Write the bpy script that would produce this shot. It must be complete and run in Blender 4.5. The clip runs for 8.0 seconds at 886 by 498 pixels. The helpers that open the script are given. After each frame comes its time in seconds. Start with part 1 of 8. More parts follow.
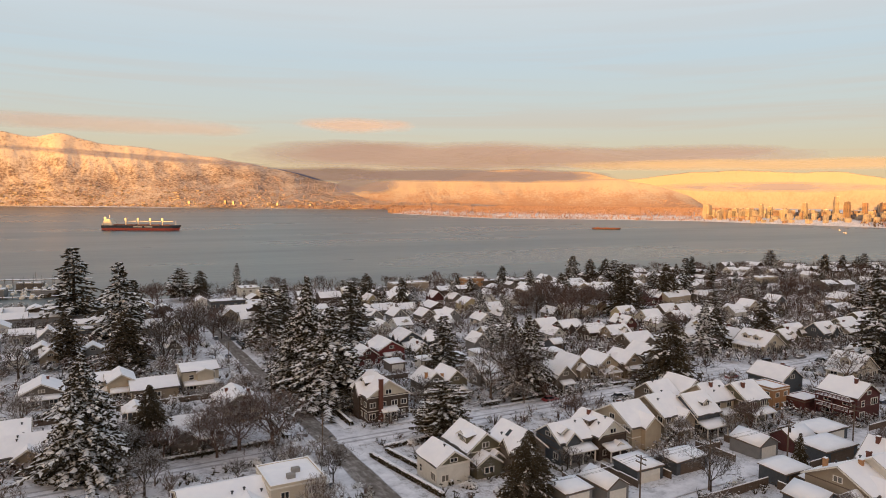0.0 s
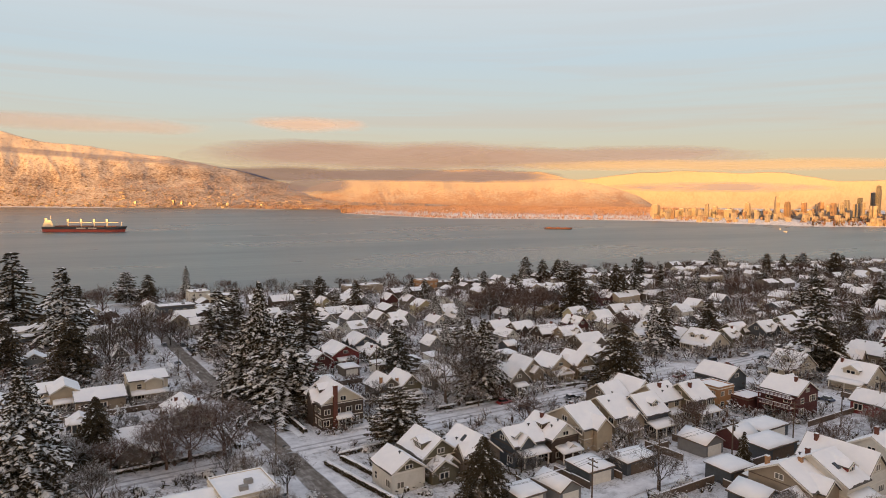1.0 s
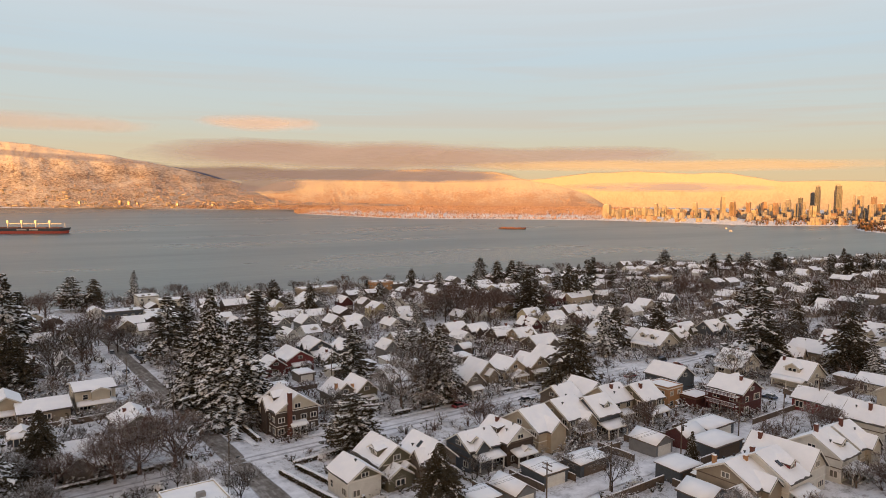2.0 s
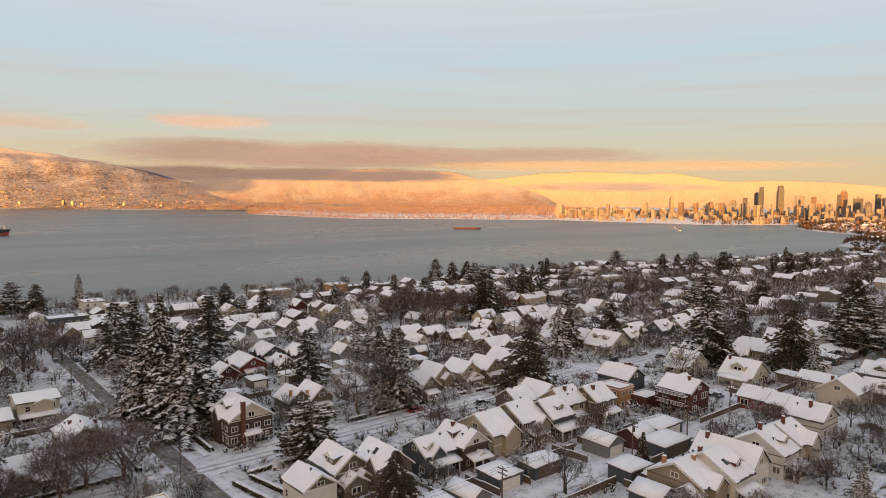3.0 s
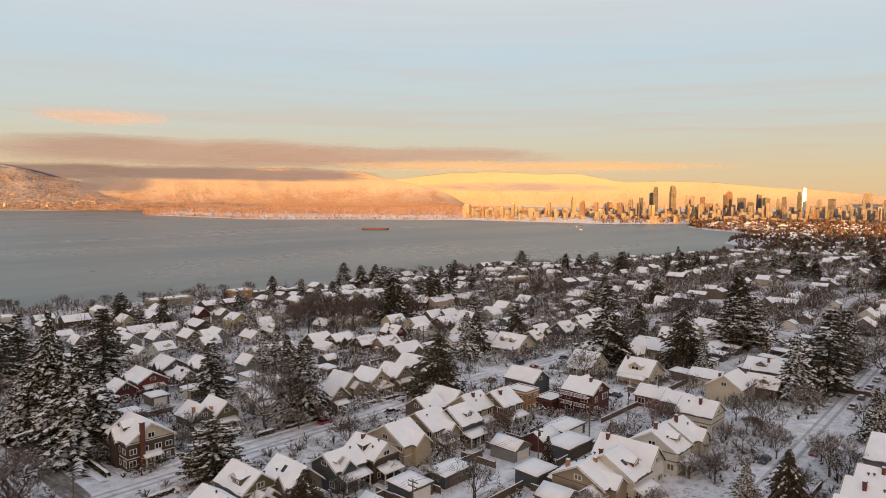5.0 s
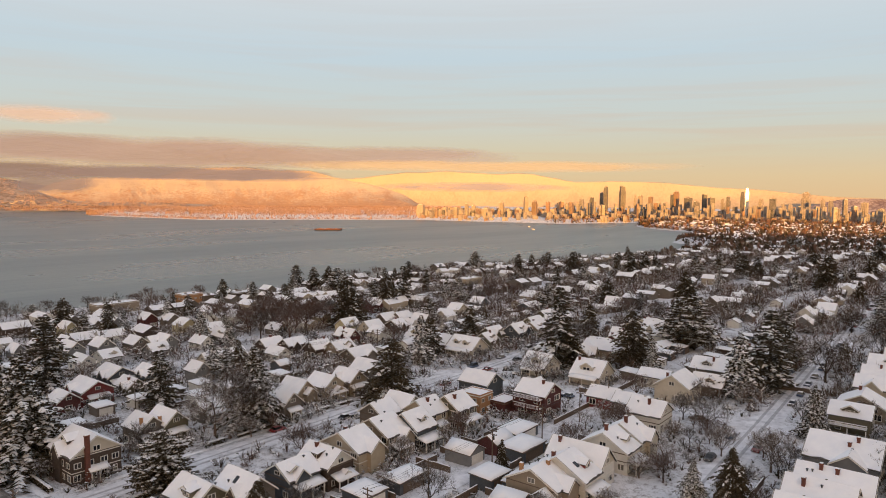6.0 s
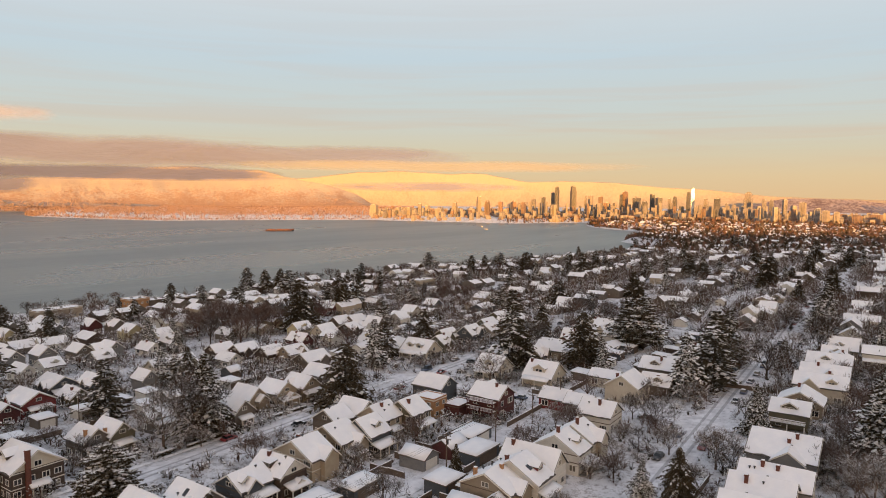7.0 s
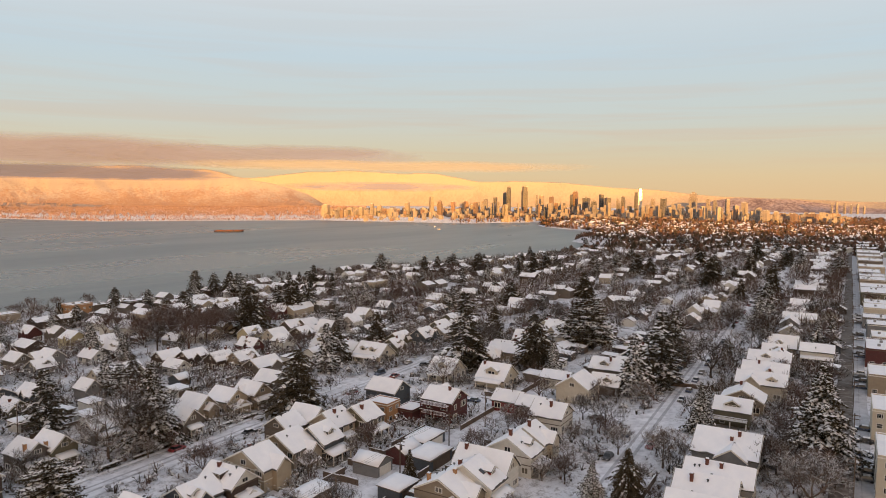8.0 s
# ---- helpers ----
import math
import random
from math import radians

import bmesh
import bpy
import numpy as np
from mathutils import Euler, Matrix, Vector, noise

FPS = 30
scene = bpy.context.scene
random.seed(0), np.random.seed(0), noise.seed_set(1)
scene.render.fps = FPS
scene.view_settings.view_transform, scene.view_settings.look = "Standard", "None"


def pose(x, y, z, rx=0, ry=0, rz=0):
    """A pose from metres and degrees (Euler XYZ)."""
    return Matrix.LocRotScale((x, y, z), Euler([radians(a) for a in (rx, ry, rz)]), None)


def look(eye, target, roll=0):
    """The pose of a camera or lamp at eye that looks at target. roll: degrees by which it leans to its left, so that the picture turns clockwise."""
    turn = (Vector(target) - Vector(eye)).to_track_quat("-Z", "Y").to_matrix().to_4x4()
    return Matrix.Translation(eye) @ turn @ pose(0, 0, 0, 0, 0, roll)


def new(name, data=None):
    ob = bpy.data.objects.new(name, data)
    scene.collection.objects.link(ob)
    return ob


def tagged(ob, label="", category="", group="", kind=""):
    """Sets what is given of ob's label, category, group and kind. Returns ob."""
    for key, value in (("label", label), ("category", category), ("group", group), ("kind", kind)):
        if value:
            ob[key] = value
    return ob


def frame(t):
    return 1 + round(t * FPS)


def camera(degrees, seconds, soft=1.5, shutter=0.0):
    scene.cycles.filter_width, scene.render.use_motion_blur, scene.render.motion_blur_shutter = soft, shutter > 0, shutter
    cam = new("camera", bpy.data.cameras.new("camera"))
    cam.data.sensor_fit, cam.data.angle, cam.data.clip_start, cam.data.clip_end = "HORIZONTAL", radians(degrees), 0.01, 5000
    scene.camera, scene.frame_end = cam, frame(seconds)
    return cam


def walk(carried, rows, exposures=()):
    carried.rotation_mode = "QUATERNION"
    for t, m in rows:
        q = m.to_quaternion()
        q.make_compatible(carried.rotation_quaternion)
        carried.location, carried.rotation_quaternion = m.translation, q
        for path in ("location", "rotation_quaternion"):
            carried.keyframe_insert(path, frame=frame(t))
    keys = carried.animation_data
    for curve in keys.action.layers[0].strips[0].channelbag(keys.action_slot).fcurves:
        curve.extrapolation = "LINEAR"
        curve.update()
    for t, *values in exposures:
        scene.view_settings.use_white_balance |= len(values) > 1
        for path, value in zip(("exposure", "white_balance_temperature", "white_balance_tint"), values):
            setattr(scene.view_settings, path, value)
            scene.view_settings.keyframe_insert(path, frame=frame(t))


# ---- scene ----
# World: x east, y north, z up from the sea. The camera climbs over a lane and turns to the right.
cam = camera(65.55, 8.0, 0.95)
YAWS = ((0, 0), (0.5, 1.94), (1, 3.84), (1.5, 5.72), (3, 11.34), (3.5, 13.23), (4, 15.14), (4.5, 17.05),
        (6, 22.82), (6.5, 24.76), (7, 26.70), (7.5, 28.67), (8, 30.64))
walk(cam, [(t, pose(-0.134 * t, -0.166 * t, 76 + 1.395 * t, 90 - 4.46, -0.47, -28.7 - a)) for t, a in YAWS],
     exposures=[(0, 1.2), (8, 1.2)])

# ---- sky, sun ----
SUN_AZ, SUN_EL = 232.0, 3.2
world = bpy.data.worlds.new("evening_sky")
scene.world = world
world.use_nodes = True


class Nodes:
    """Short hand for building node trees."""

    def __init__(self, tree):
        self.tree = tree
        tree.nodes.clear()

    def add(self, kind, ins=None, **props):
        n = self.tree.nodes.new(kind)
        for k, v in props.items():
            setattr(n, k, v)
        for k, v in (ins or {}).items():
            if isinstance(v, bpy.types.NodeSocket):
                self.tree.links.new(v, n.inputs[k])
            else:
                n.inputs[k].default_value = v
        return n

    def math(self, op, a, b=0.0, c=0.0, clamp=False):
        n = self.add("ShaderNodeMath", {0: a, 1: b, 2: c}, operation=op, use_clamp=clamp)
        return n.outputs[0]

    def mix(self, f, a, b, blend="MIX"):
        n = self.add("ShaderNodeMix", {0: f, 6: a, 7: b}, data_type="RGBA", blend_type=blend)
        return n.outputs[2]

    def ramp(self, f, stops, ease="LINEAR"):
        n = self.add("ShaderNodeValToRGB", {0: f})
        n.color_ramp.interpolation = ease
        while len(n.color_ramp.elements) < len(stops):
            n.color_ramp.elements.new(0.5)
        for e, (p, c) in zip(n.color_ramp.elements, stops):
            e.position, e.color = p, c
        return n.outputs[0]

    def noise(self, vec, scale, detail=4.0, rough=0.55, dist=0.0):
        n = self.add("ShaderNodeTexNoise", {"Scale": scale, "Detail": detail, "Roughness": rough, "Distortion": dist})
        if vec is not None:
            self.tree.links.new(vec, n.inputs["Vector"])
        return n.outputs[0]


def srgb(r, g, b):
    """A linear colour from 0-255 display values."""
    return tuple(((c / 255 + 0.055) / 1.055) ** 2.4 if c > 10 else c / 255 / 12.92 for c in (r, g, b)) + (1.0,)


def grey(v):
    return (v, v, v, 1.0)


N = Nodes(world.node_tree)
co = N.add("ShaderNodeTexCoord").outputs["Generated"]
xyz = N.add("ShaderNodeSeparateXYZ", {0: co})
sky = N.add("ShaderNodeTexSky", sky_type="NISHITA", sun_disc=False, sun_elevation=radians(SUN_EL),
            sun_rotation=radians(SUN_AZ), altitude=80.0, air_density=1.0, dust_density=2.0, ozone_density=1.0).outputs[0]
# thin high veil: warm at the horizon, pale blue above, grey at the zenith
veil = N.ramp(N.math("MULTIPLY", xyz.outputs[2], 2.0, clamp=True),
              [(0.0, srgb(234, 198, 150)), (0.06, srgb(230, 204, 162)), (0.13, srgb(218, 208, 182)), (0.22, srgb(207, 213, 208)),
               (0.38, srgb(200, 216, 225)), (0.55, srgb(214, 220, 224)), (0.75, srgb(202, 207, 217)), (1.0, srgb(190, 196, 210))])
stretch = N.add("ShaderNodeMapping", {"Vector": co, "Scale": (1.6, 1.6, 40.0)}).outputs[0]
streak = N.ramp(N.noise(stretch, 1.5, 6, 0.55, 0.6), [(0.46, grey(0)), (0.64, grey(1))])
band = N.ramp(xyz.outputs[2], [(0.03, grey(0)), (0.08, grey(1)), (0.16, grey(0.75)), (0.3, grey(0.45)), (0.6, grey(0.6))])
cloud_colour = N.ramp(N.math("MULTIPLY", xyz.outputs[2], 2.0, clamp=True),
                      [(0.0, srgb(235, 180, 130)), (0.2, srgb(216, 194, 174)), (0.4, srgb(207, 206, 206)), (0.7, srgb(212, 208, 210)), (1.0, srgb(200, 204, 212))])
veil = N.mix(N.math("MULTIPLY", N.math("MULTIPLY", streak, band), 0.4), veil, cloud_colour)
# the afterglow round the sun
glow = N.add("ShaderNodeVectorMath", {0: co, 1: (math.sin(radians(SUN_AZ)), math.cos(radians(SUN_AZ)), 0.05)}, operation="DOT_PRODUCT").outputs["Value"]
glow = N.math("POWER", N.math("MAXIMUM", glow, 0.0), 4.0)
veil = N.mix(N.math("MULTIPLY", glow, 0.85), veil, (2.6, 1.55, 0.75, 1.0))
both = N.mix(0.93, N.mix(1.0, sky, grey(0.12), "MULTIPLY"), veil)
N.add("ShaderNodeOutputWorld", {0: N.add("ShaderNodeBackground", {0: both, 1: 0.435}).outputs[0]})

sun = new("sun", bpy.data.lights.new("sun", "SUN"))
sun.data.energy, sun.data.angle, sun.data.color = 5.0, radians(0.6), (1.0, 0.46, 0.10)
s_az = radians(SUN_AZ)
sun.matrix_world = look((0, 0, 0), (-math.sin(s_az) * 10, -math.cos(s_az) * 10, -10 * math.tan(radians(SUN_EL))))


# ---- materials ----
def material(name):
    m = bpy.data.materials.new(name)
    m.use_nodes = True
    return m, Nodes(m.node_tree)


def finish(N, colour, rough=0.8, bump=None, strength=0.3, distance=0.05, metal=0.0, spec=0.5):
    ins = {"Base Color": colour, "Roughness": rough, "Metallic": metal, "Specular IOR Level": spec}
    if bump is not None:
        ins["Normal"] = N.add("ShaderNodeBump", {"Height": bump, "Strength": strength, "Distance": distance}).outputs[0]
    b = N.add("ShaderNodeBsdfPrincipled", ins)
    N.add("ShaderNodeOutputMaterial", {0: b.outputs[0]})


def world_place(N):
    return N.add("ShaderNodeNewGeometry").outputs["Position"]


def object_place(N):
    return N.add("ShaderNodeTexCoord").outputs["Object"]


def up_facing(N):
    return N.add("ShaderNodeSeparateXYZ", {0: N.add("ShaderNodeNewGeometry").outputs["Normal"]}).outputs[2]


def chance(N):
    return N.add("ShaderNodeObjectInfo").outputs["Random"]


def plain(name, a, b, scale=2.0, rough=0.75, bump=0.2, fine=30.0, metal=0.0, spec=0.4):
    """A surface of two close colours mixed by stains and by grain."""
    m, N = material(name)
    p = world_place(N)
    f = N.math("ADD", N.math("MULTIPLY", N.noise(p, scale, 5, 0.6), 0.7), N.math("MULTIPLY", N.noise(p, fine, 3), 0.3))
    c = N.mix(N.ramp(f, [(0.35, grey(0)), (0.65, grey(1))]), a, b)
    finish(N, c, rough, N.noise(p, fine, 4), bump, 0.03, metal, spec)
    return m


def siding(name, a, b):
    """Painted lap siding: boards 0.15 m high, faded in patches."""
    m, N = material(name)
    p = world_place(N)
    z = N.add("ShaderNodeSeparateXYZ", {0: p}).outputs[2]
    lap = N.math("FRACT", N.math("MULTIPLY", z, 6.5))
    c = N.mix(N.ramp(N.noise(p, 0.8, 5, 0.65), [(0.3, grey(0)), (0.7, grey(1))]), a, b)
    c = N.mix(N.math("MULTIPLY", N.ramp(N.noise(p, 7.0, 4), [(0.5, grey(0)), (0.8, grey(1))]), 0.25), c, grey(0.25))
    finish(N, c, 0.7, lap, 0.5, 0.02, 0.0, 0.3)
    return m


def snow_material(name, dirt=0.0):
    m, N = material(name)
    p = world_place(N)
    big = N.noise(p, 0.35, 4, 0.6)
    c = N.mix(N.ramp(big, [(0.35, grey(0)), (0.7, grey(1))]), (0.84, 0.85, 0.88, 1), (0.92, 0.92, 0.93, 1))
    if dirt:
        d = N.ramp(N.noise(p, 1.3, 6, 0.7), [(0.52, grey(0)), (0.72, grey(1))])
        c = N.mix(N.math("MULTIPLY", d, dirt), c, (0.16, 0.14, 0.12, 1))
    finish(N, c, 0.65, N.noise(p, 1.6, 6, 0.65), 0.3, 0.15, 0.0, 0.25)
    return m


SNOW = snow_material("roof_snow")
YARD_SNOW = snow_material("yard_snow", 0.6)


def ground_material():
    m, N = material("snowy_ground")
    p = world_place(N)
    n1 = N.noise(p, 0.05, 6, 0.6)
    n2 = N.noise(p, 0.55, 6, 0.7)
    n3 = N.noise(p, 3.0, 5, 0.6)
    c = N.mix(N.ramp(n1, [(0.4, grey(0)), (0.62, grey(1))]), (0.80, 0.80, 0.83, 1), (0.66, 0.67, 0.70, 1))
    bare = N.ramp(N.math("ADD", N.math("MULTIPLY", n2, 0.6), N.math("MULTIPLY", n3, 0.4)), [(0.49, grey(0)), (0.62, grey(1))])
    c = N.mix(N.math("MULTIPLY", bare, 0.75), c, (0.11, 0.09, 0.07, 1))
    finish(N, c, 0.8, N.math("ADD", n2, n3), 0.6, 0.3, 0.0, 0.2)
    return m


GROUND = ground_material()


def road_material(name="slushy_asphalt", k=1.0):
    m, N = material(name)
    p = world_place(N)
    n = N.noise(p, 0.5, 6, 0.65)
    s = N.add("ShaderNodeMapping", {"Vector": p, "Scale": (0.6, 0.12, 1.0)}).outputs[0]
    f = N.math("ADD", N.math("MULTIPLY", n, 0.4), N.math("MULTIPLY", N.noise(s, 2.0, 5, 0.6), 0.6))
    c = N.ramp(f, [(0.38, (0.128 * k, 0.110 * k, 0.095 * k, 1)), (0.5, (0.20 * k, 0.178 * k, 0.158 * k, 1)), (0.62, (0.36 * k, 0.335 * k, 0.31 * k, 1)), (0.72, (0.60 * k, 0.60 * k, 0.61 * k, 1))])
    finish(N, c, 0.85, n, 0.3, 0.05, 0.0, 0.12)
    return m


def snow_road_material(name="packed_snow_road", k=1.0):
    m, N = material(name)
    p = world_place(N)
    n = N.noise(p, 0.4, 6, 0.65)
    c = N.ramp(n, [(0.35, (0.82 * k, 0.82 * k, 0.85 * k, 1)), (0.55, (0.66 * k, 0.66 * k, 0.69 * k, 1)), (0.7, (0.42 * k, 0.42 * k, 0.44 * k, 1))])
    finish(N, c, 0.7, n, 0.4, 0.06, 0.0, 0.3)
    return m


ROAD, SNOW_ROAD = road_material(), snow_road_material()
LANE = road_material("slushy_lane_asphalt", 0.8)
RUT = snow_road_material("rutted_snow", 0.62)


def sea_material():
    m, N = material("calm_sea")
    p = world_place(N)
    w = N.add("ShaderNodeMapping", {"Vector": p, "Rotation": (0, 0, radians(20)), "Scale": (0.03, 0.09, 1.0)}).outputs[0]
    n = N.noise(w, 1.0, 6, 0.55)
    v = N.add("ShaderNodeMapping", {"Vector": p, "Rotation": (0, 0, radians(-25)), "Scale": (0.0012, 0.006, 1.0)}).outputs[0]
    r = N.ramp(N.noise(v, 1.0, 5, 0.6), [(0.35, grey(0.26)), (0.65, grey(0.33))])
    finish(N, (0.040, 0.058, 0.058, 1), r, n, 0.3, 1.0, 0.0, 0.5)
    return m


SEA = sea_material()


def mountain_material(name, wood, line, lit, fade=0.13, more=0.0):
    """Snowed-in forest: snow with dark wood showing through, thinner above."""
    m, N = material(name)
    p = world_place(N)
    q = N.add("ShaderNodeMapping", {"Vector": p, "Scale": (1.0, 1.0, 0.35)}).outputs[0]
    z = N.add("ShaderNodeSeparateXYZ", {0: p}).outputs[2]
    fine, broad = N.noise(q, 0.07, 5, 0.7), N.noise(p, 0.006, 5, 0.6)
    high = N.math("MULTIPLY", N.math("SUBTRACT", z, line), 0.008, clamp=True)
    f = N.math("SUBTRACT", N.math("ADD", N.math("MULTIPLY", fine, 0.62), N.math("MULTIPLY", broad, 0.38 + more)), N.math("MULTIPLY", high, fade))
    c = N.ramp(f, [(0.40, lit), (0.50, tuple(0.5 * (a + b) for a, b in zip(lit, wood))), (0.58, wood)])
    finish(N, c, 0.9, N.math("ADD", fine, broad), 0.45, 9.0, 0.0, 0.1)
    return m


# snow colours are tanned to hold the gold of low sun
FOREST_SLOPE = mountain_material("snowy_forest_slope", (0.17, 0.12, 0.095, 1), 190.0, (0.53, 0.47, 0.41, 1))
# less blue and little contrast: warm distance haze is part of this snow colour
HAZE_TINTED_SNOW = mountain_material("haze_tinted_snow", (0.30, 0.262, 0.225, 1), 60.0, (0.38, 0.335, 0.285, 1))
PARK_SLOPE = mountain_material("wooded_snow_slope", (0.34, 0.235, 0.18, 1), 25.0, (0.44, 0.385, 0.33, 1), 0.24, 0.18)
# purple-grey cast stands for haze over the far hill
FAR_HILL = mountain_material("haze_tinted_hill", (0.16, 0.12, 0.13, 1), 60.0, (0.42, 0.36, 0.36, 1))


# ---- mesh helpers ----
class Build:
    """Gathers vertices and faces, with a material slot for each face."""

    def __init__(self):
        self.v, self.f, self.m = [], [], []

    def face(self, pts, slot=0):
        i = len(self.v)
        self.v.extend(pts)
        self.f.append(tuple(range(i, i + len(pts))))
        self.m.append(slot)

    def box(self, x0, x1, y0, y1, z0, z1, slot=0, bottom=False):
        i = len(self.v)
        self.v.extend([(x0, y0, z0), (x1, y0, z0), (x1, y1, z0), (x0, y1, z0), (x0, y0, z1), (x1, y0, z1), (x1, y1, z1), (x0, y1, z1)])
        fs = [(4, 5, 6, 7), (0, 1, 5, 4), (1, 2, 6, 5), (2, 3, 7, 6), (3, 0, 4, 7)] + ([(3, 2, 1, 0)] if bottom else [])
        self.f.extend(tuple(i + k for k in f) for f in fs)
        self.m.extend([slot] * len(fs))

    def slab(self, quad, thick, slot=0):
        """A quad (four points, counter-clockwise from above) given thickness downwards along its normal."""
        a, b, c, d = [Vector(p) for p in quad]
        n = (b - a).cross(d - a).normalized() * thick
        top, low = [a, b, c, d], [a - n, b - n, c - n, d - n]
        i = len(self.v)
        self.v.extend([tuple(p) for p in top + low])
        fs = [(0, 1, 2, 3), (7, 6, 5, 4)] + [(k, k + 4, (k + 1) % 4 + 4, (k + 1) % 4) for k in range(4)]
        self.f.extend(tuple(i + k for k in f) for f in fs)
        self.m.extend([slot] * len(fs))

    def tube(self, p0, p1, r0, r1, sides=5, slot=0, cap=False):
        p0, p1 = Vector(p0), Vector(p1)
        d = (p1 - p0).normalized()
        a = d.orthogonal().normalized()
        b = d.cross(a)
        i = len(self.v)
        for p, r in ((p0, r0), (p1, r1)):
            for k in range(sides):
                t = 2 * math.pi * k / sides
                self.v.append(tuple(p + (a * math.cos(t) + b * math.sin(t)) * r))
        for k in range(sides):
            j = (k + 1) % sides
            self.f.append((i + k, i + j, i + sides + j, i + sides + k))
            self.m.append(slot)
        if cap:
            self.f.append(tuple(i + sides + k for k in range(sides)))
            self.m.append(slot)

    def welded(self):
        """Joins corners that lie in one place."""
        seen, order, w = {}, [], []
        for p in self.v:
            k = tuple(round(c, 4) for c in p)
            if k not in seen:
                seen[k] = len(order)
                order.append(p)
            w.append(seen[k])
        self.v, self.f = order, [tuple(w[i] for i in f) for f in self.f]
        return self

    def mesh(self, name, *mats, smooth=False):
        me = bpy.data.meshes.new(name)
        me.from_pydata(self.v, [], self.f)
        for mt in mats:
            me.materials.append(mt)
        if len(mats) > 1:
            me.polygons.foreach_set("material_index", self.m)
        if smooth:
            me.polygons.foreach_set("use_smooth", [True] * len(me.polygons))
        me.update()
        return me


def part(name, me, parent, label="", m=None):
    ob = new(name, me)
    ob.parent = parent
    if m is not None:
        ob.matrix_basis = m
    if label:
        ob["label"] = label
    return ob


def grid_mesh(name, P, mats, smooth=True):
    """A sheet from an array of points, rows by columns by 3."""
    r, c, _ = P.shape
    i = np.arange(r * c).reshape(r, c)
    f = np.stack([i[:-1, :-1], i[:-1, 1:], i[1:, 1:], i[1:, :-1]], -1).reshape(-1, 4)
    me = bpy.data.meshes.new(name)
    me.from_pydata(P.reshape(-1, 3).tolist(), [], f.tolist())
    for mt in mats:
        me.materials.append(mt)
    if smooth:
        me.polygons.foreach_set("use_smooth", [True] * len(me.polygons))
    return me


def wavy(x, y, scale, seed=0.0, octaves=4):
    """Smooth value noise from sums of turned sines, about -1 to 1, for arrays."""
    s, a = 0.0, 1.0
    for k in range(octaves):
        t = 0.7 + 2.39996 * k + seed
        u, v = x * math.cos(t) + y * math.sin(t), -x * math.sin(t) + y * math.cos(t)
        f = 2 * math.pi / scale * 1.9 ** k
        s = s + a * np.sin(u * f + 1.3 * np.sin(v * f * 0.7 + seed + k) + seed * 3 + k) * np.cos(v * f * 0.83 + k * 1.7)
        a *= 0.55
    return s / 1.6


# ---- land and sea ----
BAY = np.array([(-1080, 720), (-80, 478), (20, 466), (78, 480), (136, 478), (232, 470), (317, 450), (383, 440), (461, 436), (549, 430), (603, 412), (708, 364), (807, 336),
                (907, 325), (998, 321), (1138, 348), (1215, 402), (1275, 464), (1340, 474), (1480, 500), (1600, 522), (1690, 572), (1737, 652), (1822, 746), (1910, 800),
                (2150, 895), (1894, 1028), (1779, 1535), (1498, 1785), (1254, 1946), (1165, 2555), (1411, 3126), (680, 3740), (-300, 4290), (-1500, 4200), (-3600, 3000), (-2600, 900)], float)


def bay_distance(x, y):
    """Distance to the shore, negative in the bay."""
    x, y = np.asarray(x, float), np.asarray(y, float)
    best = np.full(x.shape, 1e9)
    inside = np.zeros(x.shape, bool)
    for (x0, y0), (x1, y1) in zip(BAY, np.roll(BAY, -1, 0)):
        dx, dy = x1 - x0, y1 - y0
        t = np.clip(((x - x0) * dx + (y - y0) * dy) / (dx * dx + dy * dy), 0, 1)
        best = np.minimum(best, np.hypot(x - x0 - t * dx, y - y0 - t * dy))
        inside ^= ((y0 > y) != (y1 > y)) & (x < dx * (y - y0) / (dy if dy else 1e-9) + x0)
    return np.where(inside, -best, best)


def land_height(x, y):
    x, y = np.asarray(x, float), np.asarray(y, float)
    base = 25.6 - 0.035 * np.clip(y, -72, 420)
    east = np.clip((np.hypot(x, y) - 700) / 900, 0, 1)
    base = base * (1 - east) + 11 * east
    # the wooded ridge to the south-west that keeps the evening sun off the houses
    a = radians(SUN_AZ)
    s = -(x * math.sin(a) + y * math.cos(a))
    ridge = np.clip((-s - 130) / 520, 0, 1)
    base = base + 100 * ridge * ridge * (3 - 2 * ridge)
    d = bay_distance(x, y)
    drop = np.clip(d / 22, 0, 1)
    flat = np.clip((np.hypot(x, y) - 1300) / 300, 0, 1)
    bluff = drop * drop * (3 - 2 * drop)
    bluff = bluff * (1 - flat) + np.clip(d / 120, 0, 1) * flat
    return np.where(d > 0, base * bluff + 0.3, np.maximum(-6, d * 0.08))


def ground_z(x, y):
    return float(land_height(x, y))


def build_land():
    az = np.radians(np.concatenate([np.linspace(-150, -14, 40)[:-1], np.linspace(-14, 98, 420), np.linspace(98, 210, 36)[1:]]))
    rad = np.concatenate([np.linspace(0, 60, 8)[:-1], np.geomspace(60, 900, 170)[:-1], np.geomspace(900, 4880, 90)])
    A, R = np.meshgrid(az, rad)
    X, Y = R * np.sin(A), R * np.cos(A)
    Z = land_height(X, Y)
    near = np.clip((R - 30) / 60, 0, 1)
    Z = Z + np.where(bay_distance(X, Y) > 20, 0.12 * wavy(X, Y, 23) + 0.05 * wavy(X, Y, 6.0, 2), 0) * near
    ob = new("ground", grid_mesh("ground", np.stack([X, Y, Z], -1), [GROUND]))
    tagged(ob, "snow-covered sloping ground with bare brown patches", "ground", kind="structure")


build_land()

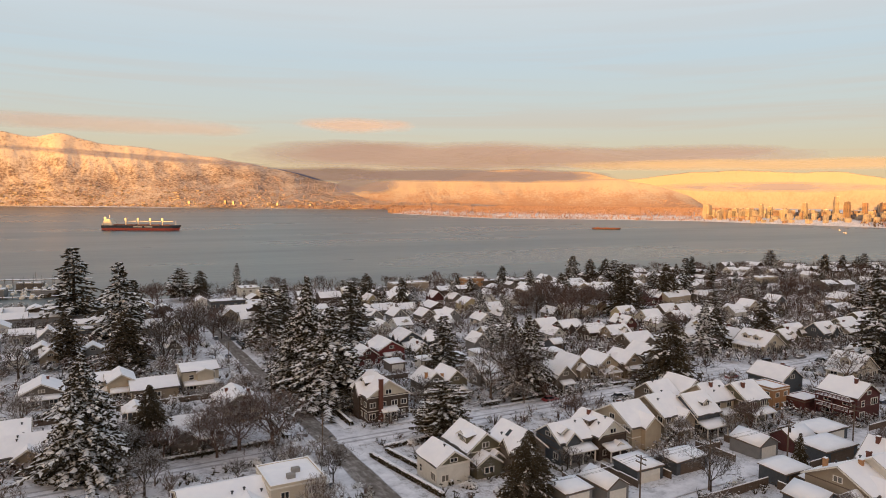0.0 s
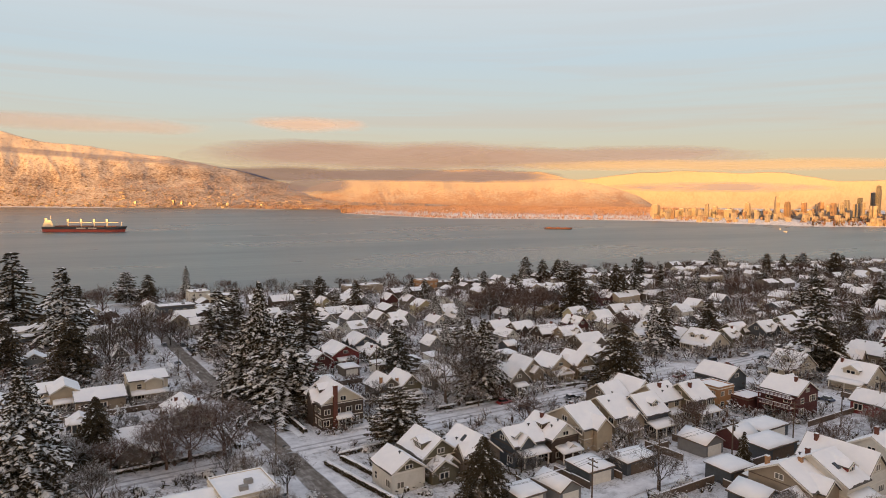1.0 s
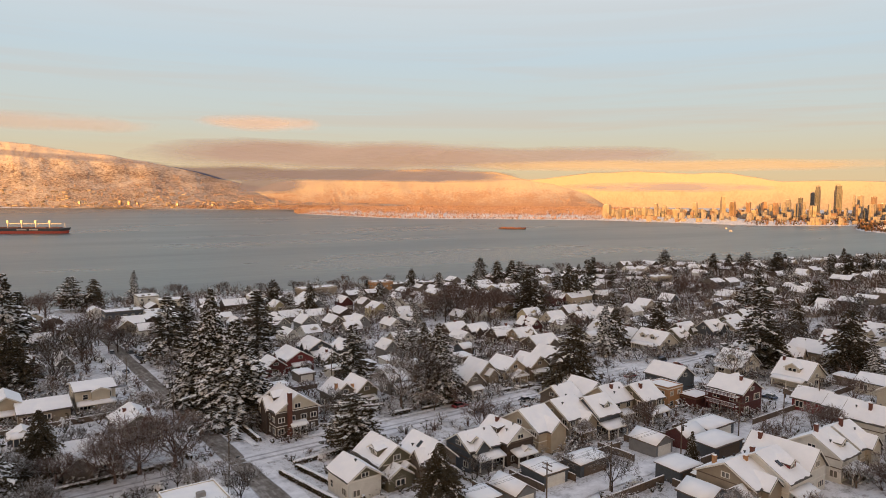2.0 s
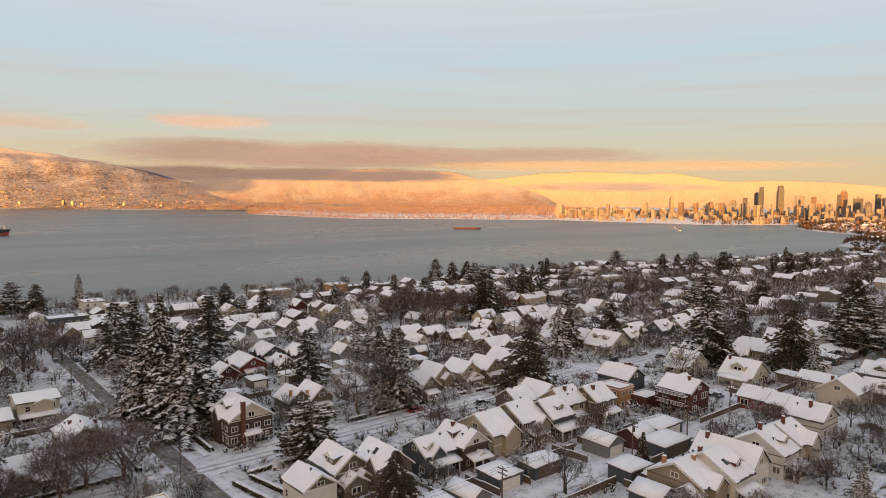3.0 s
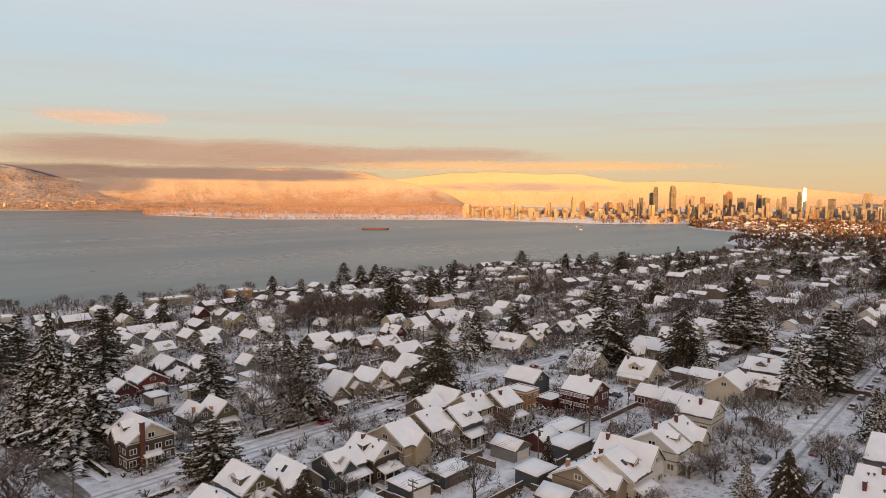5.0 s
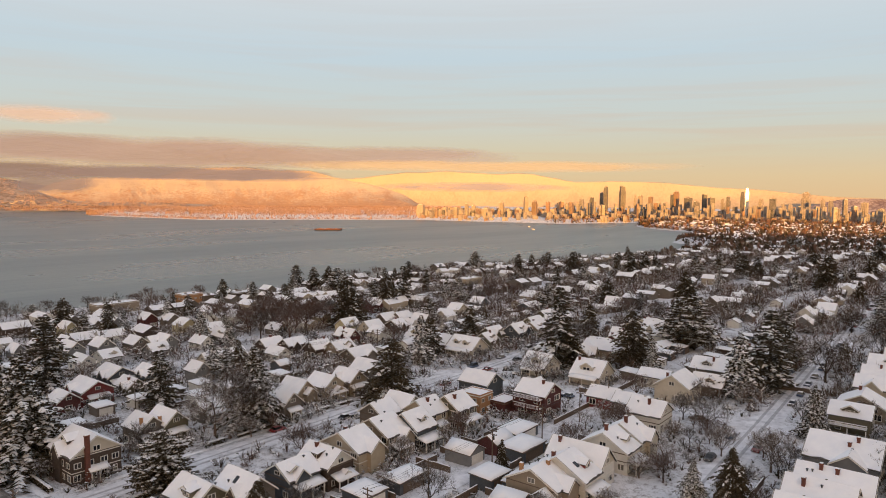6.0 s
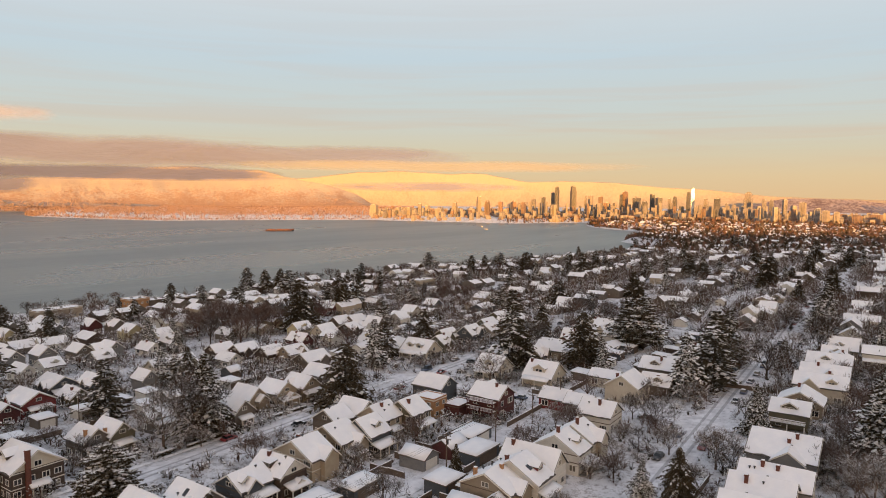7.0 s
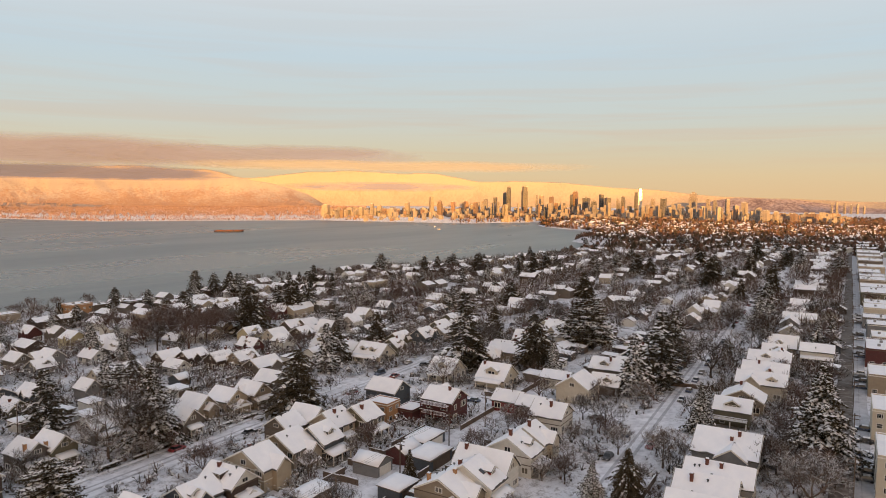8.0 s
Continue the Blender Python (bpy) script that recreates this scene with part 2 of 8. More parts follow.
az = np.radians(np.linspace(-60, 75, 90))
rad = np.geomspace(200, 4880, 70)
A, R = np.meshgrid(az, rad)
sea = new("water", grid_mesh("water", np.stack([R * np.sin(A), R * np.cos(A), 0 * R], -1), [SEA]))
tagged(sea, "calm grey-blue sea in a wide bay", "sea", kind="structure")


# ---- mountains ----
def mountain(name, label, skyline, r0, r1, mat, rough=0.12, seed=1.0, base=4.0, na=220, nr=60):
    """A range between two distances; skyline: pairs of bearing and elevation in degrees, seen from the start."""
    b = np.array(skyline, float)
    az = np.linspace(b[0, 0], b[-1, 0], na)
    el = np.interp(az, b[:, 0], b[:, 1])
    k = np.ones(7) / 7
    el = np.convolve(np.pad(el, 3, mode="edge"), k, "valid")
    q = np.linspace(0, 1, nr)
    A, Q = np.meshgrid(np.radians(az), q)
    E = np.tile(el, (nr, 1))
    R0 = np.interp(az, *np.array(r0, float).T) if isinstance(r0, tuple) else np.full(na, r0)
    R = R0[None] + (r1 - R0[None]) * Q
    X, Y = R * np.sin(A), R * np.cos(A)
    top = np.maximum(r1 * np.tan(np.radians(E)) + 78 - base, 2)
    rise = np.clip(Q / 0.94, 0, 1)
    shape = np.where(Q <= 0.94, 0.55 * rise + 0.45 * rise * rise, 1 - (Q - 0.94) * 2.5)
    S, D = (A * 4200.0), R
    gully = np.array([noise.fractal(Vector((s / 330 + seed, d / 700, seed * 3.1)), 0.9, 2.1, 5) + 0.5 * abs(noise.noise(Vector((s / 110, d / 420, seed))))
                      for s, d in zip(S.ravel(), D.ravel())]).reshape(S.shape)
    Z = base + top * shape * (1 - rough * gully * np.sin(np.pi * np.clip(Q, 0, 1)) * 2.2)
    ob = new(name, grid_mesh(name, np.stack([X, Y, Z], -1), [mat]))
    tagged(ob, label, "mountain", kind="structure")
    return X, Y, Z


WEST_SLOPE = mountain("mountain_west", "long snowy forested mountain slope in warm evening sun",
         [(-16, 3.2), (-9, 4.3), (-3.9, 4.2), (-1.8, 3.95), (-0.4, 4.25), (0.6, 4.1), (2.2, 3.65), (5.9, 3.35), (10.5, 2.75), (15.6, 1.9), (18.2, 1.15),
          (20.9, 0.65), (22.4, 0.3), (24.5, 0.05), (28, -0.2), (33, -0.4)],
         ((-16, 4380), (-4, 4300), (10, 3790), (24.3, 3390), (33, 3300)), 4860, FOREST_SLOPE, 0.075, 1.0, 2.0, 520, 110)
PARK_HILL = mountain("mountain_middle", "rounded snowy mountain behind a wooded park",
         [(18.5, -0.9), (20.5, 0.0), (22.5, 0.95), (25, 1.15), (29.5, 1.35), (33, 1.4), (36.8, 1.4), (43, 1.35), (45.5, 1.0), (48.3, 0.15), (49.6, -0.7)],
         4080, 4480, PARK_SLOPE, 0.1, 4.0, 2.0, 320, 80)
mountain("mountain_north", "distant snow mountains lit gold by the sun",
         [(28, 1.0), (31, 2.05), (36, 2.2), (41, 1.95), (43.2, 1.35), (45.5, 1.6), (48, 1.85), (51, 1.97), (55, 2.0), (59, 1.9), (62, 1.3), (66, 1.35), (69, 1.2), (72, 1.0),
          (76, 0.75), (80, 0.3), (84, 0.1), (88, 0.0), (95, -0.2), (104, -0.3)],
         4690, 4870, HAZE_TINTED_SNOW, 0.1, 7.0, 2.0, 360, 60)
mountain("hill_far", "far wooded hill, haze tinted into its colour", [(79, -0.6), (81.5, 0.05), (83.5, 0.1), (86.5, 0.02), (89, -0.35), (92, -0.6), (104, -0.7)],
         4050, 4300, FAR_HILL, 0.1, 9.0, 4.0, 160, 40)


# ---- building and plant materials ----
def paint(r, g, b):
    return (r, g, b, 1.0)


WALLS = {k: siding(k + "_siding", paint(*a), paint(*b)) for k, a, b in (
    ("beige", (0.45, 0.38, 0.28), (0.38, 0.32, 0.235)), ("cream", (0.56, 0.51, 0.41), (0.49, 0.44, 0.35)),
    ("tan", (0.30, 0.245, 0.175), (0.25, 0.20, 0.145)), ("brown", (0.050, 0.034, 0.025), (0.075, 0.052, 0.037)),
    ("slate", (0.058, 0.068, 0.078), (0.085, 0.096, 0.108)), ("red", (0.20, 0.035, 0.03), (0.15, 0.03, 0.03)),
    ("maroon", (0.10, 0.028, 0.025), (0.075, 0.025, 0.022)), ("olive", (0.14, 0.125, 0.08), (0.11, 0.098, 0.064)),
    ("grey", (0.21, 0.21, 0.205), (0.165, 0.165, 0.165)), ("white", (0.68, 0.66, 0.60), (0.58, 0.56, 0.50)),
    ("yellow", (0.50, 0.44, 0.27), (0.44, 0.385, 0.24)), ("orange", (0.40, 0.22, 0.105), (0.33, 0.18, 0.085)),
    ("taupe", (0.155, 0.13, 0.105), (0.12, 0.10, 0.082)))}
TRIM = plain("white_trim", paint(0.74, 0.71, 0.64), paint(0.62, 0.59, 0.53), 1.5, 0.6)
DARK_TRIM = plain("brown_trim", paint(0.10, 0.07, 0.05), paint(0.14, 0.10, 0.07), 1.5, 0.7)
SHINGLE = plain("roof_shingle", paint(0.07, 0.065, 0.06), paint(0.12, 0.105, 0.095), 1.2, 0.9, 0.5, 6.0)
BRICK = plain("red_brick", paint(0.17, 0.062, 0.042), paint(0.11, 0.045, 0.033), 2.0, 0.9, 0.5, 9.0)
TAN_BRICK = plain("tan_brick", paint(0.42, 0.23, 0.11), paint(0.33, 0.18, 0.09), 2.0, 0.9, 0.5, 9.0)
CONCRETE = plain("concrete", paint(0.30, 0.29, 0.27), paint(0.22, 0.21, 0.20), 0.8, 0.9, 0.3, 12.0)
WOOD = plain("weathered_wood", paint(0.15, 0.11, 0.08), paint(0.10, 0.075, 0.055), 3.0, 0.85, 0.4, 14.0)
METAL = plain("dark_metal", paint(0.05, 0.05, 0.05), paint(0.08, 0.08, 0.08), 3.0, 0.5, 0.1, 20.0, 0.6)


def glass_material():
    m, N = material("window_glass")
    r = chance(N)
    c = N.ramp(r, [(0.0, (0.012, 0.014, 0.017, 1)), (0.7, (0.03, 0.032, 0.034, 1)), (0.86, (0.10, 0.09, 0.075, 1)), (1.0, (0.28, 0.25, 0.20, 1))])
    finish(N, c, 0.08, N.noise(world_place(N), 1.5, 2), 0.05, 0.05, 0.0, 0.6)
    return m


GLASS = glass_material()


def needle_material(name, a, b):
    m, N = material(name)
    p = object_place(N)
    f = N.noise(p, 1.2, 4, 0.7)
    c = N.mix(N.ramp(f, [(0.35, grey(0)), (0.65, grey(1))]), a, b)
    c = N.mix(N.math("MULTIPLY", chance(N), 0.5), c, (0.050, 0.040, 0.022, 1))
    frost = N.ramp(N.noise(p, 2.6, 4, 0.7), [(0.56, grey(0)), (0.70, grey(1))])
    frost = N.math("MULTIPLY", frost, N.ramp(up_facing(N), [(0.3, grey(0)), (0.65, grey(0.85))]))
    finish(N, N.mix(frost, c, (0.70, 0.69, 0.68, 1)), 0.9, f, 0.5, 0.1, 0.0, 0.15)
    return m


NEEDLES = needle_material("conifer_needles", (0.034, 0.029, 0.017, 1), (0.070, 0.054, 0.031, 1))
CEDAR = needle_material("cedar_needles", (0.048, 0.036, 0.020, 1), (0.090, 0.066, 0.036, 1))


def branch_snow_material():
    m, N = material("branch_snow")
    p = object_place(N)
    c = N.mix(N.ramp(N.noise(p, 2.0, 4), [(0.3, grey(0)), (0.7, grey(1))]), (0.66, 0.65, 0.64, 1), (0.86, 0.86, 0.86, 1))
    finish(N, c, 0.8, N.noise(p, 6.0, 3), 0.4, 0.05, 0.0, 0.1)
    return m


BRANCH_SNOW = branch_snow_material()


def bark_material(name, a, b, snow=0.7):
    m, N = material(name)
    p = object_place(N)
    c = N.mix(N.ramp(N.noise(p, 3.0, 4), [(0.3, grey(0)), (0.7, grey(1))]), a, b)
    frost = N.math("MULTIPLY", N.ramp(up_facing(N), [(0.45, grey(0)), (0.8, grey(1))]), snow)
    frost = N.math("MULTIPLY", frost, N.ramp(N.noise(p, 1.1, 3), [(0.36, grey(0)), (0.52, grey(1))]))
    finish(N, N.mix(frost, c, (0.80, 0.79, 0.78, 1)), 0.9, N.noise(p, 12.0, 3), 0.4, 0.02, 0.0, 0.1)
    return m


BARK = bark_material("snowy_bark", (0.048, 0.036, 0.028, 1), (0.082, 0.062, 0.048, 1), 0.45)
RED_BARK = bark_material("russet_bark", (0.085, 0.053, 0.040, 1), (0.135, 0.086, 0.066, 1), 0.22)
GREY_BARK = bark_material("frosted_bark", (0.12, 0.090, 0.070, 1), (0.17, 0.13, 0.104, 1), 0.7)

# ---- houses ----
UNIT = {}


def window_mesh(kind):
    """A window one metre by one metre: a welded frame with glazing bars stands proud of its panes."""
    if kind in UNIT:
        return UNIT[kind]
    t = 0.09
    bars = {"sash": [], "double": [(-0.04, 0.04)], "triple": [(-0.2, -0.14), (0.14, 0.2)]}[kind]
    xs = [-0.5, -0.5 + t] + [v for p in bars for v in p] + [0.5 - t, 0.5]
    zs = [0, t, 0.5, 0.56, 1 - t, 1] if kind == "sash" else [0, t, 1 - t, 1]
    both, rim = Build(), Build()
    for i in range(len(xs) - 1):
        for j in range(len(zs) - 1):
            x0, x1, z0, z1 = xs[i], xs[i + 1], zs[j], zs[j + 1]
            if i % 2 == 1 and j % 2 == 1:
                both.face([(x0, -0.03, z0), (x1, -0.03, z0), (x1, -0.03, z1), (x0, -0.03, z1)], 1)
                for p, q in (((x0, z0), (x1, z0)), ((x1, z0), (x1, z1)), ((x1, z1), (x0, z1)), ((x0, z1), (x0, z0))):
                    w = [(p[0], -0.07, p[1]), (q[0], -0.07, q[1]), (q[0], -0.03, q[1]), (p[0], -0.03, p[1])]
                    both.face(w, 0)
                    rim.face(w, 0)
            else:
                w = [(x0, -0.07, z0), (x1, -0.07, z0), (x1, -0.07, z1), (x0, -0.07, z1)]
                both.face(w, 0)
                rim.face(w, 0)
    for p, q in (((-0.5, 0), (0.5, 0)), ((0.5, 0), (0.5, 1)), ((0.5, 1), (-0.5, 1)), ((-0.5, 1), (-0.5, 0))):
        w = [(q[0], -0.07, q[1]), (p[0], -0.07, p[1]), (p[0], 0.02, p[1]), (q[0], 0.02, q[1])]
        both.face(w, 0)
        rim.face(w, 0)
    g = Build()
    g.box(-0.47, 0.47, -0.03, 0.0, 0.03, 0.97)
    UNIT[kind] = (rim.welded().mesh("window_frame", TRIM), g.mesh("pane", GLASS), both.welded().mesh("window", TRIM, GLASS))
    return UNIT[kind]


def add_window(house, kind, x, y, z, w, h, turn, level):
    frame_me, pane_me, both = window_mesh(kind)
    m = pose(x, y, z, 0, 0, turn) @ Matrix.Diagonal((w, 1, h, 1))
    if level == 0 and math.hypot(*house.location[:2]) < 165:
        part("pane", pane_me, part("window", frame_me, house, "", m), "dark reflecting pane")
    else:
        part("window", both, house, "", m)


def snow_sheet(b, quad, thick, rng, nu=6, nv=4, slot=0, back=0.06):
    """Snow lying on a roof slope: a soft sheet with an uneven lower edge; quad as in slab, first edge at the eave."""
    A, B, C, D = [Vector(p) for p in quad]
    n = (B - A).cross(D - A).normalized()
    base = len(b.v)
    for j in range(nv + 1):
        for i in range(nu + 1):
            u, v = i / nu, j / nv
            if j == 0:
                v = rng.uniform(0.0, back)
            p = A.lerp(B, u).lerp(D.lerp(C, u), v)
            edge = 0.35 if i in (0, nu) or j == 0 else 1.0
            b.v.append(tuple(p + n * thick * edge * rng.uniform(0.8, 1.15)))
    for j in range(nv):
        for i in range(nu):
            k = base + j * (nu + 1) + i
            b.f.append((k, k + 1, k + nu + 2, k + nu + 1))
            b.m.append(slot)
    rim = [base + i for i in range(nu + 1)] + [base + j * (nu + 1) + nu for j in range(1, nu + 1) if j <= nv] \
        + [base + nv * (nu + 1) + i for i in range(nu - 1, -1, -1)] + [base + j * (nu + 1) for j in range(nv - 1, 0, -1)]
    low = len(b.v)
    for k in rim:
        b.v.append(tuple(Vector(b.v[k]) - n * thick * 0.9))
    for i in range(len(rim)):
        j = (i + 1) % len(rim)
        b.f.append((rim[j], rim[i], low + i, low + j))
        b.m.append(slot)


def gable_roof(roof, snow, trim, w, d, z, rise, over, rng, ridge="y", cx=0.0, cy=0.0, thick=0.18, level=0):
    """Two slopes over a w by d block whose walls end at z; ridge along x or y."""
    if ridge == "x":
        half, run = d / 2, w / 2
    else:
        half, run = w / 2, d / 2
    k = rise / half
    e, r = half + over, run + over
    zt = z + rise + thick
    ze = z - over * k + thick

    def at(a, b_, c):
        return (cx + b_, cy + a, c) if ridge == "x" else (cx + a, cy + b_, c)

    for s in (-1, 1):
        q = [at(s * e, -r, ze), at(s * e, r, ze), at(0, r, zt), at(0, -r, zt)]
        turn = (s > 0) if ridge == "y" else (s < 0)
        if not turn:
            q = [q[1], q[0], q[3], q[2]]
        roof.slab(q, thick)
        i = 0.1
        qs = [at(s * (e - i * 0.5), -r + i, ze + 0.5 * i * k + 0.03), at(s * (e - i * 0.5), r - i, ze + 0.5 * i * k + 0.03),
              at(0, r - i, zt + 0.03), at(0, -r + i, zt + 0.03)]
        if not turn:
            qs = [qs[1], qs[0], qs[3], qs[2]]
        snow_sheet(snow, qs, 0.15, rng, *((8, 4) if level == 0 else (3, 2)))
    if trim is not None:
        # one chevron of two boards for each gable end
        for g in (-1, 1):
            c = Build()
            off = Vector(at(0, g * 0.06, 0)) - Vector(at(0, 0, 0))
            dn = Vector((0, 0, -0.3))
            for s in (-1, 1):
                q0, q1 = Vector(at(s * e, g * r, ze)), Vector(at(0, g * r, zt))
                c.face([tuple(q0 + off), tuple(q1 + off), tuple(q1 + off + dn), tuple(q0 + off + dn)])
                c.face([tuple(q0), tuple(q0 + off), tuple(q0 + off + dn), tuple(q0 + dn)])
                c.face([tuple(q0 + off), tuple(q0), tuple(q1), tuple(q1 + off)])
            trim.append(c.welded())
    return zt


def gable_walls(b, w, d, z0, z, rise, ridge="y", cx=0.0, cy=0.0):
    b.box(cx - w / 2, cx + w / 2, cy - d / 2, cy + d / 2, z0, z)
    if ridge == "x":
        for s in (-1, 1):
            x = cx + s * w / 2
            pts = [(x, cy - d / 2, z), (x, cy + d / 2, z), (x, cy, z + rise)]
            b.face(pts if s > 0 else pts[::-1])
    else:
        for s in (-1, 1):
            y = cy + s * d / 2
            pts = [(cx - w / 2, y, z), (cx + w / 2, y, z), (cx, y, z + rise)]
            b.face(pts if s < 0 else pts[::-1])


COLOUR_WORDS = {"slate": "dark slate-grey", "taupe": "dull brown", "olive": "olive-brown"}


def house(x, y, w, d, eave, rise, ridge, wall, rot=0.0, trim=True, chimney=(), chimney_kind="brick", dormers=(), porch=None, wing=None, vents=0,
          skylights=0, over=0.5, group="", label="", seed=0, base=None, plan=0.78, gable="", balcony=0.0, dormer_wall=""):
    """A gabled house, front (-y) turned by rot. chimney: (x, y, height) places; dormers: (side, offset, width, depth);
    porch: (side, width, depth, height); wing: (cx, cy, w, d, eave, rise, ridge); balcony: height of a railed deck over the porch."""
    rng = random.Random(int(x * 7.3 + y * 13.1 + seed * 101))
    w, d = w * plan, d * plan
    chimney = [(cx * plan, cy * plan, h) for cx, cy, h in chimney]
    dormers = [(side, off * plan, dw * 0.85, dd * 0.9) for side, off, dw, dd in dormers]
    if wing is None and rng.random() < 0.6:
        side = rng.choice((-1, 1))
        if ridge == "x":
            wing = (side * w * rng.uniform(0.1, 0.24) / plan, -d * 0.31 / plan, w * rng.uniform(0.36, 0.48) / plan, d * 0.5 / plan, eave - rng.choice((0, 0.3, 0.6)), rise * 0.8, "y")
        else:
            wing = (-w * 0.3 / plan, side * d * rng.uniform(0.05, 0.22) / plan, w * 0.5 / plan, d * rng.uniform(0.28, 0.36) / plan, eave - rng.choice((0, 0.3)), rise * 0.72, "x")
    if wing:
        wing = (wing[0] * plan, wing[1] * plan, wing[2] * plan, wing[3] * plan, wing[4], wing[5] * 0.9, wing[6])
    if porch:
        porch = (porch[0], min(porch[1] * plan, d if porch[0] == "w" else w), porch[2], porch[3])
    if porch is None and math.hypot(x, y) < 230 and rng.random() < 0.6:
        porch = ("s", w * rng.uniform(0.55, 0.95), rng.uniform(1.6, 2.6), rng.uniform(2.6, 3.1))
    gz = ground_z(x, y) if base is None else base
    dist = math.hypot(x, y)
    level = 0 if dist < 185 else (1 if dist < 330 else 2)
    top = new("house")
    top.matrix_world = pose(x, y, gz, 0, 0, rot)
    word = COLOUR_WORDS.get(wall, wall)
    tagged(top, label or f"{word} gabled wooden house with snow on its roof", "house", group or "houses of the neighbourhood")
    body, roof, snow, boards = Build(), Build(), Build(), []
    gable_walls(body, w, d, -2.0, eave, rise, ridge)
    gable_roof(roof, snow, boards if trim else None, w, d, eave, rise, over, rng, ridge, level=level)
    if wing:
        cx, cy, ww, wd, we, wr, wdir = wing
        side = Build() if level == 0 else body
        gable_walls(side, ww, wd, -2.0, we, wr, wdir, cx, cy)
        gable_roof(roof, snow, boards if trim else None, ww, wd, we, wr, over * 0.8, rng, wdir, cx, cy, level=level)
        if level == 0:
            part("wing", side.mesh("wing", WALLS[wall]), top)
    # a lower gable over the front, and a shed dormer on the western slope
    if level == 0 and ridge == "y" and not label and plan < 0.9 and rng.random() < 0.75:
        fw, fx = w * rng.uniform(0.5, 0.72), w * rng.uniform(-0.14, 0.14)
        fe, fr = eave * 0.62, rise * rng.uniform(0.4, 0.55)
        fd = rng.uniform(2.2, 3.2)
        front = Build()
        gable_walls(front, fw, fd, -2.0, fe, fr, "y", fx, -d / 2 - fd / 2 + 0.3)
        gable_roof(roof, snow, boards if trim else None, fw, fd, fe, fr, 0.35, rng, "y", fx, -d / 2 - fd / 2 + 0.3, level=1)
        porch = None
        part("front_bay", front.mesh("front_bay", WALLS[wall]), top)
        add_window(top, "double", fx, -d / 2 - fd + 0.28, fe * 0.36, fw * 0.42, 1.3, 0, level)
    if level == 0 and ridge == "y" and plan < 0.9 and rng.random() < 0.6:
        sl, sy, st = d * rng.uniform(0.2, 0.34), d * rng.uniform(-0.2, 0.2), eave + rise * 0.74
        sx0, sx1 = -w * 0.40, -w * 0.10
        body.box(sx0, sx1, sy - sl / 2, sy + sl / 2, eave + rise * 0.1, st)
        roof.slab([(sx0 - 0.3, sy - sl / 2 - 0.25, st - 0.02), (sx1 + 0.2, sy - sl / 2 - 0.25, st + 0.35), (sx1 + 0.2, sy + sl / 2 + 0.25, st + 0.35), (sx0 - 0.3, sy + sl / 2 + 0.25, st - 0.02)], 0.12)
        snow_sheet(snow, [(sx0 - 0.25, sy - sl / 2 - 0.2, st + 0.0), (sx1 + 0.2, sy - sl / 2 - 0.2, st + 0.37), (sx1 + 0.2, sy + sl / 2 + 0.2, st + 0.37), (sx0 - 0.25, sy + sl / 2 + 0.2, st + 0.0)], 0.15, rng, 4, 3)
        add_window(top, "double", sx0 - 0.02, sy, st - 1.0, sl * 0.6, 0.75, -90, level)
    half = (w if ridge == "y" else d) / 2

    def roof_z(px, py):
        a = abs(px) if ridge == "y" else abs(py)
        return eave + rise * (1 - a / half) + 0.2

    # dormers on the slopes
    face_walls = Build() if dormer_wall else body
    for side, off, dw, dd in dormers:
        # side: s, n (ridge x) or e, w (ridge y)
        inner = half * 0.72
        s = -1 if side in "sw" else 1
        wallz = eave + rise * 0.62
        if ridge == "x":
            cy, cx = s * (inner - dd / 2), off
            gable_walls(face_walls, dw, dd, eave - 0.2, wallz, dw * 0.3, "y", cx, cy)
            gable_roof(roof, snow, boards if trim else None, dw, dd + 0.3, wallz, dw * 0.3, 0.3, rng, "y", cx, cy, 0.14, level=1)
            if level < 2:
                add_window(top, "double", cx, s * (inner + 0.02), wallz - 1.15, dw * 0.62, 1.0, 0 if s < 0 else 180, level)
        else:
            cx, cy = s * (inner - dd / 2), off
            gable_walls(face_walls, dd, dw, eave, wallz, dw * 0.3, "x", cx, cy)
            gable_roof(roof, snow, boards if trim else None, dd + 0.3, dw, wallz, dw * 0.3, 0.3, rng, "x", cx, cy, 0.14, level=1)
            if level < 2:
                add_window(top, "double", s * (inner + 0.02), cy, wallz - 1.15, dw * 0.62, 1.0, -90 if s < 0 else 90, level)
    part("wall", body.mesh("wall", WALLS[wall]), top)
    if dormer_wall:
        part("dormer", face_walls.mesh("dormer", WALLS[dormer_wall]), top, f"{dormer_wall} dormer")
    r = part("roof", roof.mesh("roof", SHINGLE), top, "dark shingle roof") if level < 2 else None
    part("snow" if r else "roof", snow.mesh("snow", SNOW), r or top, "fresh white snow")
    if level == 0:
        band = Build()
        for z in ([2.95, eave - 0.35] if eave > 4.6 else [eave - 0.35]):
            band.box(-w / 2 - 0.035, w / 2 + 0.035, -d / 2 - 0.035, d / 2 + 0.035, z, z + 0.2, bottom=True)
        part("trim_band", band.mesh("trim_band", TRIM if rng.random() < 0.6 else DARK_TRIM), top)
    for c in boards if level < 2 else ():
        part("bargeboard", c.mesh("bargeboard", TRIM), top, "white-painted board")
    # the gable over the south face in another finish
    if not gable and level == 0 and rng.random() < 0.45:
        gable = rng.choice(["cream", "taupe", "olive", "tan", "white"])
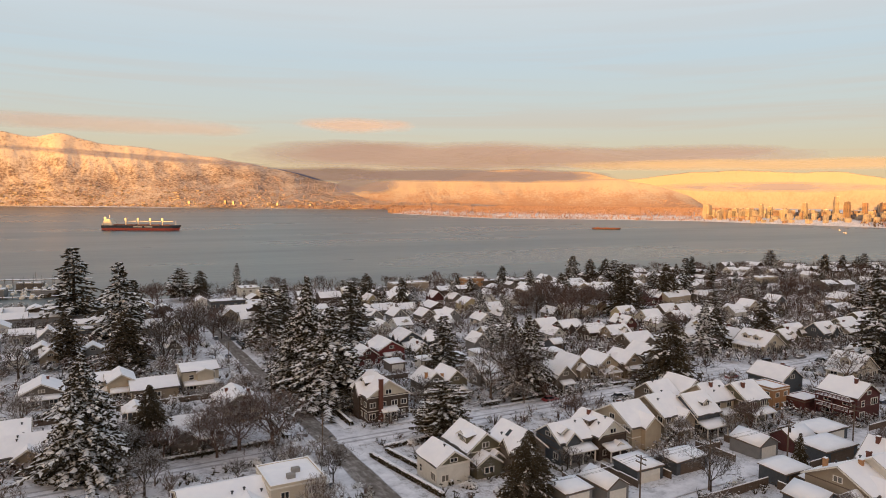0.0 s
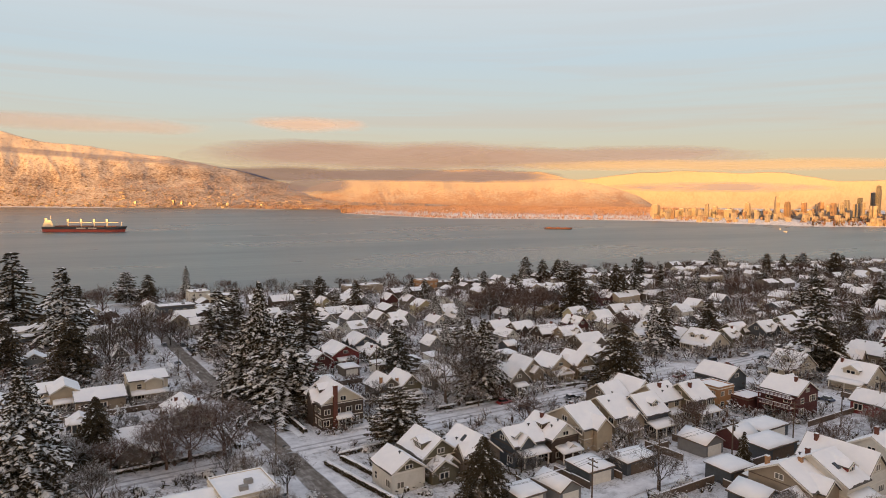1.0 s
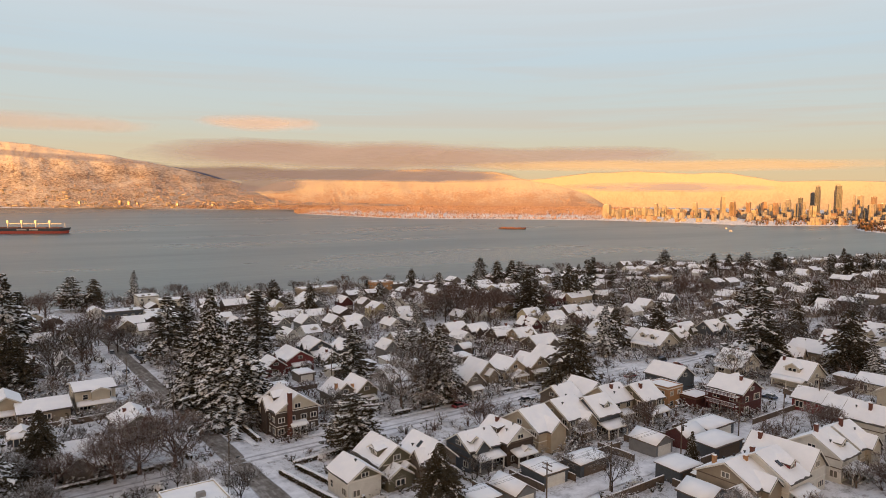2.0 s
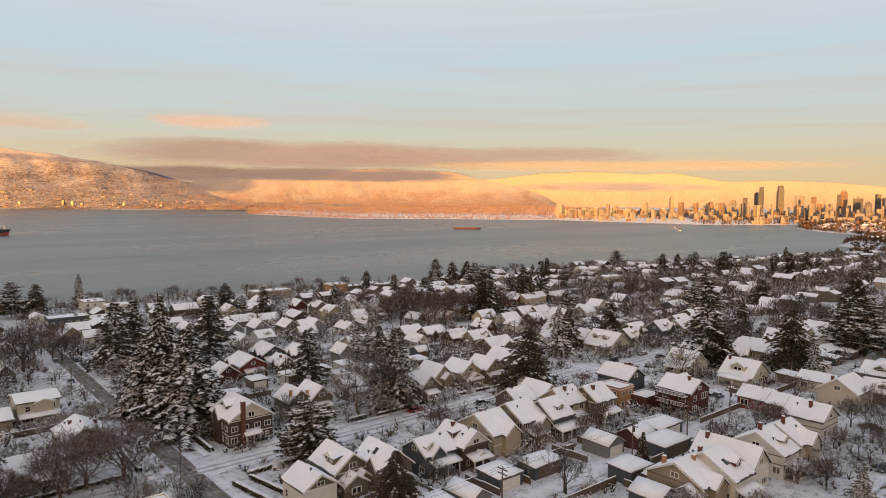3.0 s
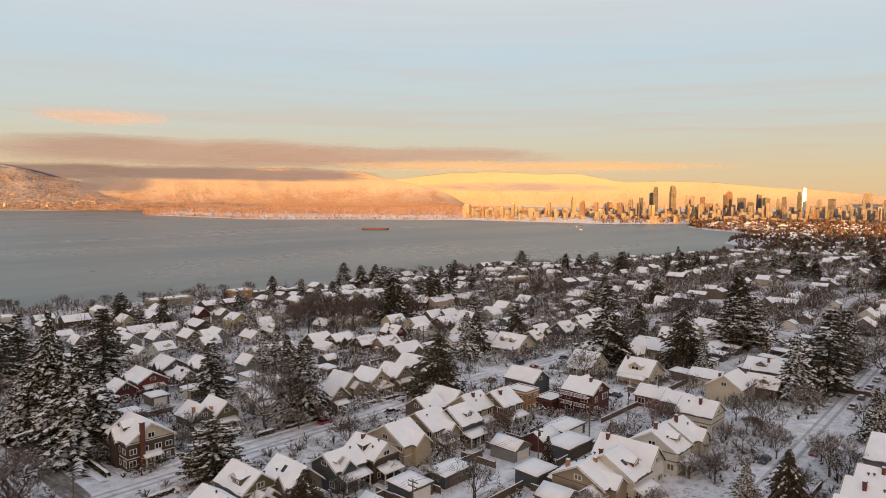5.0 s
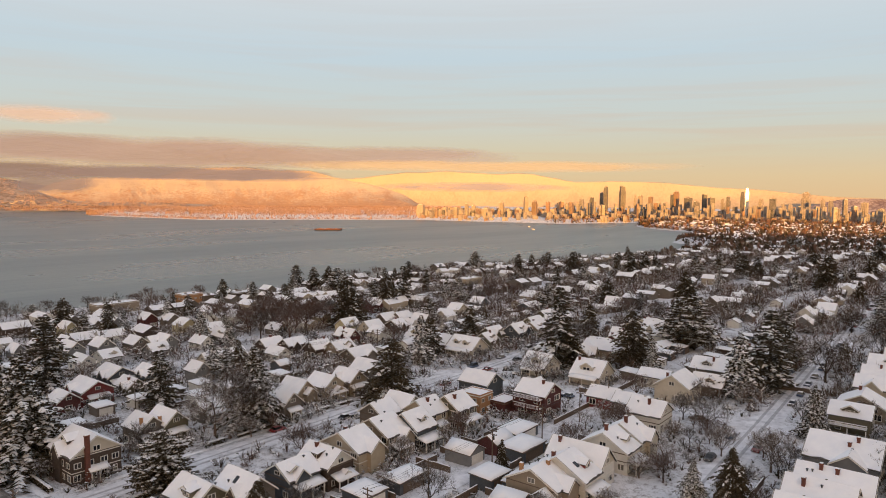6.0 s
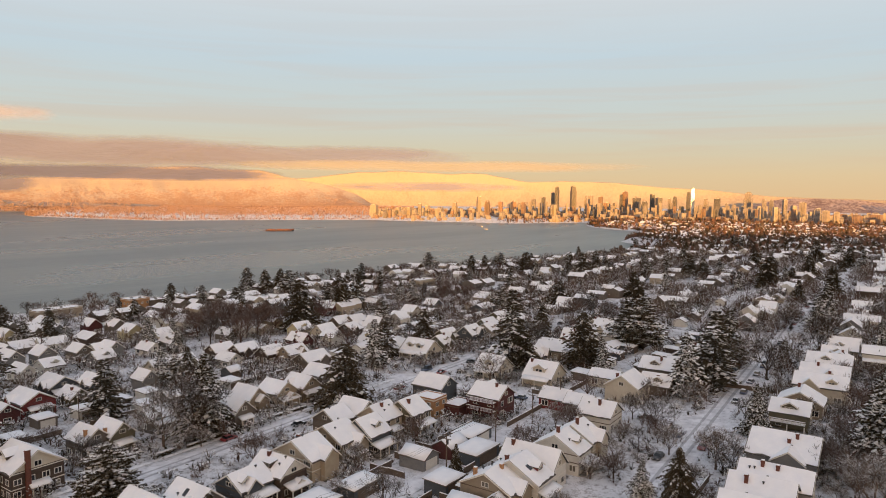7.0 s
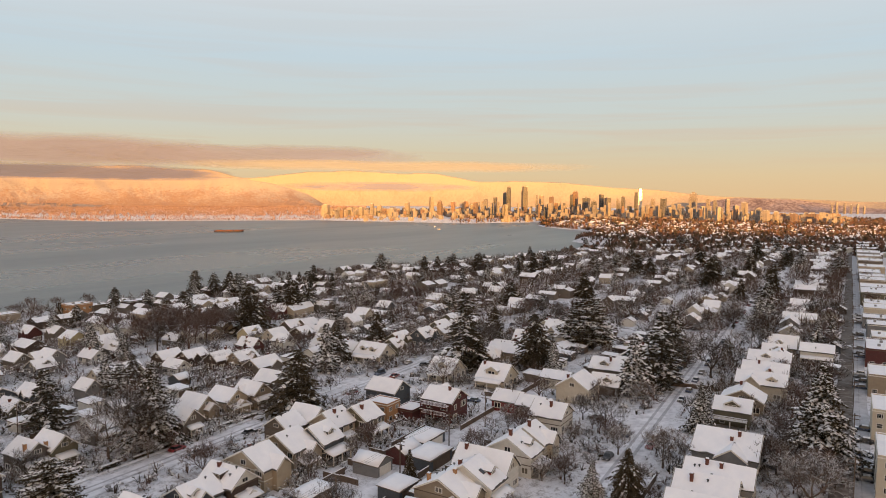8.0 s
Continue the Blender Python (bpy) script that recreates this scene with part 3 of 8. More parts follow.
    if gable and ridge == "y":
        b = Build()
        f = 0.97
        tri = [(-w / 2 * f, 0.0, eave + 0.05), (w / 2 * f, 0.0, eave + 0.05), (0, 0.0, eave + rise * f)]
        b.face([(px, -d / 2 - 0.04, pz) for px, py, pz in tri])
        for i in range(3):
            p, q = tri[i], tri[(i + 1) % 3]
            b.face([(q[0], -d / 2 - 0.04, q[2]), (p[0], -d / 2 - 0.04, p[2]), (p[0], -d / 2 + 0.01, p[2]), (q[0], -d / 2 + 0.01, q[2])])
        part("gable_panel", b.welded().mesh("gable_panel", WALLS[gable]), top, f"{gable} shingled gable")
    # windows: south, west, east and north faces
    if level < 2:
        floors = [1.0] if eave < 3.9 else [1.0, 3.85] if eave < 6.9 else [0.7, 3.5, 6.2]
        for face, width, off, turn in (("s", w, -d / 2, 0), ("w", d, -w / 2, -90), ("e", d, w / 2, 90), ("n", w, d / 2, 180)):
            if level == 1 and face in "ne":
                continue
            n = max(1, int(width / (2.5 if level == 0 else 3.6)))
            for z in floors:
                if z + 1.4 > eave:
                    continue
                for i in range(n):
                    if rng.random() < 0.14:
                        continue
                    p = (i + 0.5) / n * width - width / 2 + rng.uniform(-0.25, 0.25)
                    kind = rng.choice(["sash", "double", "double", "triple"])
                    ww = {"sash": 1.05, "double": 1.65, "triple": 2.2}[kind]
                    px, py = (p, off) if face in "sn" else (off, p)
                    add_window(top, kind, px, py, z, min(ww * (1.0 if level == 0 else 1.35), width / n * 0.8), rng.choice([1.35, 1.55]) * (1.0 if level == 0 else 1.12), turn, level)
            if (ridge == "y" and face in "sn") or (ridge == "x" and face in "we"):
                if rise > 2.0:
                    px, py = (0, off) if face in "sn" else (off, 0)
                    if ridge == "y" and face == "s" and gable:
                        py -= 0.045
                    add_window(top, rng.choice(["double", "double", "triple"]), px, py, eave + 0.25, min(1.7, half * 0.6), min(1.25, rise * 0.36), turn, level)
    elif dist < 500:
        px = rng.uniform(-0.15, 0.15) * w
        add_window(top, "triple", px, -d / 2, 1.0, w * rng.uniform(0.45, 0.65), 1.7, 0, level)
    # chimneys
    mats = {"brick": BRICK, "tan": TAN_BRICK, "grey": CONCRETE}
    for cx, cy, h in chimney:
        z0 = roof_z(cx, cy)
        b = Build()
        outside = abs(cx) > w / 2 or abs(cy) > d / 2
        k = 0.5 if outside else 0.34
        b.box(cx - k, cx + k, cy - 0.32, cy + 0.32, -1.0 if outside else z0 - 0.9, z0 + h)
        b.box(cx - k - 0.07, cx + k + 0.07, cy - 0.39, cy + 0.39, z0 + h - 0.25, z0 + h - 0.1, bottom=True)
        c = part("chimney", b.mesh("chimney", mats[chimney_kind]), top, "brick chimney stack")
        s = Build()
        s.box(cx - k + 0.03, cx + k - 0.03, cy - 0.3, cy + 0.3, z0 + h, z0 + h + 0.12)
        part("snow", s.mesh("snow", SNOW), c, "small cap of snow")
    for i in range(max(vents, rng.choice((1, 2, 3))) if level == 0 else vents):
        px, py = rng.uniform(-0.36, 0.36) * w, rng.uniform(-0.36, 0.36) * d
        b = Build()
        z0 = roof_z(px, py)
        b.tube((px, py, z0 - 0.3), (px, py, z0 + 0.62), 0.13, 0.13, 6, cap=True)
        b.box(px - 0.2, px + 0.2, py - 0.2, py + 0.2, z0 + 0.5, z0 + 0.64, bottom=True)
        part("roof_vent", b.mesh("roof_vent", METAL), top, "small dark metal vent")
    for i in range(skylights):
        s = -1 if ridge == "x" or i % 2 == 0 else -1
        b = Build()
        if ridge == "x":
            px, py = (i - (skylights - 1) / 2) * 2.2 + rng.uniform(-0.4, 0.4), -d * 0.25
            k = rise / half
            q = [(px - 0.45, py - 0.6, roof_z(px, py - 0.6) + 0.32), (px + 0.45, py - 0.6, roof_z(px, py - 0.6) + 0.32),
                 (px + 0.45, py + 0.6, roof_z(px, py + 0.6) + 0.32), (px - 0.45, py + 0.6, roof_z(px, py + 0.6) + 0.32)]
        else:
            px, py = -w * 0.25, (i - (skylights - 1) / 2) * 2.2
            q = [(px + 0.6, py - 0.45, roof_z(px + 0.6, 0) + 0.32), (px + 0.6, py + 0.45, roof_z(px + 0.6, 0) + 0.32),
                 (px - 0.6, py + 0.45, roof_z(px - 0.6, 0) + 0.32), (px - 0.6, py - 0.45, roof_z(px - 0.6, 0) + 0.32)]
        b.slab(q, 0.3)
        part("skylight", b.mesh("skylight", GLASS), r, "dark roof window")
    if porch:
        side, pw, pd, ph = porch
        spin = pose(0, 0, 0, 0, 0, {"s": 0, "n": 180, "w": -90}[side])
        y0 = -(w if side == "w" else d) / 2
        y1 = y0 - pd
        b, pr, ps, st = Build(), Build(), Build(), Build()
        b.box(-pw / 2, pw / 2, y1, y0, -1.5, 0.5)
        part("porch_deck", b.mesh("porch_deck", CONCRETE), top, "", spin)
        if not balcony:
            q = [(-pw / 2 - 0.3, y1 - 0.3, ph), (pw / 2 + 0.3, y1 - 0.3, ph), (pw / 2 + 0.3, y0, ph + 0.8), (-pw / 2 - 0.3, y0, ph + 0.8)]
            pr.slab(q, 0.15)
            snow_sheet(ps, [(p[0], p[1], p[2] + 0.03) for p in q], 0.2, rng, 5, 2)
            o = part("porch_roof", pr.mesh("porch_roof", TRIM), top, "", spin)
            part("snow", ps.mesh("snow", SNOW, smooth=True), o, "fresh white snow")
        for lift in ([ph - 0.1] + ([balcony] if balcony > ph + 1 else [])) if balcony else ():
            # a railed balcony: deck, snow on it, posts and two rails
            k, rail, bs = Build(), Build(), Build()
            k.box(-pw / 2, pw / 2, y1, y0, lift - 0.25, lift, bottom=True)
            for px in np.linspace(-pw / 2 + 0.05, pw / 2 - 0.05, 9):
                rail.box(px - 0.04, px + 0.04, y1 + 0.02, y1 + 0.1, lift, lift + 0.95)
            for z in (0.35, 0.62, 0.95):
                rail.box(-pw / 2, pw / 2, y1 + 0.02, y1 + 0.1, lift + z - 0.05, lift + z + 0.05, bottom=True)
            bs.box(-pw / 2 - 0.05, pw / 2 + 0.05, y1 - 0.03, y1 + 0.15, lift + 1.0, lift + 1.12, bottom=True)
            bs.box(-pw / 2 + 0.1, pw / 2 - 0.1, y1 + 0.2, y0 - 0.1, lift, lift + 0.14)
            o = part("balcony", k.mesh("balcony", WALLS[wall]), top, "railed wooden balcony", spin)
            part("railing", rail.mesh("railing", WALLS[wall] if wall == "maroon" else TRIM), o)
            part("snow", bs.mesh("snow", SNOW), o, "snow on deck and rail")
        for i in range(3):
            b = Build()
            px = -pw / 2 + 0.2 + i * (pw - 0.4) / 2
            b.box(px - 0.12, px + 0.12, y1 + 0.03, y1 + 0.27, 0.5, (balcony or ph) + 0.05 - (0.25 if balcony else 0))
            part("post", b.mesh("post", WALLS[wall] if wall == "maroon" else TRIM), top, "", spin)
        for i in range(4):
            st.box(-0.7, 0.7, y1 - 0.3 * (i + 1), y1 - 0.3 * i, -1.0, 0.42 - i * 0.17)
        part("steps", st.mesh("steps", YARD_SNOW), top, "snow-covered front steps", spin)
    if level == 0:
        b = Build()
        b.box(-0.5, 0.5, d / 2 - 0.02, d / 2 + 0.06, 0.3, 2.4)
        part("door", b.mesh("door", DARK_TRIM), top, "dark front door")
    return top


def flat_house(x, y, w, d, h, wall, rot=0.0, label="", group="", parapet=0.3, name="house", rows=2, base=None, bays=3.2):
    """A flat-roofed block with a parapet, snow inside it and rows of windows."""
    rng = random.Random(int(x * 5.1 + y * 3.7))
    gz = ground_z(x, y) if base is None else base
    level = 0 if math.hypot(x, y) < 200 else 1
    top = new(name)
    top.matrix_world = pose(x, y, gz, 0, 0, rot)
    word = COLOUR_WORDS.get(wall, wall)
    tagged(top, label or f"{word} flat-roofed block with snow on top", "building", group or "flat-roofed buildings")
    b, s, c = Build(), Build(), Build()
    b.box(-w / 2, w / 2, -d / 2, d / 2, -2.0, h)
    for x0, x1, y0, y1 in ((-w / 2, w / 2, -d / 2, -d / 2 + 0.25), (-w / 2, w / 2, d / 2 - 0.25, d / 2),
                           (-w / 2, -w / 2 + 0.25, -d / 2 + 0.25, d / 2 - 0.25), (w / 2 - 0.25, w / 2, -d / 2 + 0.25, d / 2 - 0.25)):
        b.box(x0, x1, y0, y1, h, h + parapet)
        s.box(x0 + 0.02, x1 - 0.02, y0 + 0.02, y1 - 0.02, h + parapet, h + parapet + 0.1)
    part("wall", b.mesh("wall", WALLS[wall]), top)
    c.box(-w / 2 - 0.12, w / 2 + 0.12, -d / 2 - 0.12, d / 2 + 0.12, h - 0.35, h - 0.1, bottom=True)
    part("cornice", c.mesh("cornice", TRIM if rng.random() < 0.6 else DARK_TRIM), top)
    snow_sheet(s, [(-w / 2 + 0.25, -d / 2 + 0.25, h + 0.02), (w / 2 - 0.25, -d / 2 + 0.25, h + 0.02),
                   (w / 2 - 0.25, d / 2 - 0.25, h + 0.02), (-w / 2 + 0.25, d / 2 - 0.25, h + 0.02)], 0.16, rng, 6, 6, back=0.01)
    part("snow", s.mesh("snow", SNOW), top, "smooth white snow")
    for face, width, off, turn in (("s", w, -d / 2, 0), ("w", d, -w / 2, -90), ("e", d, w / 2, 90), ("n", w, d / 2, 180)):
        if level and face in "en":
            continue
        n = max(1, int(width / bays))
        for k in range(rows):
            for i in range(n):
                p = (i + 0.5) / n * width - width / 2
                px, py = (p, off) if face in "sn" else (off, p)
                add_window(top, rng.choice(["double", "sash", "triple"]), px, py, 0.9 + k * (h - 0.4) / rows, 1.5, 1.3, turn, level)
    for i in range(2 if w * d > 60 else 0):
        v = Build()
        px, py = rng.uniform(-0.3, 0.3) * w, rng.uniform(-0.3, 0.3) * d
        v.box(px - 0.7, px + 0.7, py - 0.5, py + 0.5, h, h + 0.9)
        part("roof_unit", v.mesh("roof_unit", CONCRETE), top, "grey rooftop unit")
    return top


def garage(x, y, w, d, h, wall, rot=0.0, gable=0.0, ridge="x"):
    rng = random.Random(int(x * 9.1 + y * 4.7))
    top = new("garage")
    top.matrix_world = pose(x, y, ground_z(x, y), 0, 0, rot)
    word = COLOUR_WORDS.get(wall, wall)
    tagged(top, f"{word} lane garage under a sheet of snow", "garage", "lane garages")
    body, roof, snow = Build(), Build(), Build()
    if gable:
        gable_walls(body, w, d, -1.5, h, gable, ridge)
        gable_roof(roof, snow, None, w, d, h, gable, 0.35, rng, ridge, level=1)
    else:
        body.box(-w / 2, w / 2, -d / 2, d / 2, -1.5, h)
        q = [(-w / 2 - 0.3, -d / 2 - 0.3, h + 0.12), (w / 2 + 0.3, -d / 2 - 0.3, h + 0.12), (w / 2 + 0.3, d / 2 + 0.3, h + 0.4), (-w / 2 - 0.3, d / 2 + 0.3, h + 0.4)]
        roof.slab(q, 0.16)
        snow_sheet(snow, [(p[0] * 0.985, p[1] * 0.985, p[2] + 0.03) for p in q], 0.24, rng, 5, 4)
    part("wall", body.mesh("wall", WALLS[wall]), top)
    r = part("roof", roof.mesh("roof", DARK_TRIM), top)
    part("snow", snow.mesh("snow", SNOW, smooth=True), r, "thick white snow")
    b = Build()
    b.box(-w * 0.38, w * 0.38, -d / 2 - 0.05, -d / 2 + 0.02, 0.05, h - 0.35)
    for k in range(1, 4):
        b.box(-w * 0.38, w * 0.38, -d / 2 - 0.07, -d / 2 - 0.04, 0.05 + k * (h - 0.4) / 4, 0.09 + k * (h - 0.4) / 4, bottom=True)
    part("garage_door", b.mesh("garage_door", TRIM if rng.random() < 0.5 else DARK_TRIM), top)
    return top


# ---- trees ----
def conifer_meshes(seed, shape="spruce", snow=0.6, lite=False):
    """Trunk and crown, 20 m high. Whorls of drooping boughs, each feathered with narrow needle sprays, snow lying on the outer sprays."""
    rng = random.Random(seed)
    trunk, crown = Build(), Build()
    H = 20.0
    trunk.tube((0, 0, -1.0), (0, 0, H * 0.5), 0.36, 0.22, 7)
    trunk.tube((0, 0, H * 0.5), (0, 0, H * 0.985), 0.22, 0.02, 6)
    width = {"spruce": 0.36, "fir": 0.29, "cedar": 0.40, "pine": 0.44, "spire": 0.18}[shape]
    low = {"spruce": 0.06, "fir": 0.10, "cedar": 0.03, "pine": 0.12, "spire": 0.04}[shape]
    droop = {"spruce": 0.34, "fir": 0.28, "cedar": 0.42, "pine": 0.02, "spire": 0.12}[shape]
    power = {"spruce": 0.88, "fir": 0.8, "cedar": 0.66, "pine": 0.5, "spire": 0.6}[shape]
    dense = {"spruce": 1.0, "fir": 0.8, "cedar": 1.35, "pine": 1.2, "spire": 1.1}[shape]
    z = low
    lean = rng.uniform(0, 6.28)
    while z < 0.99:
        reach = H * width * ((1 - z) ** power) * (0.6 + 0.4 * min(1, (z - low) / 0.10)) * rng.uniform(0.72, 1.12) + 0.1
        n = max(5, int((10 + 13 * (1 - z)) * dense * (0.46 if lite else 1.0)))
        spin = rng.uniform(0, 6.28)
        for k in range(n):
            a = spin + 6.283 * k / n + rng.uniform(-0.3, 0.3)
            lump = 1 + 0.16 * math.sin(2 * a + lean + z * 9) + 0.10 * math.sin(5 * a + z * 23 + lean)
            L = reach * lump * rng.uniform(0.45, 1.12) * (1.25 if rng.random() < 0.08 else 1.0)
            dx, dy = math.cos(a), math.sin(a)
            steps = max(3, int(L / (1.4 if lite else 0.55)))
            z0 = z * H + rng.uniform(-0.3, 0.3)
            sag = droop * rng.uniform(0.7, 1.3)
            laden = rng.random() < snow
            if laden:
                # ragged ridges of snow along the outer part of the bough
                f0 = rng.uniform(0.22, 0.42)
                while f0 < 0.98:
                    f1 = min(1.04, f0 + rng.uniform(0.10, 0.24))
                    wide = min(0.46, 0.12 + 0.075 * L) * rng.uniform(0.5, 1.45) * (1.6 if lite else 1.0)
                    rows = []
                    for i in range(3):
                        f = f0 + (f1 - f0) * i / 2
                        q = wide * (rng.uniform(0.5, 0.9), 1.0, rng.uniform(0.35, 0.8))[i]
                        off = rng.uniform(-0.12, 0.12) * L * 0.4
                        h = z0 + L * (0.10 * f - sag * f * f) + 0.12
                        cx, cy = dx * L * f - dy * off, dy * L * f + dx * off
                        rows.append([(cx - dy * q, cy + dx * q, h - q * 0.5 - 0.05), (cx, cy, h), (cx + dy * q, cy - dx * q, h - q * 0.5 - 0.05)])
                    for r0, r1 in zip(rows, rows[1:]):
                        crown.face([r0[0], r0[1], r1[1], r1[0]], 1)
                        crown.face([r0[1], r0[2], r1[2], r1[1]], 1)
                    f0 = f1 + rng.uniform(0.02, 0.16)
            for i in range(1, steps + 1):
                f = i / steps
                r = L * f
                h = z0 + L * (0.10 * f - sag * f * f)
                size = (0.38 + 0.20 * L * (1 - 0.55 * f)) * rng.uniform(0.6, 1.35) * (1.75 if lite else 1.0)
                for s in (-1, 1):
                    if f < 0.3 and rng.random() < 0.5:
                        continue
                    t = a + s * rng.uniform(0.5, 1.15)
                    ex, ey = math.cos(t), math.sin(t)
                    tip = (dx * r + ex * size, dy * r + ey * size, h - size * rng.uniform(0.10, 0.6))
                    wb = (0.16 + 0.11 * size) * (1.6 if lite else 1.0)
                    b0 = (dx * (r - wb), dy * (r - wb), h + 0.02)
                    b1 = (dx * (r + wb), dy * (r + wb), h - 0.03)
                    crown.face([b0, b1, tip], 0)
                    mid = ((b0[0] + tip[0]) / 2, (b0[1] + tip[1]) / 2, (b0[2] + tip[2]) / 2 - rng.uniform(0.25, 0.55))
                    crown.face([b1, tip, mid], 0)
                    if laden and f > 0.3 and rng.random() < 0.5 + 0.4 * snow:
                        u, g = 0.07, rng.uniform(0.4, 0.85)
                        w = [(b0[0] * 0.99 + tip[0] * 0.01, b0[1] * 0.99 + tip[1] * 0.01, b0[2] + u), (b1[0], b1[1], b1[2] + u),
                             (b1[0] + (tip[0] - b1[0]) * g, b1[1] + (tip[1] - b1[1]) * g, b1[2] + (tip[2] - b1[2]) * g + u)]
                        crown.face(w if s > 0 else w[::-1], 1)
        z += rng.uniform(0.020, 0.034) * (1.55 if lite else 1.0)
    mat = CEDAR if shape in ("cedar", "pine") else NEEDLES
    return trunk.mesh("trunk", BARK), crown.mesh("crown", mat, BRANCH_SNOW)


def bare_tree_meshes(seed, bark, spread=0.55, twigs=5, height=12.0, weep=0.0, lite=False):
    """A leafless broad tree: trunk with limbs, and a crown of forking branches ending in fine twigs."""
    rng = random.Random(seed)
    trunk, crown = Build(), Build()
    fork = height * rng.uniform(0.16, 0.24)
    trunk.tube((0, 0, -0.6), (0, 0, fork), 0.25, 0.18, 7)

    def grow(p, d, length, r, depth):
        b = trunk if depth == 0 else crown
        steps = 2 if depth < 3 else 1
        q, dd = p, d
        for i in range(steps):
            bend = Vector((rng.uniform(-1, 1), rng.uniform(-1, 1), rng.uniform(-0.5, 0.8) - weep * depth)) * 0.22
            dd = (dd + bend).normalized()
            e = q + dd * (length / steps)
            r1 = r * (0.8 if i < steps - 1 else 0.62)
            fine = (dd.cross(Vector((0, 0, 1))) + Vector((0.01, 0, 0))).normalized() * (0.055 if lite else 0.036)
            if depth < 4:
                b.tube(q, e, r * (1 if i == 0 else 0.8), r1, 5 if depth == 0 else 3)
            else:
                crown.face([tuple(q - fine), tuple(q + fine), tuple(e)])
            for m in range((0, 0, 1, 3 if not lite else 8, 5)[depth]):
                side = Vector((rng.uniform(-1, 1), rng.uniform(-1, 1), rng.uniform(-0.5, 0.9) - weep * 2)).normalized()
                w = (dd * 0.7 + side).normalized() * length * rng.uniform(0.45, 0.95)
                g = q.lerp(e, rng.uniform(0.2, 1.0))
                crown.face([tuple(g - fine), tuple(g + fine), tuple(g + w)])
            q = e
        if depth >= (3 if lite else 4):
            return
        kids = (5, 4, 4, twigs)[min(depth, 3)]
        for k in range(kids):
            a = 6.283 * (k + rng.uniform(-0.3, 0.3)) / kids
            side = dd.orthogonal().normalized()
            side.rotate(Matrix.Rotation(a, 3, dd))
            nd = (dd * rng.uniform(0.55, 0.95) + side * rng.uniform(0.55, 1.0) * (spread + 0.35) + Vector((0, 0, 0.16 - weep * 0.3))).normalized()
            start = q if k % 2 else p.lerp(q, rng.uniform(0.55, 1.0))
            grow(start, nd, length * rng.uniform(0.58, 0.78), max(0.014, r * 0.55), depth + 1)

    top = Vector((0, 0, fork))
    for k in range(5):
        a = 6.283 * k / 5 + rng.uniform(-0.4, 0.4)
        d = Vector((math.cos(a) * spread * 1.25, math.sin(a) * spread * 1.25, 1.0)).normalized()
        grow(top - Vector((0, 0, rng.uniform(0, fork * 0.25))), d, height * rng.uniform(0.24, 0.32), 0.115, 1)
    grow(top, Vector((0, 0, 1)), height * 0.28, 0.14, 1)
    return trunk.mesh("trunk", bark), crown.mesh("crown", bark)


def shrub_meshes(seed, mat, snow=0.5):
    """A low bush: many small leafy flakes on a lumpy dome, some carrying snow, over short stems."""
    rng = random.Random(seed)
    crown = Build()
    for k in range(6):
        a = rng.uniform(0, 6.28)
        crown.tube((0, 0, -0.2), (math.cos(a) * 0.5, math.sin(a) * 0.5, 0.8), 0.04, 0.02, 3)
    for k in range(300):
        u, v = rng.uniform(0, 6.28), rng.random()
        lump = 1 + 0.25 * math.sin(3 * u + seed) + 0.18 * math.sin(5 * v * 3 + 2 * u)
        rr = rng.uniform(0.55, 1.0) * lump
        p = Vector((math.cos(u) * math.sqrt(1 - v * v), math.sin(u) * math.sqrt(1 - v * v), v * 1.05)) * rr
        n = Vector((p.x + rng.uniform(-0.5, 0.5), p.y + rng.uniform(-0.5, 0.5), p.z + rng.uniform(-0.1, 0.8))).normalized()
        a = n.orthogonal().normalized()
        a.rotate(Matrix.Rotation(rng.uniform(0, 6.28), 3, n))
        b = n.cross(a)
        s = rng.uniform(0.10, 0.22)
        crown.face([tuple(p - a * s), tuple(p + b * s * 0.8), tuple(p + a * s), tuple(p - b * s * 0.8)], 1 if n.z > 0.45 and rng.random() < snow else 0)
    return crown.mesh("shrub", mat, BRANCH_SNOW)


LITE = {}


def tree_pair(make, *args):
    """A tree's meshes, with a plainer build of the same tree kept for far away."""
    near = make(*args)
    LITE[near[1].name] = make(*args, lite=True)
    return near


CONIFERS = {"dark": [tree_pair(conifer_meshes, 15, "cedar", 0.10)], "spruce": [tree_pair(conifer_meshes, 11, "spruce", 1.0), tree_pair(conifer_meshes, 12, "spruce", 0.85)], "fir": [tree_pair(conifer_meshes, 21, "fir", 0.5), tree_pair(conifer_meshes, 22, "fir", 0.35)],
            "cedar": [tree_pair(conifer_meshes, 31, "cedar", 0.22), tree_pair(conifer_meshes, 32, "cedar", 0.14)], "pine": [tree_pair(conifer_meshes, 41, "pine", 0.65)],
            "spire": [tree_pair(conifer_meshes, 51, "spire", 0.35), tree_pair(conifer_meshes, 52, "spire", 0.15)]}
BARE = {"brown": [tree_pair(bare_tree_meshes, 61, BARK), tree_pair(bare_tree_meshes, 62, BARK, 0.45)], "russet": [tree_pair(bare_tree_meshes, 63, RED_BARK, 0.6, 6), tree_pair(bare_tree_meshes, 64, RED_BARK, 0.5, 6)],
        "frosted": [tree_pair(bare_tree_meshes, 65, GREY_BARK, 0.6, 6), tree_pair(bare_tree_meshes, 66, GREY_BARK, 0.5, 6)], "weeping": [tree_pair(bare_tree_meshes, 67, GREY_BARK, 0.75, 6, 12.0, 0.16)]}
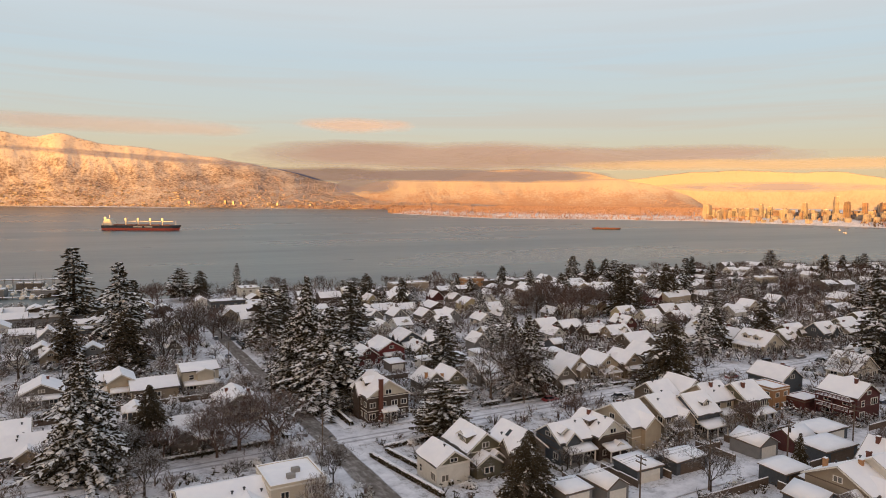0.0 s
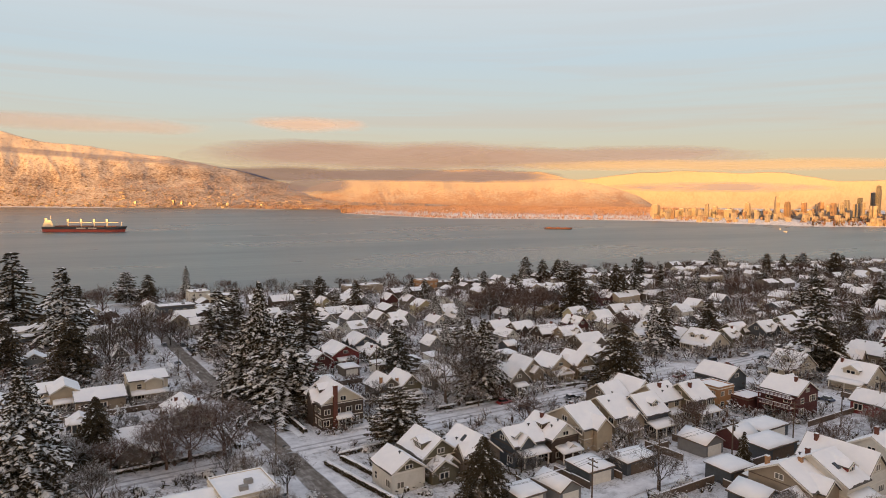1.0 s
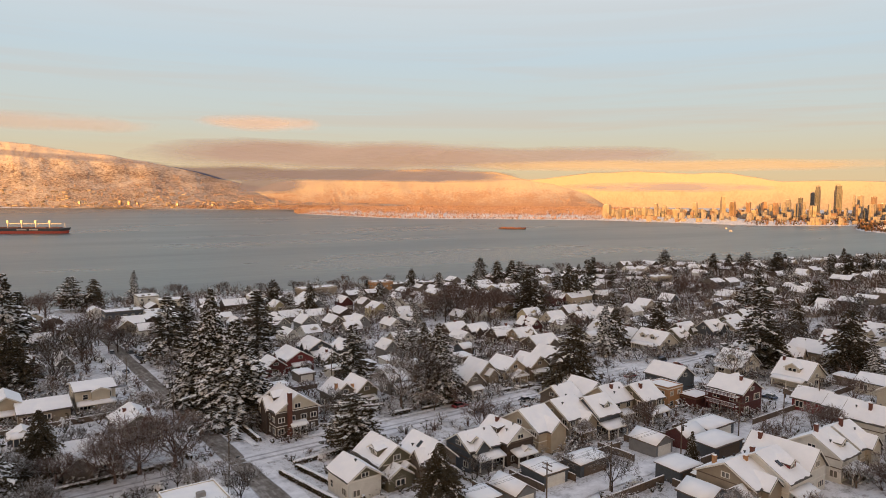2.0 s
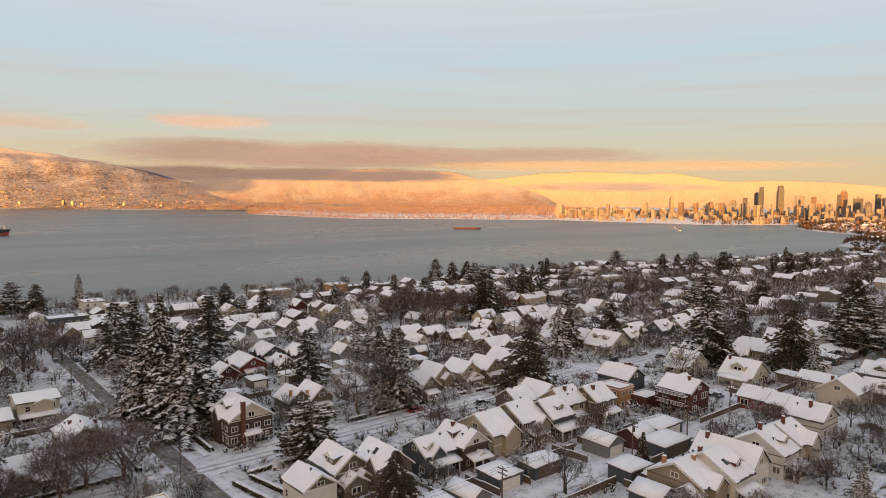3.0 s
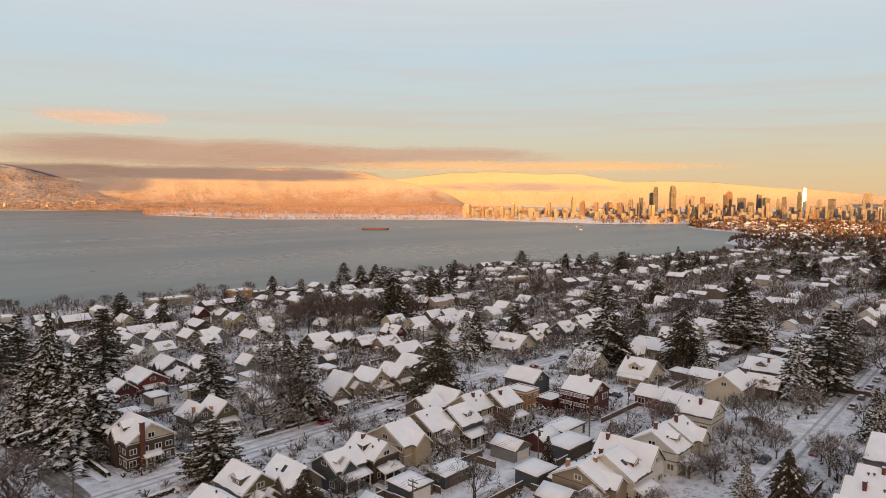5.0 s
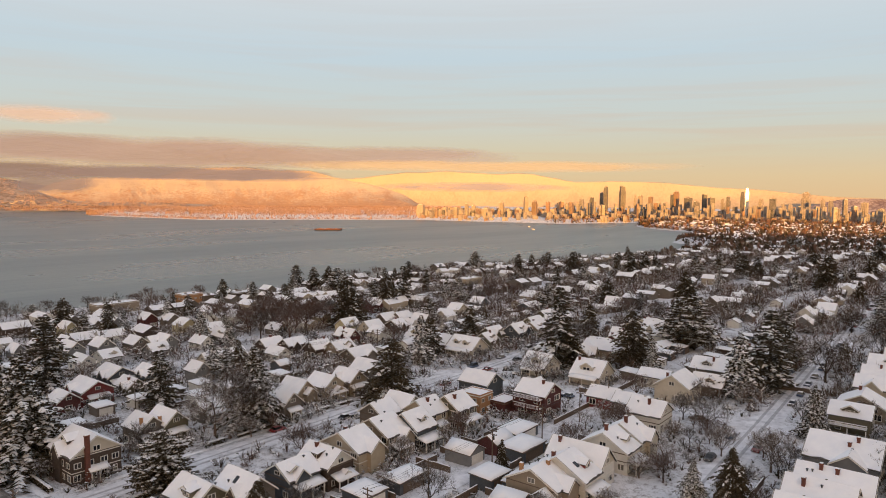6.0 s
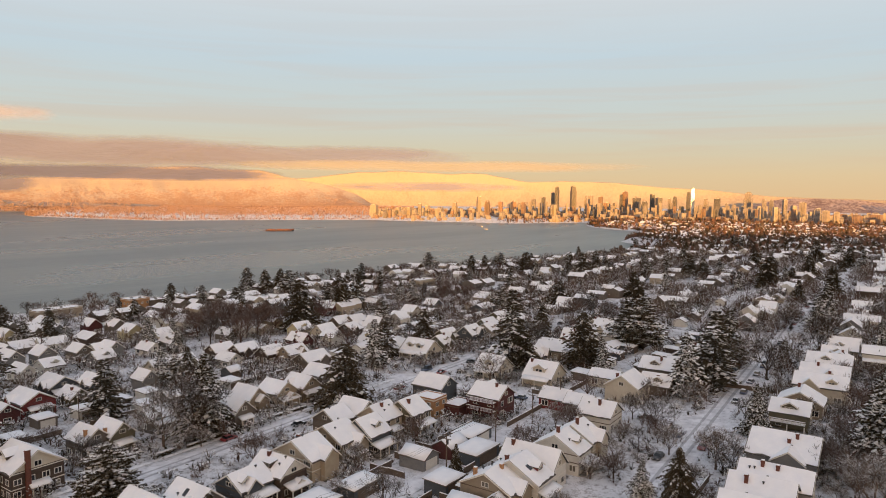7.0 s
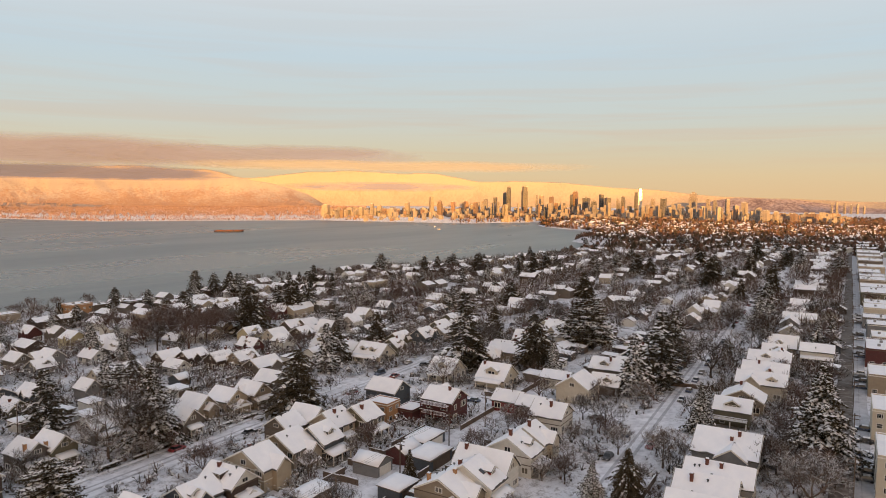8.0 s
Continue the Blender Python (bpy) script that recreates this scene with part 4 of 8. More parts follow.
SHRUBS = {"green": [shrub_meshes(71, NEEDLES, 0.7), shrub_meshes(72, CEDAR, 0.6)], "snowy": [shrub_meshes(73, NEEDLES, 0.95), shrub_meshes(74, GREY_BARK, 0.9)],
          "brown": [shrub_meshes(75, RED_BARK, 0.3), shrub_meshes(76, BARK, 0.5)]}
CONIFER_WORDS = {"dark": "dense dark conifer almost bare of snow", "spruce": "snow-laden spruce with drooping branches", "fir": "tall dark fir dusted with snow", "cedar": "dense brown-green cedar flecked with snow",
                 "pine": "broad rounded pine dusted with snow", "spire": "narrow dark green conifer"}
BARE_WORDS = {"brown": "bare brown tree with fine twigs", "russet": "bare reddish-brown tree with dense twigs", "frosted": "bare grey tree frosted with snow",
              "weeping": "wide bare tree with snowy arching branches"}


WHOLE = {}


def whole_tree(meshes):
    """Trunk and crown in one mesh, for trees far away."""
    key = meshes[1].name
    if key not in WHOLE:
        meshes = LITE.get(key, meshes)
        bm = bmesh.new()
        for me in meshes:
            start = len(bm.faces)
            bm.from_mesh(me)
        me = bpy.data.meshes.new("tree")
        bm.to_mesh(me)
        bm.free()
        for mt in meshes[1].materials:
            me.materials.append(mt)
        WHOLE[key] = me
    return WHOLE[key]


def plant(meshes, name, x, y, sx, sz, label, category, group, seed=0, parts=("trunk", "crown"), sink=0.0):
    rng = random.Random(int(x * 11 + y * 17) + seed)
    if math.hypot(x, y) > 330:
        top = new(name, whole_tree(meshes))
        top.matrix_world = pose(x, y, ground_z(x, y) - sink, 0, 0, rng.uniform(0, 360)) @ Matrix.Diagonal((sx, sx, sz, 1))
        return tagged(top, label, category, group)
    top = new(name)
    top.matrix_world = pose(x, y, ground_z(x, y) - sink, 0, 0, rng.uniform(0, 360)) @ Matrix.Diagonal((sx, sx, sz, 1))
    tagged(top, label, category, group)
    if math.hypot(x, y) > (205 if name == "conifer_tree" else 195) or (name == "bare_tree" and sz < 0.62):
        meshes = LITE.get(meshes[1].name, meshes)
    for n, me in zip(parts, meshes):
        part(n, me, top)
    return top


def conifer(x, y, h, kind="spruce", wide=1.0, seed=0):
    k = CONIFERS[kind]
    s = h / 20.0
    return plant(k[int(abs(x * 3 + y * 5) + seed) % len(k)], "conifer_tree", x, y, s * wide, s, CONIFER_WORDS[kind], "tree", "conifers", seed)


def bare_tree(x, y, h, kind="brown", wide=1.0, seed=0):
    k = BARE[kind]
    s = h / 11.0
    return plant(k[int(abs(x * 3 + y * 5) + seed) % len(k)], "bare_tree", x, y, s * wide, s, BARE_WORDS[kind], "tree", "bare trees", seed)


def shrub(x, y, r, kind="green", tall=1.0, seed=0):
    k = SHRUBS[kind]
    word = {"green": "evergreen garden bush with snow on it", "snowy": "garden bush heaped with snow", "brown": "bare brown garden bush"}[kind]
    rng = random.Random(int(x * 11 + y * 17) + seed)
    ob = new("shrub", k[int(abs(x * 3 + y * 5) + seed) % len(k)])
    ob.matrix_world = pose(x, y, ground_z(x, y), 0, 0, rng.uniform(0, 360)) @ Matrix.Diagonal((r, r, r * tall, 1))
    return tagged(ob, word, "shrub", "garden bushes")


# ---- cars, poles, lamps, fences ----
def car_paint(name, a):
    m, N = material(name)
    p = object_place(N)
    c = N.mix(N.ramp(N.noise(p, 2.0, 4), [(0.45, grey(0)), (0.7, grey(0.5))]), a, (0.35, 0.34, 0.33, 1))
    finish(N, c, 0.35, N.noise(p, 20, 2), 0.05, 0.01, 0.0, 0.5)
    return m


CAR_PAINTS = {"black": car_paint("black_car_paint", (0.012, 0.012, 0.014, 1)), "grey": car_paint("grey_car_paint", (0.10, 0.10, 0.11, 1)),
              "white": car_paint("white_car_paint", (0.6, 0.6, 0.6, 1)), "blue": car_paint("blue_car_paint", (0.03, 0.05, 0.10, 1)),
              "red": car_paint("red_car_paint", (0.22, 0.02, 0.02, 1))}
TYRE = plain("tyre_rubber", paint(0.015, 0.015, 0.015), paint(0.03, 0.03, 0.03), 4.0, 0.9)
CAR_MESHES = {}


def car_meshes(colour, van):
    key = (colour, van)
    if key in CAR_MESHES:
        return CAR_MESHES[key]
    L, W, hb, hc = (4.9, 1.95, 0.95, 1.95) if van else (4.4, 1.8, 0.85, 1.42)

    def shell(prof, w0, w1, z0, z1):
        """Side profile swept across, narrower at the top."""
        b = Build()
        n = len(prof)
        for s, w in ((-1, 1), (1, 1)):
            for px, pz in prof:
                f = (pz - z0) / (z1 - z0)
                b.v.append((px, s * (w0 + (w1 - w0) * f) / 2, pz))
        b.f.append(tuple(range(n - 1, -1, -1)))
        b.f.append(tuple(range(n, 2 * n)))
        for i in range(n):
            j = (i + 1) % n
            b.f.append((i, j, n + j, n + i))
        b.m = [0] * len(b.f)
        return b

    h = L / 2
    body = shell([(-h, 0.35), (h, 0.35), (h, 0.62), (h - 0.1, 0.78), (h - 0.9, hb), (-h + 0.5, hb + 0.03), (-h + 0.05, 0.8), (-h, 0.6)], W, W * 0.94, 0.35, hb)
    c0, c1 = (-h + 0.15, h - 1.3) if van else (-h + 0.55, h - 1.25)
    cabin = shell([(c0, hb), (c1, hb), (c1 - 0.65, hc), (c0 + 0.35, hc)], W * 0.92, W * 0.74, hb, hc)
    roof, snow = Build(), Build()
    roof.box(c0 + 0.34, c1 - 0.62, -W * 0.37, W * 0.37, hc - 0.02, hc + 0.04, bottom=True)
    rng = random.Random(5)
    snow_sheet(snow, [(c0 + 0.36, -W * 0.36, hc + 0.04), (c1 - 0.66, -W * 0.36, hc + 0.04), (c1 - 0.66, W * 0.36, hc + 0.04), (c0 + 0.36, W * 0.36, hc + 0.04)], 0.14, rng, 4, 3, back=0.01)
    snow_sheet(snow, [(c1 + 0.05, -W * 0.42, hb + 0.0), (h - 0.35, -W * 0.42, hb - 0.05), (h - 0.35, W * 0.42, hb - 0.05), (c1 + 0.05, W * 0.42, hb + 0.0)], 0.1, rng, 4, 3, back=0.01)
    wheel = Build()
    wheel.tube((0, -0.11, 0), (0, 0.11, 0), 0.33, 0.33, 12, cap=True)
    wheel.f.append(tuple(range(11, -1, -1)))
    wheel.m.append(0)
    rim = Build()
    rim.tube((0, -0.125, 0), (0, 0.125, 0), 0.19, 0.19, 10, cap=True)
    light, tail = Build(), Build()
    light.box(h - 0.03, h + 0.02, -0.2, 0.2, 0.55, 0.72, bottom=True)
    CAR_MESHES[key] = (body.mesh("body", CAR_PAINTS[colour]), cabin.mesh("cabin_glass", GLASS), roof.mesh("roof_panel", CAR_PAINTS[colour]),
                       snow.mesh("snow", SNOW, smooth=True), wheel.mesh("wheel", TYRE), rim.mesh("rim", CONCRETE), light.mesh("headlight", TRIM), (L, W))
    return CAR_MESHES[key]


def car(x, y, heading, colour, snowy=True, van=False):
    body, cabin, roof, snow, wheel, rim, light, (L, W) = car_meshes(colour, van)
    top = new("van" if van else "car")
    top.matrix_world = pose(x, y, ground_z(x, y) + 0.03, 0, 0, heading)
    cover = "with snow on roof and bonnet" if snowy else "cleared of snow"
    tagged(top, f"parked {colour} {'van' if van else 'car'} {cover}", "car", "parked cars")
    part("body", body, top)
    part("cabin_glass", cabin, top, "dark windows")
    part("roof_panel", roof, top)
    if snowy:
        part("snow", snow, top, "white snow")
    near = math.hypot(x, y) < 230
    for s in (-1, 1):
        if near:
            part("headlight", light, top, "", pose(0, s * W * 0.32, 0))
        for f in (-1, 1) if near else ():
            part("wheel", wheel, top, "", pose(f * L * 0.31, s * (W / 2 - 0.1), 0.33))


POLE_MESHES = {}


def utility_pole(x, y, h=10.0, along=0.0):
    if not POLE_MESHES:
        b, a, i = Build(), Build(), Build()
        b.tube((0, 0, -1), (0, 0, 10), 0.17, 0.11, 8, cap=True)
        a.box(-1.2, 1.2, -0.07, 0.07, -0.08, 0.08, bottom=True)
        i.tube((0, 0, 0.08), (0, 0, 0.26), 0.05, 0.04, 6, cap=True)
        t = Build()
        t.tube((0.42, 0, 7.2), (0.42, 0, 8.2), 0.24, 0.24, 10, cap=True)
        POLE_MESHES["all"] = (b.mesh("post", WOOD), a.mesh("crossarm", WOOD), i.mesh("insulator", METAL), t.mesh("transformer", METAL))
    post, arm, ins, can = POLE_MESHES["all"]
    top = new("utility_pole")
    top.matrix_world = pose(x, y, ground_z(x, y), 0, 0, along) @ Matrix.Diagonal((1, 1, h / 10, 1))
    tagged(top, "weathered wooden utility pole with crossarms", "pole", "utility poles")
    part("post", post, top)
    for z in (9.5, 8.6):
        c = part("crossarm", arm, top, "", pose(0, 0, z, 0, 0, 90))
        for k in (-1.05, -0.4, 0.4, 1.05) if math.hypot(x, y) < 160 else ():
            part("insulator", ins, c, "", pose(k, 0, 0))
    if int(x + y) % 3 == 0:
        part("transformer", can, top, "grey drum transformer")


def wires(points, sag=0.7, name="power_line"):
    """Three sagging wires along a run of poles, as one curve thing."""
    cu = bpy.data.curves.new(name, "CURVE")
    cu.dimensions, cu.bevel_depth, cu.bevel_resolution = "3D", 0.022, 0
    for off, z in ((-1.0, 9.6), (0.4, 9.6), (1.0, 8.7)):
        s = cu.splines.new("POLY")
        pts = []
        for (x0, y0), (x1, y1) in zip(points, points[1:]):
            n = 8
            for k in range(n + (1 if (x1, y1) == points[-1] else 0)):
                f = k / n
                x, y = x0 + (x1 - x0) * f, y0 + (y1 - y0) * f
                g = ground_z(x0, y0) * (1 - f) + ground_z(x1, y1) * f
                pts.append((x, y + off, g + z - sag * 4 * f * (1 - f)))
        s.points.add(len(pts) - 1)
        for p, q in zip(s.points, pts):
            p.co = (*q, 1)
    cu.materials.append(METAL)
    tagged(new(name, cu), "thin black overhead power wires", "wire", "overhead wires")


def street_lamp(x, y, turn):
    top = new("street_lamp")
    top.matrix_world = pose(x, y, ground_z(x, y), 0, 0, turn)
    tagged(top, "grey curved-arm street lamp, unlit", "street lamp", "street lamps")
    b, a, hd = Build(), Build(), Build()
    b.tube((0, 0, -0.5), (0, 0, 7.6), 0.11, 0.07, 8)
    pts = [(0, 0, 7.6), (0.35, 0, 8.3), (1.0, 0, 8.7), (1.9, 0, 8.8)]
    for p, q in zip(pts, pts[1:]):
        a.tube(p, q, 0.06, 0.055, 6)
    hd.box(1.8, 2.6, -0.16, 0.16, 8.68, 8.86, bottom=True)
    part("post", b.mesh("post", CONCRETE), top)
    part("arm", a.mesh("arm", CONCRETE), top)
    part("lamp_head", hd.mesh("lamp_head", METAL), top)


def fence(x0, y0, x1, y1, h=1.6, mat=None, word="dark wooden"):
    """A board fence with posts and a line of snow on top."""
    L = math.hypot(x1 - x0, y1 - y0)
    top = new("fence")
    top.matrix_world = pose(x0, y0, ground_z(x0, y0), 0, 0, math.degrees(math.atan2(y1 - y0, x1 - x0)))
    tagged(top, f"{word} garden fence capped with snow", "fence", "garden fences")
    dz = ground_z(x1, y1) - ground_z(x0, y0)
    n = max(2, int(L / 3.4))
    mat = mat or WOOD
    for i in range(n):
        a, c = i * L / n, (i + 1) * L / n
        z = dz * (i + 0.5) / n
        b = Build()
        # boards stepping in and out, one folded sheet with a thick top edge
        k, p = int((c - a) / 0.3), 0.025
        line = []
        for j in range(k):
            o = -p if j % 2 else p
            line += [(a + (c - a) * j / k, o), (a + (c - a) * (j + 1) / k, o)]
        for (u0, o0), (u1, o1) in zip(line, line[1:]):
            b.face([(u0, o0 - 0.03, z - 0.6), (u1, o1 - 0.03, z - 0.6), (u1, o1 - 0.03, z + h), (u0, o0 - 0.03, z + h)])
            b.face([(u1, o1 + 0.03, z - 0.6), (u0, o0 + 0.03, z - 0.6), (u0, o0 + 0.03, z + h), (u1, o1 + 0.03, z + h)])
            b.face([(u0, o0 - 0.03, z + h), (u1, o1 - 0.03, z + h), (u1, o1 + 0.03, z + h), (u0, o0 + 0.03, z + h)])
        b.welded()
        part("panel", b.mesh("panel", mat), top)
        s = Build()
        s.box(a + 0.02, c - 0.02, -0.09, 0.11, z + h, z + h + 0.12, bottom=True)
        part("snow", s.mesh("snow", SNOW), top, "ridge of snow")
    for i in range(n + 1):
        a = i * L / n
        b = Build()
        b.box(a - 0.06, a + 0.06, -0.1, 0.02, dz * i / n - 0.6, dz * i / n + h + 0.1)
        part("post", b.mesh("post", mat), top)


def hedge(x0, y0, x1, y1, h=1.2, w=0.9):
    """A clipped hedge: a lumpy dark body of leaf flakes under a layer of snow."""
    L = math.hypot(x1 - x0, y1 - y0)
    rng = random.Random(int(x0 * 3 + y0))
    top = new("hedge")
    top.matrix_world = pose(x0, y0, ground_z(x0, y0), 0, 0, math.degrees(math.atan2(y1 - y0, x1 - x0)))
    tagged(top, "clipped dark green hedge topped with snow", "hedge", "hedges")
    dz = ground_z(x1, y1) - ground_z(x0, y0)
    b = Build()
    for k in range(int(L * 70)):
        u, f = rng.uniform(0, L), rng.random()
        s = rng.choice((-1, 1))
        p = Vector((u, s * w / 2 * rng.uniform(0.75, 1.08), h * f)) if rng.random() < 0.7 else Vector((u, rng.uniform(-w / 2, w / 2), h * rng.uniform(0.85, 1.05)))
        p.z += dz * u / L
        r = rng.uniform(0.12, 0.26)
        a = Vector((rng.uniform(-1, 1), rng.uniform(-1, 1), rng.uniform(-1, 1))).normalized() * r
        c = a.orthogonal().normalized() * r
        b.face([tuple(p - a), tuple(p + c), tuple(p + a), tuple(p - c)])
    part("foliage", b.mesh("foliage", NEEDLES), top)
    s = Build()
    snow_sheet(s, [(0, -w / 2 * 0.9, h), (L, -w / 2 * 0.9, h + dz), (L, w / 2 * 0.9, h + dz), (0, w / 2 * 0.9, h)], 0.22, rng, max(4, int(L)), 2, back=0.15)
    part("snow", s.mesh("snow", SNOW, smooth=True), top, "soft lid of snow")

# ---- the neighbourhood ----
house(32.9, 210.8, 10, 11, 6.3, 1.1, "x", "cream", trim=True, plan=1.0)
house(20.3, 207.4, 12, 11, 3.3, 1.9, "x", "tan", vents=3, plan=1.0)
house(6.8, 216.0, 9, 9, 4.8, 1.6, "x", "cream", plan=1.0)
house(12.2, 212.0, 7, 10, 5.2, 2.0, "y", "beige", plan=1.0)
house(22.6, 158.2, 13, 10, 3.6, 2.8, "x", "taupe", wing=(-2.0,-5.5,5.5,4.0,3.4,2.2,"y"), porch=None, plan=1.0)
house(36.2, 174.0, 10, 11, 4.6, 2.6, "y", "beige", chimney=((3.2,0.5,1.1),(-2.0,1.5,1.0)), plan=1.0)
house(22.1, 115.3, 15, 12, 3.6, 2.2, "x", "cream", vents=3, plan=1.0)
house(-5.8, 163.7, 14, 11, 3.0, 2.6, "x", "tan", plan=1.0)
house(-7.1, 213.8, 11, 11, 4.0, 2.6, "y", "taupe", chimney=((1.5,2.0,1.0),), plan=0.95)
house(-11.9, 174.2, 9, 9, 4.0, 2.2, "x", "grey")
house(-11.1, 163.8, 9, 9, 3.6, 2.0, "x", "taupe")
house(-17.0, 323.9, 11, 9, 4.0, 2.0, "x", "cream")
house(-8.9, 280.7, 11, 10, 4.1, 2.2, "y", "taupe", plan=0.74)
house(13.1, 385.8, 12, 10, 6.5, 1.8, "x", "tan")
house(7.0, 271.5, 9, 9, 4, 2.2, "y", "grey")
house(5.8, 340.6, 12, 8, 4.5, 1.5, "x", "white")
house(45.0, 342.8, 12, 9, 4.5, 1.6, "x", "taupe")
house(65.5, 328.0, 11, 12, 5.0, 3.2, "y", "tan")
house(71.4, 317.2, 8, 9, 4.5, 2.4, "x", "white")
house(13.8, 185.1, 7, 6, 2.6, 1.6, "y", "slate")
house(68.2, 157.3, 11.5, 12, 6.6, 3.6, "y", "brown", gable="cream", dormers=(("w",1.0,4.0,3.6),), chimney=((-2.3,-6.4,2.0),), porch=("s",4,1.5,2.9), label="dark brown corner house with a tall red brick chimney", vents=1, plan=0.95)
house(87.2, 166.5, 10, 11, 4.8, 2.9, "y", "taupe", chimney=((-3.0,-3.5,1.6),), chimney_kind="tan", plan=0.74)
house(92.9, 165.5, 9, 12, 5.0, 2.9, "y", "olive", chimney=((-4.2,-2.5,1.6),), chimney_kind="tan", porch=("s",6,2,3.0), plan=0.74)
house(108.5, 171.5, 9, 9, 4.1, 2.4, "x", "taupe", plan=0.74)
house(62.1, 112.5, 9.5, 11, 4.2, 2.3, "y", "white", vents=2, label="white corner house with a steep snowy roof", plan=0.74)
house(70.6, 115.6, 11, 13, 4.8, 3.1, "y", "olive", dormers=(("w",-1.0,3.6,3.2),), wing=(2.5,-6.5,5.5,4.0,2.6,1.9,"y"), skylights=0, plan=0.74)
house(78.1, 111.2, 10, 13, 4.8, 3.1, "y", "taupe", vents=3, skylights=1, plan=0.74)
house(89.4, 110.1, 11, 11, 4.8, 2.5, "x", "slate", dormers=(("s",-2.6,3.2,2.4),), porch=("s",9,2.2,3.1), vents=2, plan=0.74)
house(97.4, 109.1, 10, 13, 5.2, 2.8, "y", "brown", wing=(1.0,-6.8,6.0,3.0,2.4,1.5,"y"), vents=1, chimney=((-1.0,2.5,1.0),), plan=0.74)
house(174.2, 122.2, 9.0, 10.6, 4.6, 3.0, "y", "slate", wing=(), chimney=((0.8, -1.6, 1.1),), porch=(), plan=1.0)
house(168.2, 97.8, 9.4, 9.6, 6.3, 2.8, "y", "maroon", wing=(2.6, 2.6, 6.0, 4.2, 6.3, 2.6, "x"), chimney=((-0.9, -2.2, 1.2),), porch=("w", 8.6, 2.2, 3.0), balcony=5.4, plan=1.0, label="maroon three-storey house with snowy balconies")
house(208.6, 120.8, 11.0, 9.4, 3.3, 4.1, "y", "cream", wing=(), dormers=(("w", -0.4, 4.4, 3.6),), chimney=((0.8, 0.5, 1.1),), porch=("w", 7.0, 1.8, 2.7), plan=1.0)
house(208.2, 100.6, 12.0, 10.2, 3.2, 4.4, "y", "cream", wing=(), dormers=(("w", 0.0, 5.2, 3.8),), chimney=((-1.0, 4.2, 1.2),), porch=("w", 9.0, 1.8, 2.7), plan=1.0)
house(220.4, 161.6, 11.0, 12.4, 3.5, 4.0, "y", "cream", wing=(), dormers=(("w", 2.6, 3.2, 3.4), ("w", -1.8, 3.2, 3.4)), chimney=((0.6, -2.6, 1.2),), porch=("w", 11.0, 2.0, 2.8), label="cream house with two dormers and a wide porch", plan=1.0)
house(227.6, 191.4, 10.0, 12.0, 3.5, 3.6, "y", "yellow", wing=(), dormers=(("w", 1.6, 4.2, 3.2),), chimney=((0.4, -2.8, 1.2),), porch=("w", 10.0, 1.8, 2.7), plan=1.0)
house(222.6, 176.2, 9.0, 9.6, 3.4, 3.2, "y", "taupe", wing=(), dormers=(("w", 0.0, 3.2, 3.0),), chimney=((0.5, 1.0, 1.2),), porch=("w", 7.0, 1.6, 2.7), plan=1.0)
house(172.4, 66.6, 9.2, 9.0, 4.7, 3.0, "y", "white", wing=(2.4, 2.2, 5.4, 4.2, 4.7, 2.4, "x"), chimney=((-1.6, -0.6, 1.6),), vents=3, porch=(), plan=1.0)
house(203.8, 70.2, 11.0, 10.2, 5.0, 3.3, "x", "cream", wing=(), chimney=((-3.4, 2.0, 1.3),), porch=(), gable="", label="cream gabled house with a long balcony", plan=1.0)
house(107.4, 111.4, 7.4, 12.4, 5.3, 3.4, "x", "beige", wing=(1.2, -5.2, 4.6, 4.4, 5.2, 2.2, "y"), chimney=((0.6, 2.6, 1.0),), porch=(), label="beige stucco house with a wide snowy gable", plan=1.0)
house(118.8, 112.8, 7.6, 11.6, 5.4, 3.3, "x", "tan", wing=(1.6, -5.4, 4.2, 4.6, 4.4, 2.4, "y"), porch=("s", 5.0, 2.4, 2.7), vents=1, plan=1.0)
house(126.6, 109.6, 7.2, 9.6, 5.2, 3.4, "x", "slate", wing=(), dormers=(("s", 0.4, 2.6, 2.6),), porch=("s", 7.0, 2.8, 2.9), plan=1.0)
house(136.6, 113.6, 7.4, 9.2, 5.7, 3.2, "x", "beige", wing=(), chimney=((-0.6, -1.2, 1.2),), porch=("s", 3.6, 1.8, 2.9), plan=1.0)
house(144.4, 110.2, 7.4, 9.6, 5.7, 3.2, "x", "olive", wing=(), chimney=((-1.6, -1.6, 1.3),), porch=("s", 7.0, 2.2, 2.9), plan=1.0)
house(138.6, 123.6, 7.4, 8.6, 5.2, 3.0, "y", "tan", wing=(), plan=1.0)
house(130.6, 124.4, 7.0, 8.4, 5.0, 2.8, "x", "taupe", wing=(), plan=1.0)
house(115.6, 66.4, 6.4, 11.6, 4.6, 3.0, "x", "tan", wing=(0.8, -5.0, 4.4, 4.2, 4.4, 2.0, "y"), chimney=((-2.0, 3.0, 1.6), (1.6, -1.0, 1.0)), chimney_kind="tan", porch=(), plan=1.0)
house(122.4, 64.4, 6.8, 12.6, 4.9, 3.6, "x", "white", wing=(), dormers=(("s", 0.9, 2.8, 3.0),), dormer_wall="red", skylights=2, chimney=((-2.0, 1.6, 1.2),), porch=("s", 6.4, 2.0, 2.7), label="white house with a red dormer under thick snow", plan=1.0)
house(130.2, 65.0, 6.8, 12.6, 5.0, 3.4, "y", "white", wing=(), chimney=((-0.8, 4.4, 1.2),), porch=(), plan=1.0)
